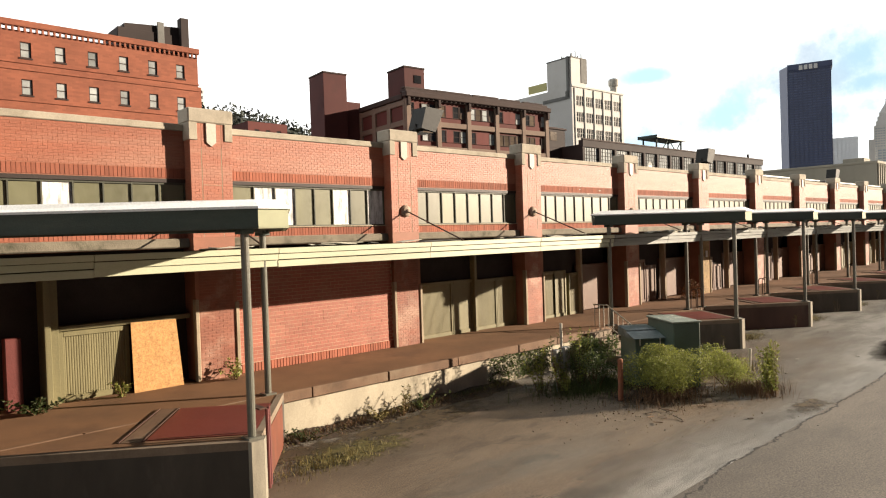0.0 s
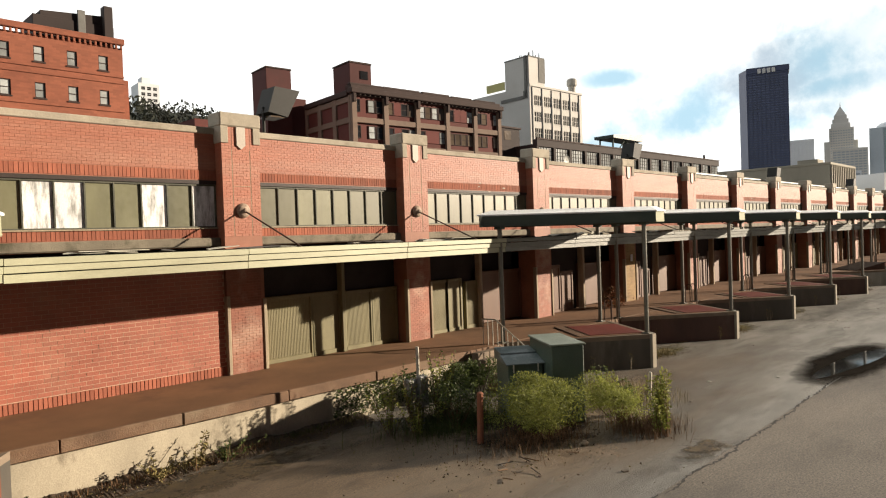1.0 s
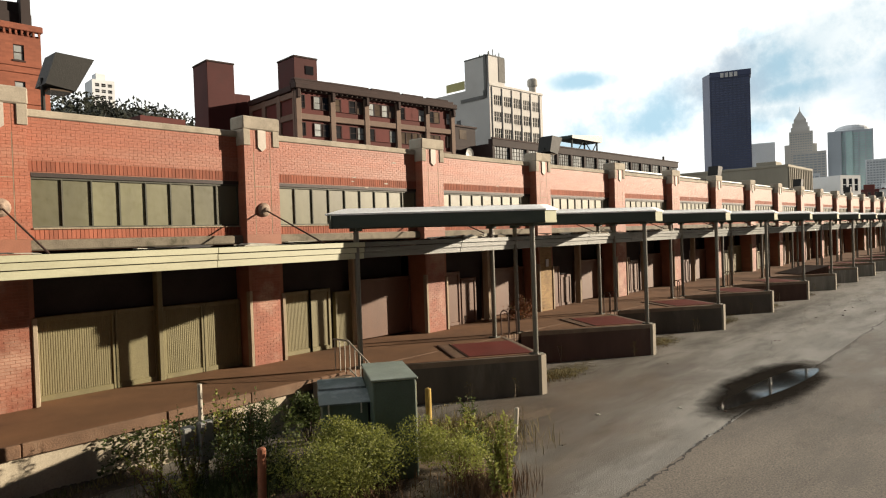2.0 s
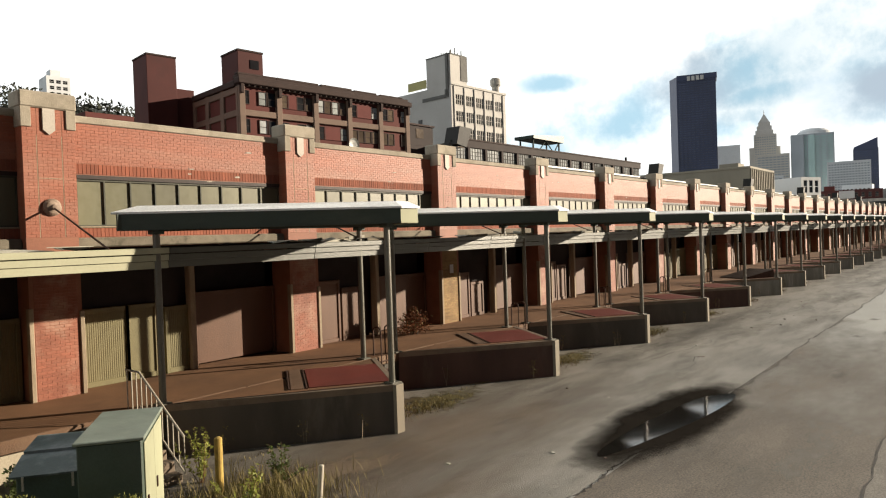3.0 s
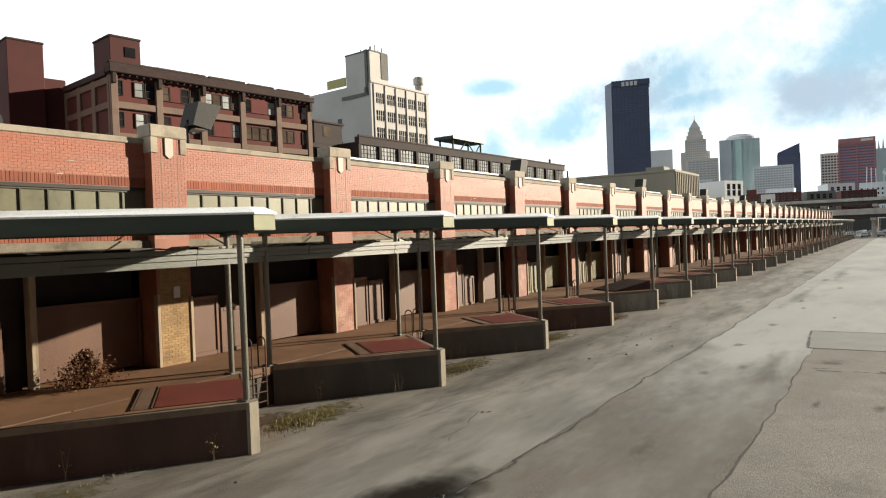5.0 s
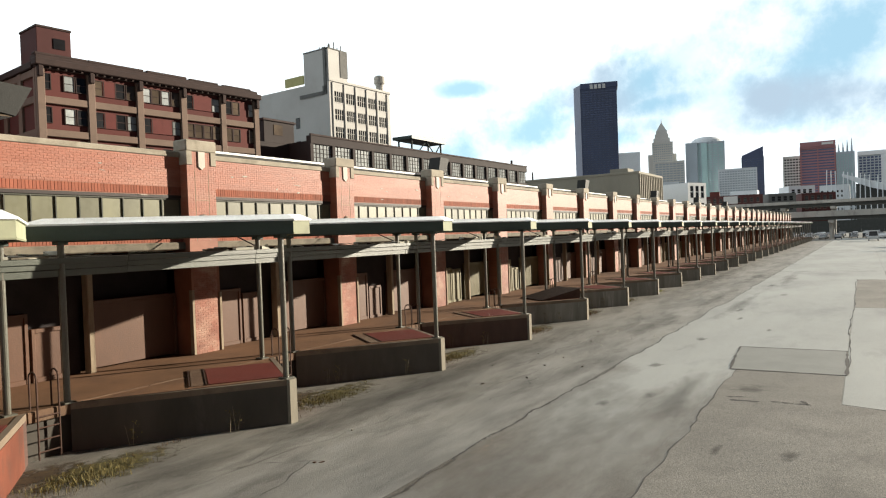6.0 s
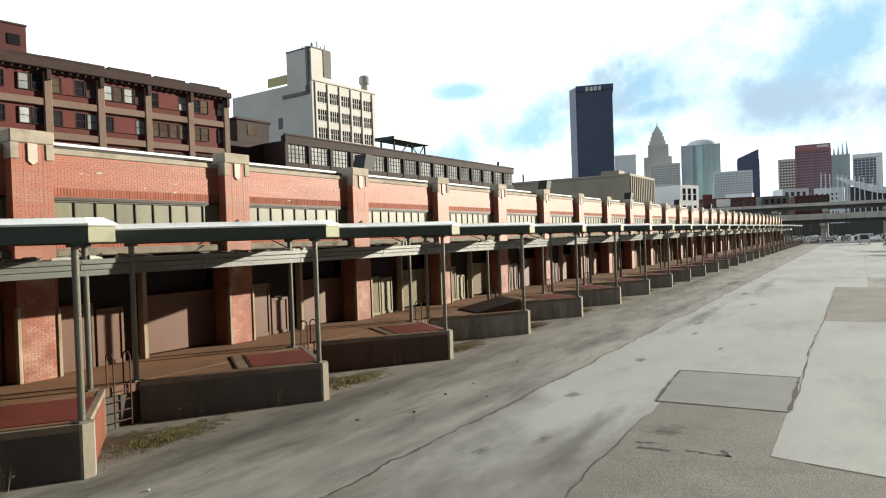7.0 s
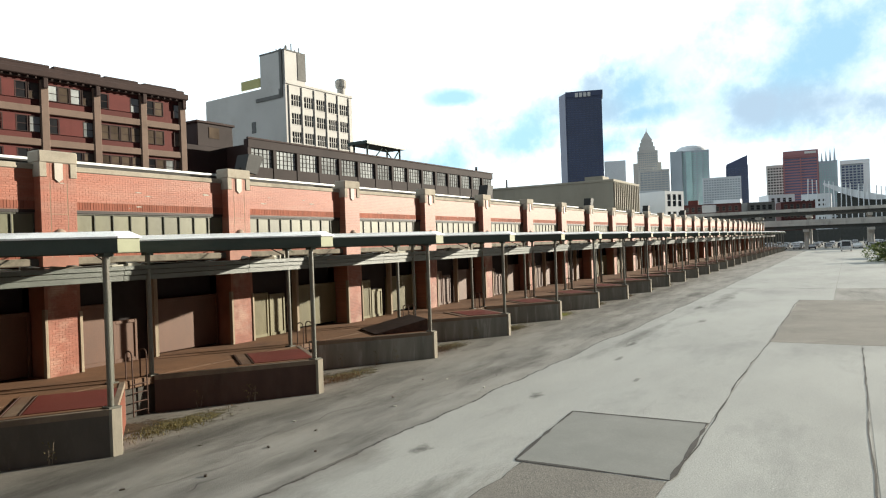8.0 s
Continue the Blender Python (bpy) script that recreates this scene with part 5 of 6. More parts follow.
part("duct", Geo().box(54.6, 55.5, 1.2, 1.48, 31, 35, 0.04), "grey_trim", red, "pale vent duct")
part("side_wing", Geo().box(59.5, 61.5, 4, 20, 0, 27.5), "red_house", red)

# dark concrete-frame building
bp, bq = Vector((76.1, 90.4)), Vector((110.9, 86.4))
bl = (bq - bp).length
loft = thing("loft_building", "dark red brick factory loft with concrete frame and rooftop towers", "building", at=(bp.x, bp.y, 0), turn=math.degrees(math.atan2(bq.y - bp.y, bq.x - bp.x)))
HB = 29.2
part("wall", Geo().box(0.3, bl - 0.3, 0.6, 24, 0, HB), "maroon_brick", loft)
bay = bl / 5
for k in range(6):
    part("column", Geo().box(k * bay - (0.5 if k else 0.0) - (0.5 if k == 5 else 0), k * bay + (0.5 if k < 5 else 0.0) + (0.5 if k == 0 else 0), 0.0, 0.62, 0, HB, 0.06), "frame_concrete", loft, "brownish concrete column")
for z in (25.6, 21.2, 16.8, 12.4, 8.0, 3.6):
    part("floor_band", Geo().box(0.2, bl - 0.2, 0.10, 0.61, z - 0.95, z, 0.05), "frame_concrete", loft)
part("cornice", Geo().box(-0.3, bl + 0.3, -0.5, 1.0, HB + 0.3, HB + 1.2, 0.1).box(0.0, bl, 0.1, 2, HB, HB + 0.31, 0.05).box(0.0, bl, 0.2, 2, HB + 1.2, HB + 1.8, 0.1), "dark_cornice", loft, "dark brown cornice")
for a, b in ((0, 1.15), (0.98, 2.3), (2.2, 3.3), (3.2, 4.1), (4.05, 5)):
    part("parapet", Geo().box(a * bay, b * bay - 1.2, 0.4, 1.5, HB + 1.8, HB + 2.15 + 0.2 * math.sin(a * 3), 0.08), "dark_cornice", loft)
wr = random.Random(6)
wm = {m: Geo().box(-0.62, 0.62, 0.50, 0.56, 0, 2.0).mesh("pane", m) for m in ("dark_glass", "mid_glass", "pale_glass")}
infill_panel = Geo().box(-0.95, 0.95, 0.44, 0.6, -0.1, 2.1, 0.02).mesh("panel", "red_panel")
wf = Geo().box(-0.74, -0.62, 0.42, 0.6, -0.08, 2.1).box(0.62, 0.74, 0.42, 0.6, -0.08, 2.1).box(-0.62, 0.62, 0.42, 0.6, 2.0, 2.1).box(-0.62, 0.62, 0.42, 0.6, -0.08, 0).box(-0.62, 0.62, 0.46, 0.58, 0.95, 1.03).mesh("window", "dark_cornice")
# d dark, c dusty, l light pane, r red panel, b bare brick
fill = ("dbld crdc lclc drrl dcbl", "dbld drdl drrl cccc ccbc", "dbbd drdd crdc cccc dclc")
for row, z in enumerate((26.5, 22.05, 17.65, 13.25, 8.85, 4.45)):
    for k, slots in enumerate(fill[row % 3].split()):
        for o, what in zip((0.2, 0.41, 0.63, 0.86), slots):
            spot = (k * bay + bay * o - 0.2, 0, z + 0.1)
            if what == "r":
                part("panel", infill_panel, "", loft, "faded red infill panel", at=spot)
            elif what != "b":
                w = part("window", wf, "", loft, at=spot)
                part("pane", wm[{"d": "dark_glass", "c": "mid_glass", "l": "pale_glass"}[what]], "", w)
dentil = Geo().box(-0.13, 0.13, -0.2, -0.02, HB + 0.02, HB + 0.29, 0.03).mesh("dentil", "dark_cornice")
for k in range(34):
    part("dentil", dentil, "", loft, at=(0.6 + (bl - 1.2) * k / 33, 0, 0))
for k in range(6):
    part("console", Geo().box(k * bay - 0.35 + (0.4 if k == 0 else 0) - (0.4 if k == 5 else 0), k * bay + 0.35 + (0.4 if k == 0 else 0) - (0.4 if k == 5 else 0), -0.42, -0.005, HB - 1.2, HB + 0.28, 0.12), "dark_cornice", loft, "carved cornice bracket")
# its left flank
for k, y in enumerate((0.0, 5.2, 10.4, 15.4)):
    part("column", Geo().box(-0.04, 0.6, y + (0.63 if k == 0 else 0), y + 1.2, 0, HB, 0.05), "frame_concrete", loft)
for z in (29.1, 25.6, 21.2, 16.8):
    part("floor_band", Geo().box(0.0, 0.5, 0.7, 16, z - 0.95, z, 0.05), "frame_concrete", loft)
part("cornice", Geo().box(-0.3, 0.6, 1.02, 16, HB, HB + 0.9, 0.08), "dark_cornice", loft)
t2 = part("stair_tower", Geo().box(0.8, 5.2, 1.6, 7.0, HB, 35.0, 0.06), "tower_brick", loft, "dark red brick rooftop tower")
part("window", Geo().box(2.9, 4.4, 1.5, 1.59, 32.4, 33.8), "dark_glass", t2)
part("tower_rim", Geo().box(0.7, 5.3, 1.5, 7.1, 35.0, 35.3, 0.05), "dark_cornice", t2)
t1 = part("stair_tower", Geo().box(-7.8, -2.9, 15.6, 21.4, 0, 36.0, 0.06), "tower_brick", loft, "dark red brick stair tower")
part("tower_rim", Geo().box(-7.9, -2.8, 15.5, 21.5, 36.0, 36.3, 0.05), "dark_cornice", t1)
part("buttress", Geo().box(-2.88, 0.3, 16.2, 24, 0, 31.2, 0.05), "tower_brick", t1)

# off-white factory
white = facade("white_building", "off-white rendered factory with a stair tower and stacked windows", "building", (178.0, 128.4), (205.0, 126.6), 35, 51.2, "white_wall", 5, 8, "dark_glass", (3.5, 3.2), frame="white_wall", first=48.6, storey=5.15, margin=1.4)
for k in range(6):
    x = 1.4 + (27.06 - 2.8) / 5 * k
    part("pilaster", Geo().box(x - 0.35, x + 0.35, -0.3, -0.005, 0, 51.0, 0.05), "white_wall", white)
    if k < 5:
        for z in (48.6, 43.45, 38.3, 33.15):
            for o in (1.6, 2.45, 3.3):
                part("mullion", Geo().box(x + o - 0.09, x + o + 0.09, 0.0, 0.09, z - 3.2, z), "white_wall", white)
part("parapet", Geo().box(-0.2, 27.2, -0.35, 0.3, 51.2, 51.9, 0.05), "white_wall", white)
tw = part("stair_tower", Geo().box(0.4, 8.2, 0.4, 10.5, 51.2, 60.6, 0.08), "white_wall", white, "off-white stair tower")
part("antenna_rim", Geo().box(0.3, 8.3, 0.3, 10.6, 60.6, 61.0, 0.05), "grey_trim", tw)
part("front_band", Geo().box(5.2, 8.3, 0.25, 0.39, 53.0, 60.6), "grey_trim", tw)
ar = random.Random(4)
for k in range(12):
    x, y = ar.uniform(0.8, 8), ar.uniform(0.8, 10)
    part("antenna", Geo().tube((x, y, 60.9), (x, y, ar.uniform(61.8, 63.4)), 0.16, 6), "grey_trim", tw)
part("side_pipe", Geo().box(-0.25, -0.02, 0.9, 1.9, 48.0, 61).box(-0.25, -0.02, 1.9, 12.0, 47.5, 48.5).box(-0.25, -0.02, 0.9, 2.4, 47.6, 50), "grey_trim", white, "grey band down the flank")
part("roof_sign", Geo().box(0.5, 0.9, 11, 19, 52.0, 54.6), "sign_yellow", white, "pale yellow rooftop board")
part("chimney", Geo().turned([(1.25, 51.2), (1.25, 54.0), (1.75, 54.6), (1.75, 56.4), (1.3, 56.9), (0.0, 57.0)], 14), "deck", white, "grey round chimney", at=(24.6, 2.0, 0))
for z in (39.0, 32.0):
    part("window", Geo().box(-0.06, 0.02, 12.5, 14.3, z, z + 3.2), "dark_glass", white)

# long sooty brick works
works = thing("brick_works", "long sooty brick works with a strip of pale windows", "building", at=(126.5, 89.0, 0), turn=-1.6)
WL = 93.0
nb = 15
wb = WL / nb
part("wall", Geo().box(0, WL, 0.6, 22, 0, 24.6), "black_brick", works)
part("parapet", Geo().box(-0.2, WL + 0.2, 0.0, 1.2, 24.0, 25.6, 0.08), "black_brick", works)
part("spandrel", Geo().box(0, WL, 0.0, 0.59, 0, 20.6, 0.05), "black_brick", works)
part("coping", Geo().box(-0.3, WL + 0.3, -0.15, 0.3, 25.6, 25.9), "dark_cornice", works)
wpane = Geo().box(0.55, wb - 0.55, 0.35, 0.42, 20.62, 23.98).mesh("pane", "pale_glass")
wbar = Geo().box(0.45, 0.55, 0.25, 0.45, 20.61, 23.99).box(wb - 0.55, wb - 0.45, 0.25, 0.45, 20.61, 23.99)
for k in range(1, 5):
    wbar.box(0.55 + (wb - 1.1) * k / 5 - 0.05, 0.55 + (wb - 1.1) * k / 5 + 0.05, 0.27, 0.349, 20.62, 23.98)
for k in range(1, 4):
    wbar.box(0.55, wb - 0.55, 0.28, 0.348, 20.62 + 0.84 * k - 0.05, 20.62 + 0.84 * k + 0.05)
wbar = wbar.mesh("window", "black_brick")
for k in range(nb):
    part("pier", Geo().box(k * wb - 0.45, k * wb + 0.45, -0.12, 0.58, 0, 24.0, 0.04), "black_brick", works)
    w = part("window", wbar, "", works, at=(k * wb, 0, 0))
    part("pane", wpane, "", w)
part("rear_wing", Geo().box(-10, -0.02, 6, 26, 0, 24.4, 0.1), "black_brick", works)
rh = part("roof_house", Geo().box(-6.0, 2.0, 6.5, 12, 24.4, 28.6, 0.1), "black_brick", works, "dark rooftop house")
part("roof_house", Geo().box(-6.3, 2.3, 6.2, 12.3, 28.6, 29.0, 0.05), "dark_cornice", works)
part("window", Geo().box(-3.5, -1.2, 6.42, 6.49, 26.0, 28.0), "mid_glass", rh)
part("vent_pipe", Geo().tube((WL - 6, 2, 24.6), (WL - 6, 2, 27.4), 0.35, 8), "black_brick", works)
board = thing("tank_stand", "dark green steel roof stand with a curved top", "roof structure", at=(171.0, 96.0, 24.6))
for x in (0.3, 14.2):
    for y in (0, 4):
        part("leg", Geo().tube((x, y, 0), (x, y, 5.8), 0.25, 8), "green_iron", board)
part("brace", Geo().tube((0.3, 0, 0.2), (7, 0, 5.7), 0.16, 6).tube((14.2, 0, 0.2), (7, 0, 5.7), 0.16, 6).tube((9, 0, 0.2), (14.2, 0, 5.7), 0.16, 6), "green_iron", board)
part("deck", Geo().prism([(-1, -1), (15.5, -1), (15.5, 5), (-1, 5)], 5.6, [6.4, 7.6, 7.6, 6.4]), "green_iron", board)

# beige hall with ribbed end
beige = thing("concrete_hall", "plain beige concrete hall with a ribbed end wall", "building", at=(320, 80.3, 0))
part("wall", Geo().box(0, 40, 0, 90, 0, 29.4), "beige", beige)
part("parapet", Geo().box(-0.3, 40.3, -0.3, 90.3, 29.4, 30.4, 0.1), "beige", beige)
for k in range(14):
    part("rib", Geo().box(0.6 + 2.9 * k, 1.5 + 2.9 * k, -0.5, -0.02, 0, 29.3, 0.06), "beige", beige)
part("roof_pipe", Geo().tube((2, 50, 30), (2, 50, 34), 0.4, 8), "black_brick", beige)
part("roof_box", Geo().box(5, 14, 6, 14, 30.4, 32.5, 0.1), "beige", beige)
hw = facade("white_house", "white office block with tall dark windows", "building", (374, 71.5), (387, 65.5), 20, 27.5, "haze_white", 3, 3, "dark_glass", (2.6, 6.0), frame="haze_white", first=26, storey=8.4)
rw = facade("row_house", "low dark red brick block with small windows", "building", (420, 73), (424, 44), 18, 22.0, "tower_brick", 9, 4, "dark_glass", (1.6, 2.4), frame="frame_concrete", first=20.5, storey=5)
part("sign", Geo().box(10, 17, -0.3, -0.05, 17.5, 21.5, 0.1), "sign_white", rw, "white painted wall sign")
part("roof_box", Geo().box(3, 8, 2, 8, 22, 24.5), "maroon_brick", rw)
facade("grey_block", "low pale grey block", "building", (440, 43), (446, 30), 20, 22.5, "grey_trim", 4, 4, "dark_glass", (2, 2.6), first=21, storey=5)
facade("row_house", "small dark red brick block beyond the ramps", "building", (470, 29), (474, 12), 18, 23.0, "tower_brick", 5, 4, "dark_glass", (1.8, 2.6), frame="frame_concrete", first=21.5, storey=5)
facade("white_house", "pale block beside the ramps", "building", (500, 38), (506, 24), 18, 29.0, "haze_white", 4, 5, "dark_glass", (2, 2.6), frame="haze_white", first=27, storey=5)


def tower(name, label, x, yl, yr, z, depth, wall, glass, floors, fins, top=None, sill=0.45):
    """A high-rise seen from the west: floor bands and fins are real, over a glass core. yl is its left edge."""
    t = thing(name, label, "skyscraper", at=(x, yl, 0), turn=-90 + math.degrees(math.atan2((yl + yr) / 2, x)), group="downtown towers")
    w = yl - yr
    part("core", Geo().box(0.6, w - 0.6, 0.6, depth - 0.6, 0, z - 0.5), glass, t)
    g = Geo()
    step = z / floors
    for k in range(floors):
        g.box(0, w, 0, depth, k * step, k * step + step * sill)
    g.box(0, w, 0, depth, z - 3, z)
    tagged(part("floor_banding", g, wall, t), kind="stuff")
    g = Geo()
    for k in range(fins + 1):
        a = k * (w - 1.2) / fins
        g.box(a, a + 1.2, -0.9, 0.3, 0, z)
        b = k * (depth - 1.2) / fins
        g.box(-0.9, 0.3, b, b + 1.2, 0, z).box(w - 0.3, w + 0.9, b, b + 1.2, 0, z)
    tagged(part("fin_grid", g, wall, t), kind="stuff")
    return t


ust = tower("office_tower", "very tall dark navy steel office tower", 1250, 442, 378, 272, 36, "tower_navy", "tower_glass", 64, 9)
part("crown", Geo().box(-1, 67, -1, 37, 272, 282, 0.5), "tower_navy", ust)
part("corner_notch", Geo().prism([(-14, 26), (-1.2, 0), (-1.2, 36)], 0, 280), "tower_navy", ust)
for k in range(4):
    part("sign_bar", Geo().box(17 + 7.5 * k, 22.5 + 7.5 * k, -1.7, -1.1, 271, 279, 0.3), "sign_white", ust, "white rooftop sign block")
part("light_panel", Geo().box(30, 50, -1.5, -1.0, 20, 80), "tower_glass", ust)
st = tower("stepped_tower", "pale stone stepped tower with a pyramid top", 1350, 339, 303, 172, 34, "tower_stone", "blue_grey", 40, 9, sill=0.55)
for k, (i, z0, z1) in enumerate(((-9, 0, 150), (2, 172, 180), (4.5, 180, 188), (7, 188, 195))):
    part("stage", Geo().box(i, 34 - i, abs(i), 34 - abs(i), z0, z1, 0.4), "tower_stone", st)
n = Geo()
n.v = [(8, 8, 195), (26, 8, 195), (26, 26, 195), (8, 26, 195), (17, 17, 212)]
n.f = [[3, 2, 1, 0], [0, 1, 4], [1, 2, 4], [2, 3, 4], [3, 0, 4]]
part("pyramid", n, "tower_stone", st, "stepped pyramid roof")
part("spire", Geo().tube((17, 17, 210), (17, 17, 219), 0.9, 8, 0.2), "tower_stone", st)
gl = tower("glass_tower", "teal glass office tower with a rounded top", 1300, 262, 204, 158, 40, "blue_grey", "teal", 40, 6, sill=0.3)
part("crown", Geo().turned([(26, 158), (25, 163), (20, 167), (12, 169), (0.5, 170)], 24), "haze_white", gl, "pale rounded crown", at=(29, 26, 0))
part("side_block", Geo().box(-6, 14, -4, 30, 0, 158, 0.4), "blue_grey", gl)
part("glass_strip", Geo().box(20, 30, -2.2, -1.0, 0, 156), "teal", gl)
tower("slab_tower", "pale grey concrete slab block downtown", 1250, 205, 147, 103, 30, "haze_white", "blue_grey", 26, 14)
tower("slab_tower", "pale distant concrete high-rise downtown", 1500, 450, 407, 176, 30, "haze_white", "haze_white", 36, 6)
tower("slab_tower", "grey block beside the stepped tower", 1280, 318, 268, 128, 34, "tower_stone", "blue_grey", 30, 8)
tower("slab_tower", "pale low block under the stepped tower", 1150, 300, 250, 82, 34, "haze_white", "blue_grey", 20, 8)
kn = tower("wedge_tower", "dark glass tower with a slanted top", 1400, 189, 153, 134, 40, "tower_navy", "tower_glass", 34, 5)
part("slanted_top", Geo().prism([(0, 0), (36, 0), (36, 40), (0, 40)], 134, [137, 152, 152, 137]), "tower_navy", kn)
rt = tower("maroon_tower", "broad maroon granite office tower", 1100, 72, 30, 112, 40, "tower_red", "tower_glass", 30, 2, sill=0.5)
part("crown", Geo().box(-0.5, 42.5, -0.5, 40.5, 112, 119, 0.3), "tower_red", rt)
part("sign_bar", Geo().box(26, 40, -1.2, -0.7, 114, 117), "sign_white", rt, "white sign bar")
tower("slab_tower", "grey stepped office block", 1150, 98, 74, 106, 34, "tower_stone", "dark_glass", 26, 6)
pg = tower("spired_tower", "blue-grey glass tower with pinnacles", 1300, 40, 10, 120, 34, "blue_grey", "teal", 30, 8, sill=0.3)
for k in range(5):
    part("pinnacle", Geo().tube((3 + 6 * k, 3, 118), (3 + 6 * k, 3, 130 + 3 * k), 1.8, 4, 0.2), "blue_grey", pg)
bx = tower("square_tower", "grey office tower with a bright framed front", 1200, 4, -31, 105, 34, "blue_grey", "tower_glass", 26, 7, sill=0.35)
part("frame", Geo().box(-1, 36, -2, 6, 103, 109, 0.4).box(28, 36, -2, 6, 0, 103), "haze_white", bx)
tower("slab_tower", "pale block at the edge of downtown", 1250, -58, -90, 98, 34, "haze_white", "blue_grey", 24, 8)
cr = random.Random(31)
for k in range(26):
    x, y = cr.uniform(620, 1050), 250 - k * 12 + cr.uniform(-5, 5)
    w, z = cr.uniform(14, 30), cr.uniform(26, 48)
    low = thing("city_block", "low distant city block", "building", at=(x, y, 0), turn=-90, group="low downtown blocks")
    mt = cr.choice(("haze_white", "tower_stone", "maroon_brick", "blue_grey", "beige"))
    part("wall", Geo().box(0, w, 0, 16, 0, z), mt, low)
    g = Geo()
    for f in range(int(z / 4)):
        for c in range(int(w / 4)):
            g.box(1 + 4 * c, 3 + 4 * c, -0.15, 0.0, 1 + 4 * f, 3 + 4 * f)
    tagged(part("glazing", g, "dark_glass", low), kind="stuff")

# swooping hall roof with masts
sail = thing("cable_roof_hall", "white swooping cable roof with masts", "building", at=(700, 14, 0))
g = Geo()
for k in range(25):
    s = k / 24
    y = -78 * s
    z = 47 - 19 * s - 2.5 * math.sin(math.pi * s)
    g.v += [(0, y, z), (0, y, z - 1.2 - 5 * math.sin(math.pi * min(1, s * 1.4 + 0.05))), (60, y, z + 3), (60, y, z + 0.4)]
    if k:
        n = 4 * k
        g.f += [[n - 4, n - 3, n + 1, n], [n - 4, n, n + 2, n - 2], [n - 3, n - 1, n + 3, n + 1], [n - 2, n + 2, n + 3, n - 1]]
part("roof", g, "haze_white", sail, "white sagging roof")
part("front_wall", Geo().prism([(3, -80), (50, -80), (50, -10), (3, -10)], 0, [25, 25, 38, 38]), "deck_dark", sail, "dark glazed front under the roof")
for k in range(20):
    part("mast", Geo().tube((-1, -4.1 * k + 12, 14), (-1, -4.1 * k + 11 + (k % 3), 51 - 0.75 * k), 0.42, 6), "haze_white", sail)

# added wall behind the car park, dark to stand for gloom under the ramps
wallx = thing("retaining_wall", "made-up dark wall standing for the gloom under the ramps", "retaining wall", at=(440, 0, 0), kind="structure")
for k in range(24):
    part("wall_panel", Geo().box(0, 0.8, -170 + 10 * k + 0.03, -160 + 10 * k - 0.03, 0, 6.5, 0.05), "deck_dark", wallx)

# highway ramps
for name, x0, x1, z0, z1, lean in (("near", 286, 297, 6.2, 9.2, 0.0), ("far", 305, 318, 11.2, 13.4, 0.0)):
    ramp = thing("highway_ramp", "grey concrete highway ramp on piers", "overpass", at=(0, 0, 0), group="highway ramps")
    part("girder", Geo().box(x0 + 0.8, x1 - 0.8, -160, 75, z0, z0 + 1.1), "deck_dark", ramp, "dark girder")
    part("deck", Geo().box(x0, x1, -160, 75, z0 + 1.1, z1 - 1.0), "deck", ramp)
    part("parapet", Geo().box(x0, x0 + 0.4, -160, 75, z1 - 1.0, z1, 0.05), "deck", ramp)
    part("parapet", Geo().box(x1 - 0.4, x1, -160, 75, z1 - 1.0, z1, 0.05), "deck", ramp)
    for y in (52, 24, 8, -10, -32, -55, -80):
        col = part("column", Geo().tube(((x0 + x1) / 2, y, 0), ((x0 + x1) / 2, y, z0 - 1.0), 0.8, 12), "deck", ramp)
        part("crosshead", Geo().box(x0 + 1, x1 - 1, y - 0.9, y + 0.9, z0 - 1.0, z0, 0.1), "deck", col)


def make_car(material, label, van=False):
    """A parked vehicle, nose towards -x."""
    t = thing("van" if van else "car", label, "van" if van else "car", group="parked vehicles")
    ln, w, h = (6.0, 2.2, 2.7) if van else (4.5, 1.8, 1.45)
    g = Geo()
    side = [(0, 0.35), (0, 0.95), (1.1, 1.15), (1.7, h), (ln, h), (ln, 0.35)] if van else [(0, 0.35), (0, 0.72), (1.05, 0.92), (1.75, h), (3.3, h), (4.1, 0.98), (4.5, 0.9), (4.5, 0.35)]
    k = len(side)
    g.v = [(x, -w / 2, z) for x, z in side] + [(x, w / 2, z) for x, z in side]
    g.f = [list(range(k)), [k + i for i in range(k)][::-1]] + [[i, k + i, k + (i + 1) % k, (i + 1) % k] for i in range(k)]
    part("body", g, material, t)
    a, b = (1.16, 1.62) if van else (1.12, 1.68)
    za, zb = (1.28, h - 0.22) if van else (0.98, h - 0.1)
    g = Geo()
    g.v = [(a - 0.04, -w / 2 + 0.12, za), (a - 0.04, w / 2 - 0.12, za), (b - 0.04, w / 2 - 0.2, zb), (b - 0.04, -w / 2 + 0.2, zb)]
    g.v += [(x + 0.05, y, z) for x, y, z in g.v]
    g.f = [[0, 3, 2, 1], [4, 5, 6, 7], [0, 1, 5, 4], [1, 2, 6, 5], [2, 3, 7, 6], [3, 0, 4, 7]]
    part("windscreen", g, "dark_glass", t)
    for s in (-1, 1):
        y0, y1 = sorted((s * w / 2 + s * 0.01, s * w / 2 - s * 0.03))
        part("side_window", Geo().box(b + 0.1, (b + 1.1) if van else 3.2, y0, y1, za + 0.05, zb), "dark_glass", t)
        part("headlight", Geo().box(-0.03, 0.06, s * w * 0.36 - 0.18, s * w * 0.36 + 0.18, 0.62, 0.8, 0.03), "head", t)
        for x in (0.85, ln - 0.9):
            ya, yb = s * (w / 2 - 0.2), s * (w / 2 + 0.02)
            wheel = part("wheel", Geo().tube((x, ya, 0.34), (x, yb, 0.34), 0.34, 14), "rubber", t)
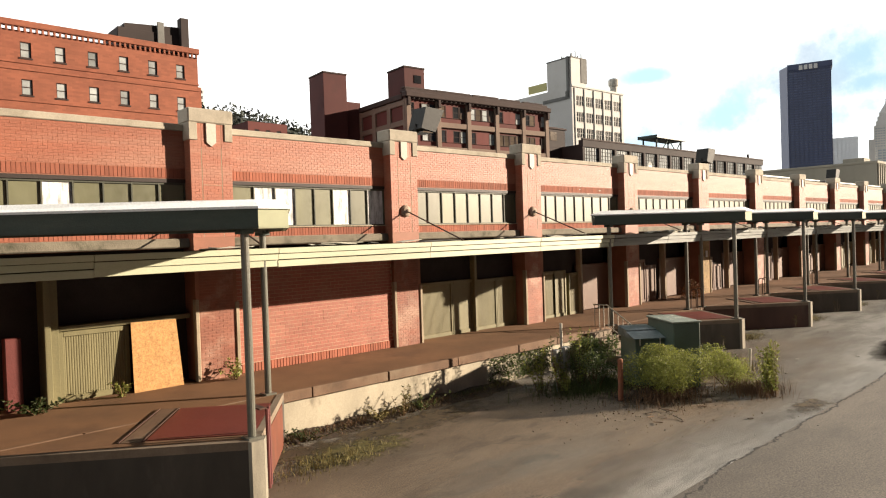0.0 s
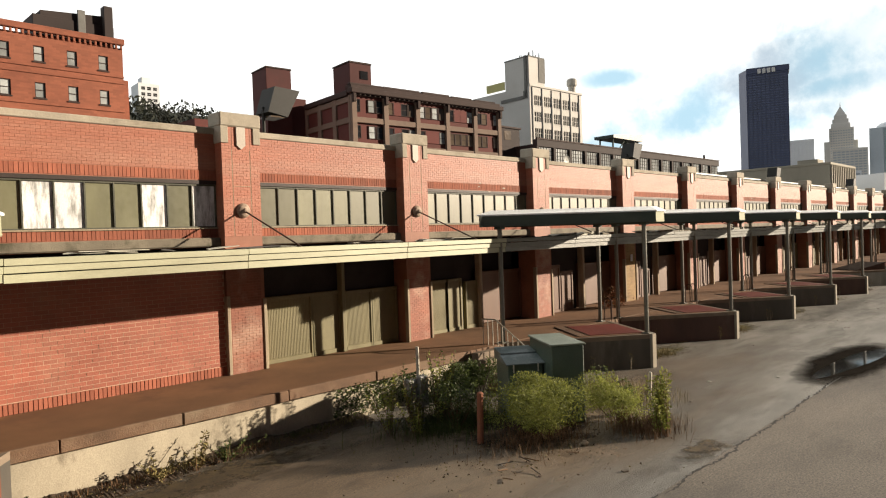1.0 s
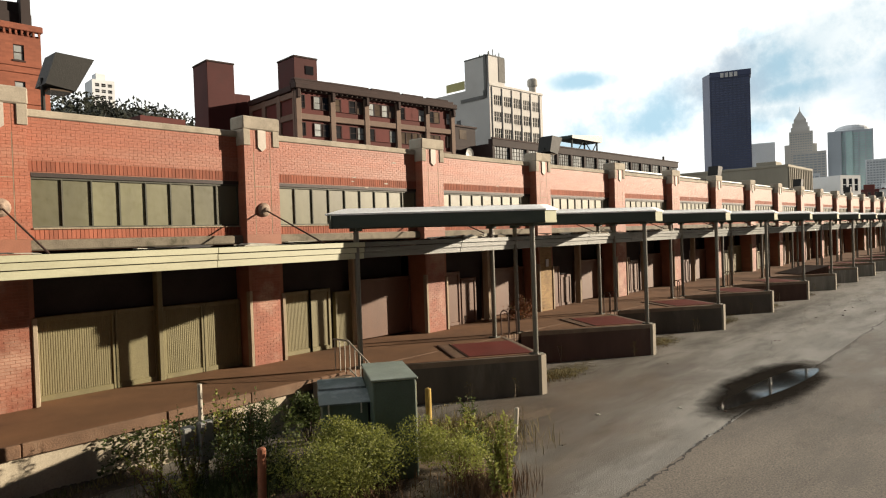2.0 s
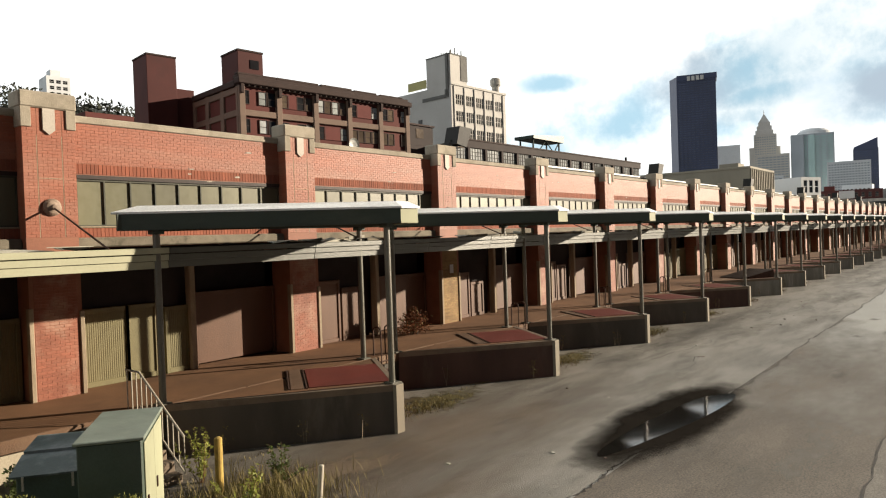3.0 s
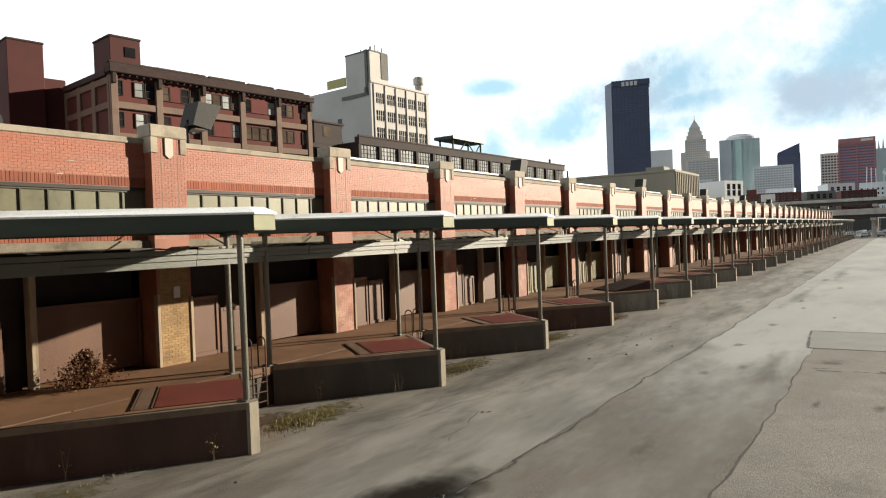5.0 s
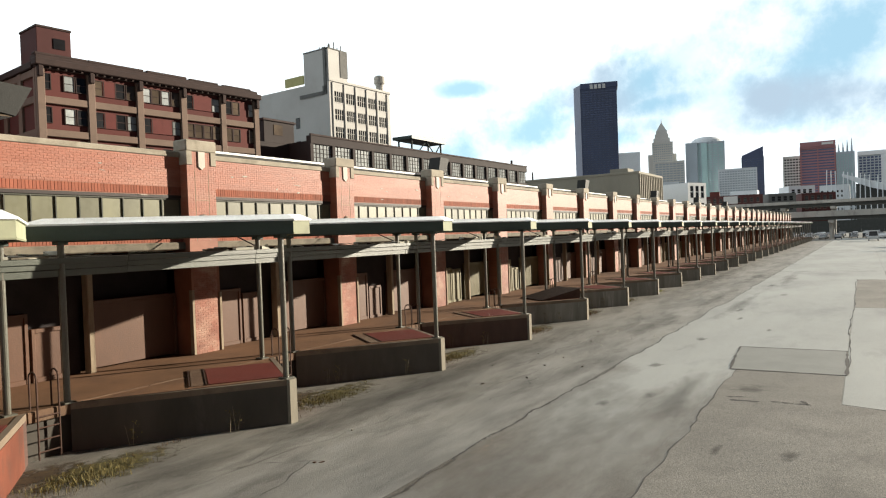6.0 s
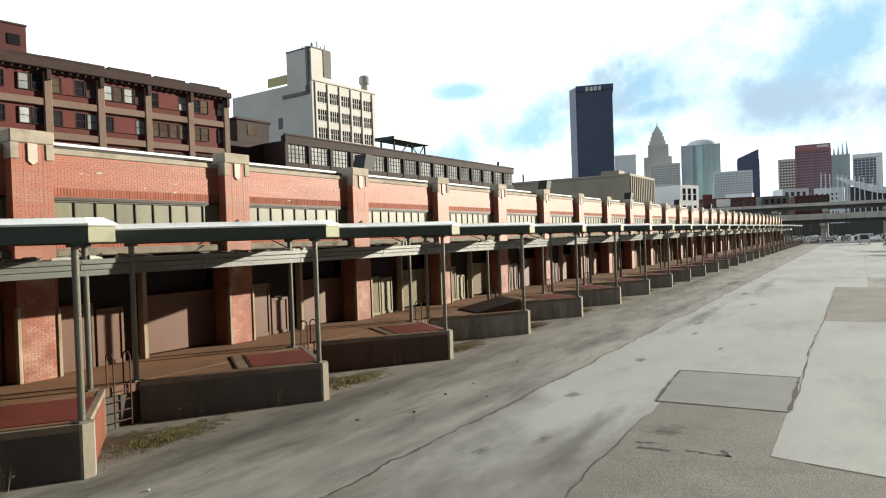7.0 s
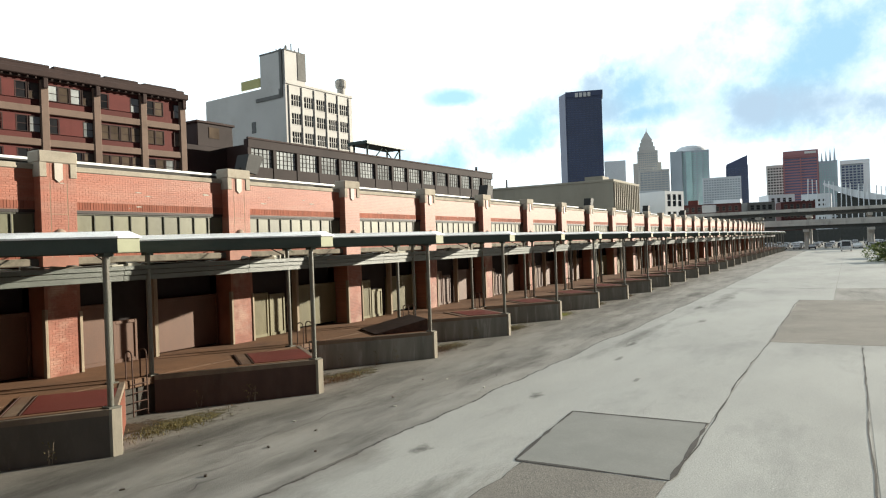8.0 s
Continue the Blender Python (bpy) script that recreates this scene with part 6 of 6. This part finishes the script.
            part("rim", Geo().tube((x, yb, 0.34), (x, yb + s * 0.015, 0.34), 0.2, 10), "grey_metal", wheel)
    return t


vanx = make_car("paint_white", "white delivery van parked on the roadway", True)
vanx.matrix_world = pose(236, -3.2, 0.006)
cars = [make_car("paint_white", "white parked car under the highway ramp"), make_car("paint_dark", "dark parked car under the highway ramp"), make_car("paint_silver", "silver parked car under the highway ramp")]
kr = random.Random(12)
k = 0
for row in range(9):
    for y in range(26, -40, -4):
        if kr.random() < 0.2:
            continue
        m = pose(272 + row * (8 if row < 4 else 16) - (0 if row < 4 else 32), y + kr.uniform(-0.5, 0.5), 0, 0, 0, kr.choice((0, 180)))
        if k < 3:
            cars[k].matrix_world = m
        else:
            copy_thing(kr.choice(cars), m)
        k += 1


# ---- plants ----
def leaves(count, place, size, seed, lean=0.6):
    """Many small bent leaves; place(r) gives a spot and an outward direction."""
    r, g = random.Random(seed), Geo()
    for _ in range(count):
        p, o = place(r)
        d = (Vector(o) * lean + Vector((r.gauss(0, 1), r.gauss(0, 1), r.gauss(0, 0.7)))).normalized()
        side = d.cross(Vector((r.gauss(0, 1), r.gauss(0, 1), r.gauss(0, 1)))).normalized()
        s = size * r.uniform(0.6, 1.5)
        p = Vector(p)
        n = len(g.v)
        mid = p + d * s * 0.5 + Vector((0, 0, -s * 0.06))
        g.v += [tuple(p), tuple(mid + side * s * 0.24), tuple(p + d * s), tuple(mid - side * s * 0.24)]
        g.f += [[n, n + 1, n + 2], [n, n + 2, n + 3]]
    return g


def stalks(count, spot, height, seed, r0=0.012, spread=0.25):
    r, g = random.Random(seed), Geo()
    for _ in range(count):
        x, y = spot(r)
        h = height * r.uniform(0.5, 1.1)
        g.tube((x, y, 0), (x + r.gauss(0, spread) * h, y + r.gauss(0, spread) * h, h), r0, 3, r0 * 0.3)
    return g


def lumps(rx, ry, h, n, seed):
    r = random.Random(seed)
    return [(r.gauss(0, rx * 0.45), r.gauss(0, ry * 0.45), h * r.uniform(0.35, 0.8), r.uniform(0.28, 0.5) * min(rx, ry)) for _ in range(n)]


def shrub(label, x, y, rx, ry, h, count, size, leaf, seed, stalk="bark", group=""):
    t = thing("shrub", label, "shrub", at=(x, y, 0), group=group)
    knots = lumps(rx, ry, h, 15, seed)
    knots += [(0, 0, h * 0.7, 0.42 * min(rx, ry))]

    def place(r):
        cx, cy, cz, cr_ = r.choice(knots)
        v = Vector((r.gauss(0, 1), r.gauss(0, 1), r.gauss(0, 1))).normalized()
        q = Vector((cx, cy, cz)) + v * cr_ * r.uniform(0.55, 1.1)
        q.z = max(0.05, min(q.z, h * 1.02))
        return q, v

    tagged(part("crown", leaves(count, place, size, seed), leaf, t), kind="stuff")
    g = Geo()
    for cx, cy, cz, _ in knots:
        g.tube((cx * 0.2, cy * 0.2, 0), (cx * 0.8, cy * 0.8, cz), 0.018, 5, 0.006)
    tagged(part("stem", g, stalk, t), kind="stuff")
    return t


def weed(label, x, y, h, count, seed, leaf="leaf_dark", spread=0.35, size=0.10, z=0.0):
    t = thing("weed", label, "weed", at=(x, y, z), group="weeds")
    r = random.Random(seed)
    ends = [(r.gauss(0, spread), r.gauss(0, spread), h * r.uniform(0.55, 1.05)) for _ in range(9)]
    g = Geo()
    for e in ends:
        g.tube((e[0] * 0.15, e[1] * 0.15, 0), e, 0.010, 4, 0.004)
    tagged(part("stem", g, "dry", t), kind="stuff")

    def place(rr):
        e = Vector(rr.choice(ends))
        f = rr.uniform(0.15, 1.0)
        return e * f, Vector((rr.gauss(0, 1), rr.gauss(0, 1), 0.4))

    tagged(part("foliage", leaves(count, place, size, seed), leaf, t), kind="stuff")
    return t


# ---- corner of cabinets, stair and weeds ----
cab = thing("utility_cabinet", "tall dull green utility cabinet with a pale weathered top", "utility cabinet", at=(17.63, 10.6, 0), turn=-36)
part("body", Geo().box(0, 0.85, 0, 1.8, 0, 1.96, 0.02), "green_metal", cab)
part("top", Geo().box(-0.04, 0.89, -0.04, 1.84, 1.962, 2.01, 0.012), "top_plate", cab, "pale weathered cabinet top")
for y0, y1 in ((0.08, 0.89), (0.92, 1.72)):
    d = part("door", Geo().box(0.852, 0.875, y0, y1, 0.1, 1.9, 0.008), "paled_green", cab, "pale green door")
    part("handle", Geo().box(0.877, 0.90, y0 + 0.06, y0 + 0.10, 0.95, 1.12, 0.005), "rust", d)
low = thing("utility_cabinet", "low green utility box with a sloping blue-grey lid", "utility cabinet", at=(17.63, 10.6, 0), turn=-36)
part("body", Geo().box(-0.95, -0.03, 0.62, 1.8, 0, 1.44, 0.02), "green_metal", low)
g = Geo().prism([(-1.02, 0.54), (0.0, 0.54), (0.0, 1.16), (-1.02, 1.16)], 1.442, [1.47, 1.47, 1.62, 1.62])
part("lid", g, "lid", low, "faded blue-grey sloping lid")
part("rear_lid", Geo().prism([(-1.0, 1.165), (-0.02, 1.165), (-0.02, 1.86), (-1.0, 1.86)], 1.443, [1.66, 1.66, 1.72, 1.72]), "lid", low, "faded blue-grey rear lid")
for x in (-0.85, -0.2):
    part("latch", Geo().box(x, x + 0.03, 0.52, 0.539, 1.26, 1.46), "rail", low)

stair = thing("dock_stair", "concrete dock stair with a white pipe railing", "stair", at=(19.55, 15.0, 0))
for k in range(6):
    part("step", Geo().box(0, 1.15, -0.29 * (k + 1), -0.29 * k - 0.005, 0, DOCK - 0.186 * k - 0.05, 0.015), "block_rim", stair)
rl = part("railing", Geo().tube((1.2, 0.55, DOCK + 0.86), (1.2, -0.05, DOCK + 0.86), 0.024, 8).tube((1.2, -0.05, DOCK + 0.86), (1.2, -1.75, 0.9), 0.024, 8).tube((1.2, -0.05, DOCK + 0.12), (1.2, -1.75, 0.16), 0.018, 8), "rail", stair, "white painted pipe railing")
for k in range(12):
    y = 0.5 - 0.2045 * k
    f = min(1.0, max(0.0, (-0.05 - y) / 1.7))
    part("baluster", Geo().tube((1.2, y, DOCK + 0.04 - f * 1.05 if y < 0 else DOCK), (1.2, y, DOCK + 0.86 - f * 1.12), 0.015, 6), "rail", rl)


def bollard(label, x, y, h, r, material, lean=0.0):
    t = thing("bollard", label, "bollard", at=(x, y, 0))
    part("shaft", Geo().tube((0, 0, -0.1), (lean, 0, h), r, 14), material, t)
    part("cap", Geo().turned([(r, 0), (r * 0.9, r * 0.3), (r * 0.5, r * 0.55), (0.005, r * 0.62)], 14), material, t, at=(lean, 0, h - 0.005))
    return t


bollard("yellow painted steel bollard standing in weeds", 20.75, 12.05, 1.05, 0.075, "yellow")
bollard("faded orange leaning post in the weeds", 15.35, 11.05, 1.15, 0.075, "orange", 0.04)
bollard("pale short pipe post in dry grass", 21.3, 9.9, 0.75, 0.05, "rail", 0.1)
meter = thing("meter_post", "grey meter boxes on a white pipe", "meter", at=(15.4, 13.1, 0))
part("pipe", Geo().tube((0, 0, 0), (0, 0, 2.05), 0.045, 10), "rail", meter, "white vent pipe")
part("box", Geo().box(-0.42, -0.16, -0.12, 0.1, 0.75, 1.28, 0.02), "grey_metal", meter)
part("box", Geo().box(-0.14, 0.14, -0.22, -0.05, 0.6, 1.35, 0.02), "grey_metal", meter)
part("conduit", Geo().tube((-0.3, 0, 0), (-0.3, 0, 0.8), 0.03, 8).tube((0.02, -0.12, 0), (0.02, -0.12, 0.65), 0.03, 8), "grey_metal", meter)

shrub("round bright yellow-green bush beside the green cabinets", 16.8, 10.4, 1.2, 1.05, 1.4, 26000, 0.045, "leaf", 3)
shrub("thin yellow-green weedy bush in front of the dock", 18.75, 9.4, 0.8, 0.7, 0.85, 4200, 0.045, "leaf", 5, "dry")
shrub("tangled dark green shrub beside the meter boxes", 15.9, 12.3, 0.9, 0.9, 1.4, 3600, 0.055, "leaf_dark", 8, "dry")
shrub("green shrub against the dock wall", 16.7, 13.4, 0.9, 0.6, 1.55, 3200, 0.055, "leaf_dark", 9)
shrub("dark green climbing weeds at the stair", 18.6, 13.9, 0.8, 0.5, 1.3, 2200, 0.08, "leaf_dark", 13)
for k, (x, y, h) in enumerate(((18.35, 7.95, 1.55), (18.8, 8.35, 1.3), (18.25, 8.15, 1.35), (18.5, 8.1, 1.45), (14.9, 12.6, 1.2), (21.8, 11.6, 0.7), (20.3, 10.6, 0.9), (19.6, 9.6, 0.8), (20.9, 12.9, 1.1), (15.0, 12.9, 1.7), (15.6, 12.6, 1.9), (16.2, 12.9, 1.8), (14.6, 13.3, 1.4))):
    weed("tall spindly weed with small leaves", x, y, h, 620 if k < 4 else 420, 40 + k, "leaf" if k < 4 or k % 2 == 0 else "leaf_dark", 0.17 if k < 4 else 0.28, 0.075)


def tuft(label, x, y, w, d, h, count, seed, material, z=0.0):
    """A patch of grass blades."""
    r, g = random.Random(seed), Geo()
    for _ in range(count):
        px, py = r.gauss(0, w / 2), r.gauss(0, d / 2)
        hh, a = h * r.uniform(0.4, 1.1), r.uniform(0, 6.28)
        dx, dy = math.cos(a), math.sin(a)
        s, b = 0.003 + 0.004 * r.random(), hh * r.uniform(0.1, 0.7)
        n = len(g.v)
        g.v += [(px - dy * s, py + dx * s, 0), (px + dy * s, py - dx * s, 0), (px + dx * b * 0.4 - dy * s, py + dy * b * 0.4 + dx * s, hh * 0.6), (px + dx * b * 0.4 + dy * s, py + dy * b * 0.4 - dx * s, hh * 0.6), (px + dx * b, py + dy * b, hh)]
        g.f += [[n, n + 1, n + 3, n + 2], [n + 2, n + 3, n + 4]]
    return tagged(thing("grass", label, "grass", at=(x, y, z), data=g, material=material), kind="stuff")


tuft("dry reddish grass under the bushes", 18.6, 8.6, 0.8, 0.7, 0.4, 1100, 1, "dry")
tuft("dry brown grass under the bushes", 16.4, 10.2, 1.5, 0.8, 0.3, 1000, 2, "dry")
tuft("straw-coloured grass beside the bollard", 20.8, 11.0, 1.5, 1.4, 0.42, 2200, 3, "straw")
tuft("dark green grass under the shrubs", 16.0, 12.6, 1.6, 1.0, 0.45, 2200, 4, "leaf_dark")
gr = random.Random(77)
for i, x in enumerate(TEETH[:16]):
    thing("moss_patch", "yellow-green moss and leaf litter in the dock recess", "moss", kind="structure", data=sheet(x + 3.0, 13.1, 2.9, 1.0, 0.010, 0.12), material="moss")
    thing("litter_patch", "brown leaf litter along the foot of the platform", "litter", kind="structure", data=sheet(x + 2.0, 13.9, 1.9, 1.2, 0.006), material="litter_soil")
    tuft("weeds and litter in the dock recess", x + 2.2, 12.9, 1.5, 0.6, 0.11, 900, 100 + i, gr.choice(("dry", "straw", "straw", "leaf")))
    tuft("low grass along the foot of the platform", x - 2.2 + 0.15, 13.35, 2.4, 0.15, 0.08, 120, 200 + i, gr.choice(("straw", "dry")))
stalk_rng = random.Random(63)
for x in TEETH[1:8]:
    for k in range(3):
        f = stalk_rng.uniform(0.6, 4.4)
        px, py = uv(f, -0.12)
        w = thing("weed", "pale dead stalk standing against the dock platform", "weed", at=(x + px, 11.87 + py, 0), group="dead stalks")
        tagged(part("stem", stalks(2, lambda r: (r.gauss(0, 0.04), r.gauss(0, 0.02)), stalk_rng.uniform(0.35, 0.85), 640 + k + int(x), 0.007, 0.16), "guard", w), kind="stuff")
        tagged(part("seed_head", leaves(26, lambda r: ((r.gauss(0, 0.09), r.gauss(0, 0.05), r.uniform(0.1, 0.6)), (0, 0, 1)), 0.05, 660 + k, 0.8), "straw", w), kind="stuff")
# soil patch whose dark colour also stands for shade under the bushes
thing("soil_bed", "littered soil under the bushes, darkened for their shade", "soil", kind="structure", data=sheet(16.9, 11.0, 2.7, 2.3, 0.016), material="shaded_soil")
soil = Geo()
sr = random.Random(9)
for k in range(241):
    x = 5.6 + 9.6 * k / 240
    h = 0.09 + 0.05 * math.sin(x * 1.7) * math.sin(x * 0.61 + 1) + 0.03 * math.sin(x * 4.3) + sr.uniform(-0.015, 0.015)
    soil.v += [(x, 14.45 + 0.16 * math.sin(x * 1.3) + 0.10 * math.sin(x * 3.7) + sr.uniform(-0.03, 0.03), -0.01), (x, 14.72 + sr.uniform(-0.03, 0.03), h * 0.45 + sr.uniform(-0.012, 0.012)), (x, 14.95, h * 0.8 + sr.uniform(-0.012, 0.012)), (x, 15.2, h + 0.03)]
    if k:
        n = 4 * k
        soil.f += [[n - 4 + j, n + j, n + j + 1, n - 3 + j] for j in range(3)]
thing("soil_bank", "dark litter and soil banked against the dock wall", "soil", kind="structure", data=soil, material="soil")
thing("litter_patch", "brown leaf litter along the foot of the dock wall", "litter", kind="structure", data=sheet(9.8, 13.9, 5.4, 1.3, 0.007), material="litter_soil")
for tone, seed in (("dry", 1), ("straw", 2), ("bark", 3)):
    tagged(thing("leaf_litter", "fallen leaves along the foot of the dock wall", "leaves", material=tone, data=leaves(500, lambda r: ((r.uniform(5.6, 15.2), 14.95 - abs(r.gauss(0, 0.33)), 0.03 + 0.07 * r.random()), (0, 0, 0)), 0.05, 700 + seed, 0.2)), kind="stuff")
    tagged(thing("leaf_litter", "fallen leaves and dead stalks round the bushes", "leaves", material=tone, data=leaves(500, lambda r: ((16.4 + r.gauss(0, 1.7), 10.6 + r.gauss(0, 1.3), 0.03 + 0.03 * r.random()), (0, 0, 0)), 0.05, 710 + seed, 0.2)), kind="stuff")
tagged(thing("ivy", "dark ivy leaves climbing the pale dock wall", "ivy", material="leaf_dark", data=leaves(1500, lambda r: ((14.2 + 3.2 * r.random() ** 0.8, 15.12 - 0.05 * r.random(), 0.12 + 0.82 * r.random()), (0, 0, 0)), 0.085, 721, 0.2)), kind="stuff")
for k in range(7):
    tuft("weeds at the foot of the dock wall", 6.2 + 1.35 * k, 14.75, 1.0, 0.18, 0.16, 150, 300 + k, gr.choice(("straw", "leaf_dark", "dry")), 0.1)
for k, (x, h) in enumerate(((10.2, 0.9), (10.9, 0.6), (9.4, 0.5), (7.2, 0.4))):
    weed("leafy weed at the foot of the dock wall", x, 14.5, h * 0.8, 260, 70 + k, "leaf_dark" if k % 2 else "straw", 0.3, 0.065, 0.05)
weed("small green weed on the dock", 2.3, 17.6, 0.4, 420, 90, "leaf_dark", 0.28, 0.09, DOCK)
weed("small weed beside the brick pier", 7.0, 17.6, 0.5, 220, 91, "leaf", 0.18, 0.08, DOCK)
weed("small weed beside the board", 4.2, 17.9, 0.4, 160, 92, "leaf", 0.15, 0.08, DOCK)
bushy = thing("weed", "bushy reddish weed growing on the dock", "weed", at=(32.35, 17.4, DOCK))
part("stems", stalks(14, lambda r: (r.gauss(0, 0.12), r.gauss(0, 0.1)), 1.0, 94, 0.012, 0.3), "bark", bushy)


def bush_spot(r):
    h = r.random()
    w = 0.54 * math.sin(math.pi * min(1, 0.3 + 0.7 * h)) + 0.08
    return (r.gauss(0, w * 0.6), r.gauss(0, w * 0.4), 0.06 + 0.95 * h * r.uniform(0.7, 1.0)), (0, 0, 0.3)


part("reddish_foliage", leaves(1900, bush_spot, 0.08, 95, 0.4), "red_leaf", bushy)
part("green_foliage", leaves(550, bush_spot, 0.07, 96, 0.4), "straw", bushy)
thing("stone", "pale stone lying on the asphalt", "stone", at=(16.68, 9.1, 0.03), material="guard", data=Geo().turned([(0.02, -0.03), (0.07, -0.01), (0.085, 0.03), (0.05, 0.08), (0.01, 0.09)], 9))
lr = random.Random(15)
for k in range(26):
    x, y = lr.uniform(13, 60), lr.uniform(6.8, 11.3)
    thing("litter", "small scrap of litter on the asphalt", "litter", at=(x, y, 0.003), turn=lr.uniform(0, 180), group="litter", material=lr.choice(("torn", "rust", "bark")), data=Geo().box(0, lr.uniform(0.04, 0.14), 0, lr.uniform(0.03, 0.08), 0, lr.uniform(0.01, 0.04), 0.005))
for k in range(10):
    a = lr.uniform(0, 6.28)
    x, y = 14.9 + lr.gauss(0, 0.5), 9.4 + lr.gauss(0, 0.4)
    thing("stick", "broken stick among the weeds", "stick", at=(x, y, 0.02), group="sticks", material="dry" if k % 2 else "bark", data=Geo().tube((0, 0, 0), (0.3 * math.cos(a), 0.3 * math.sin(a), 0.05), 0.012, 5))

# verge bushes far along the roadway
shrub("low green bush on the roadside bank", 168, -11.2, 3.2, 3.2, 2.4, 7000, 0.34, "leaf_dark", 61)
shrub("rounded green bush at the roadside", 186, -11.5, 3.0, 3.0, 2.4, 6000, 0.38, "leaf_dark", 62)
thing("verge", "grassy bank beside the roadway", "verge", kind="structure", data=Geo().prism([(120, -40), (262, -40), (262, -8.9), (150, -8.8)], -0.2, [3.0, 3.0, 0.2, 0.2]), material="verge_grass")
for k in range(6):
    tuft("rough grass on the roadside bank", 152 + 9 * k, -9.6, 7.0, 1.0, 0.4, 1500, 400 + k, "leaf" if k % 2 else "straw", 0.15)

# wooded hill and flats
def crest(x, y):
    """The hill's height."""
    return 58.5 * math.sin(math.pi * 0.5 * max(0.0, min(1.0, (y - 158) / 135))) * (1 - 0.0030 * max(0, x - 140))


hg = Geo()
for i in range(41):
    for j in range(13):
        x, y = -60 + 420 * i / 40, 155 + 330 * j / 12
        h = crest(x, y) + 3 * math.sin(i * 0.9 + j)
        hg.v.append((x, y, max(-0.5, h if j else -0.5)))
        if i and j:
            n = len(hg.v) - 1
            hg.f.append([n - 14, n - 1, n, n - 13])
hill = thing("hill", "dark wooded hillside behind the warehouses", "hill", kind="structure", data=hg, material="wood_far")


def wood(r):
    x, y = r.uniform(20, 330), r.uniform(190, 330)
    h = crest(x, y)
    c = noise.noise((x * 0.06, y * 0.06, 3.0))
    return (x, y, h + r.uniform(0, 5) + 5 * c), (0, 0, 1)


tagged(part("woods", leaves(30000, wood, 1.5, 55), "wood_far", hill, "dense dark trees on the hillside"), kind="stuff")


def tree(x, y, z, h, seed):
    r = random.Random(seed)
    t = thing("tree", "airy dark tree on the hill crest", "tree", at=(x, y, z), group="crest trees")
    g = Geo().tube((0, 0, -2), (0.2, 0, h * 0.55), 0.035 * h, 8, 0.018 * h)
    tips = []
    for k in range(11):
        b = Vector((0.1, 0, h * r.uniform(0.3, 0.55)))
        e = Vector((r.gauss(0, 0.24) * h, r.gauss(0, 0.24) * h, h * r.uniform(0.6, 1.0)))
        g.tube(tuple(b), tuple(e), 0.014 * h, 5, 0.003 * h)
        tips.append(e)
    part("trunk", g, "bark", t)

    def place(rr):
        e = rr.choice(tips)
        v = Vector((rr.gauss(0, 1), rr.gauss(0, 1), rr.gauss(0, 0.8)))
        return e + v * h * 0.06, v

    part("crown", leaves(1500, place, 0.045 * h, seed), "wood_far", t)


for k, (x, y, z, h) in enumerate(((104, 225, 38, 12), (150, 310, 52, 14), (157, 315, 50, 12), (120, 305, 53, 12), (112, 228, 38, 8))):
    tree(x, y, z, h, 500 + k)
flats = facade("apartment_tower", "pale apartment tower on the hilltop", "building", (170, 402), (182, 400.7), 14, 101, "haze_white", 3, 10, "dark_glass", (2.4, 2.0), frame="haze_white", first=99, storey=3.4)
part("stair_head", Geo().box(2.5, 8.0, 2, 9, 101, 105, 0.2), "haze_white", flats)
shed_house = facade("brick_shed", "small red brick house below the hill", "building", (88, 170), (100, 170), 10, 38, "maroon_brick", 3, 2, "dark_glass", (1.4, 2), frame="dark_cornice", first=36)

# ---- single bricks of the infill wall ----
br = random.Random(42)
rest = Geo()
half = Geo()
L0, L1 = 6.2 + PW + 0.01, 13.0 - 0.03
bw, bh = 0.30, 0.105
brick = Geo().box(0.006, bw - 0.006, 0.0965, 0.10, 0.006, bh - 0.006, 0.0015).mesh("brick", "infill_brick")
count, row = 0, 0
z = DOCK + 0.27
while z < 4.2:
    x = L0 - (row % 2) * bw / 2
    while x < L1 - 0.05:
        a, b = max(x, L0), min(x + bw, L1)
        if b - a > bw * 0.9 and z < 2.95 and 8.3 < x < 13 and count < 300:
            part("brick", brick, "", infill, at=(x, 0.003 * br.uniform(-1, 1), z))
            count += 1
        elif b - a > 0.05:
            rest.box(a + 0.006, b - 0.006, 0.0965, 0.10, z + 0.006, z + bh - 0.006)
        x += bw
    z += bh
    row += 1
tagged(part("brickwork", rest, "infill_brick", infill), kind="stuff")
base = Geo().bricks(L0, L1, DOCK, DOCK + 0.26, 0.1, w=0.10, h=0.26, gap=0.014, deep=0.03, upright=True)
tagged(part("plinth_course", base, "dark_brick", infill, "upright brick course at the foot"), kind="stuff")
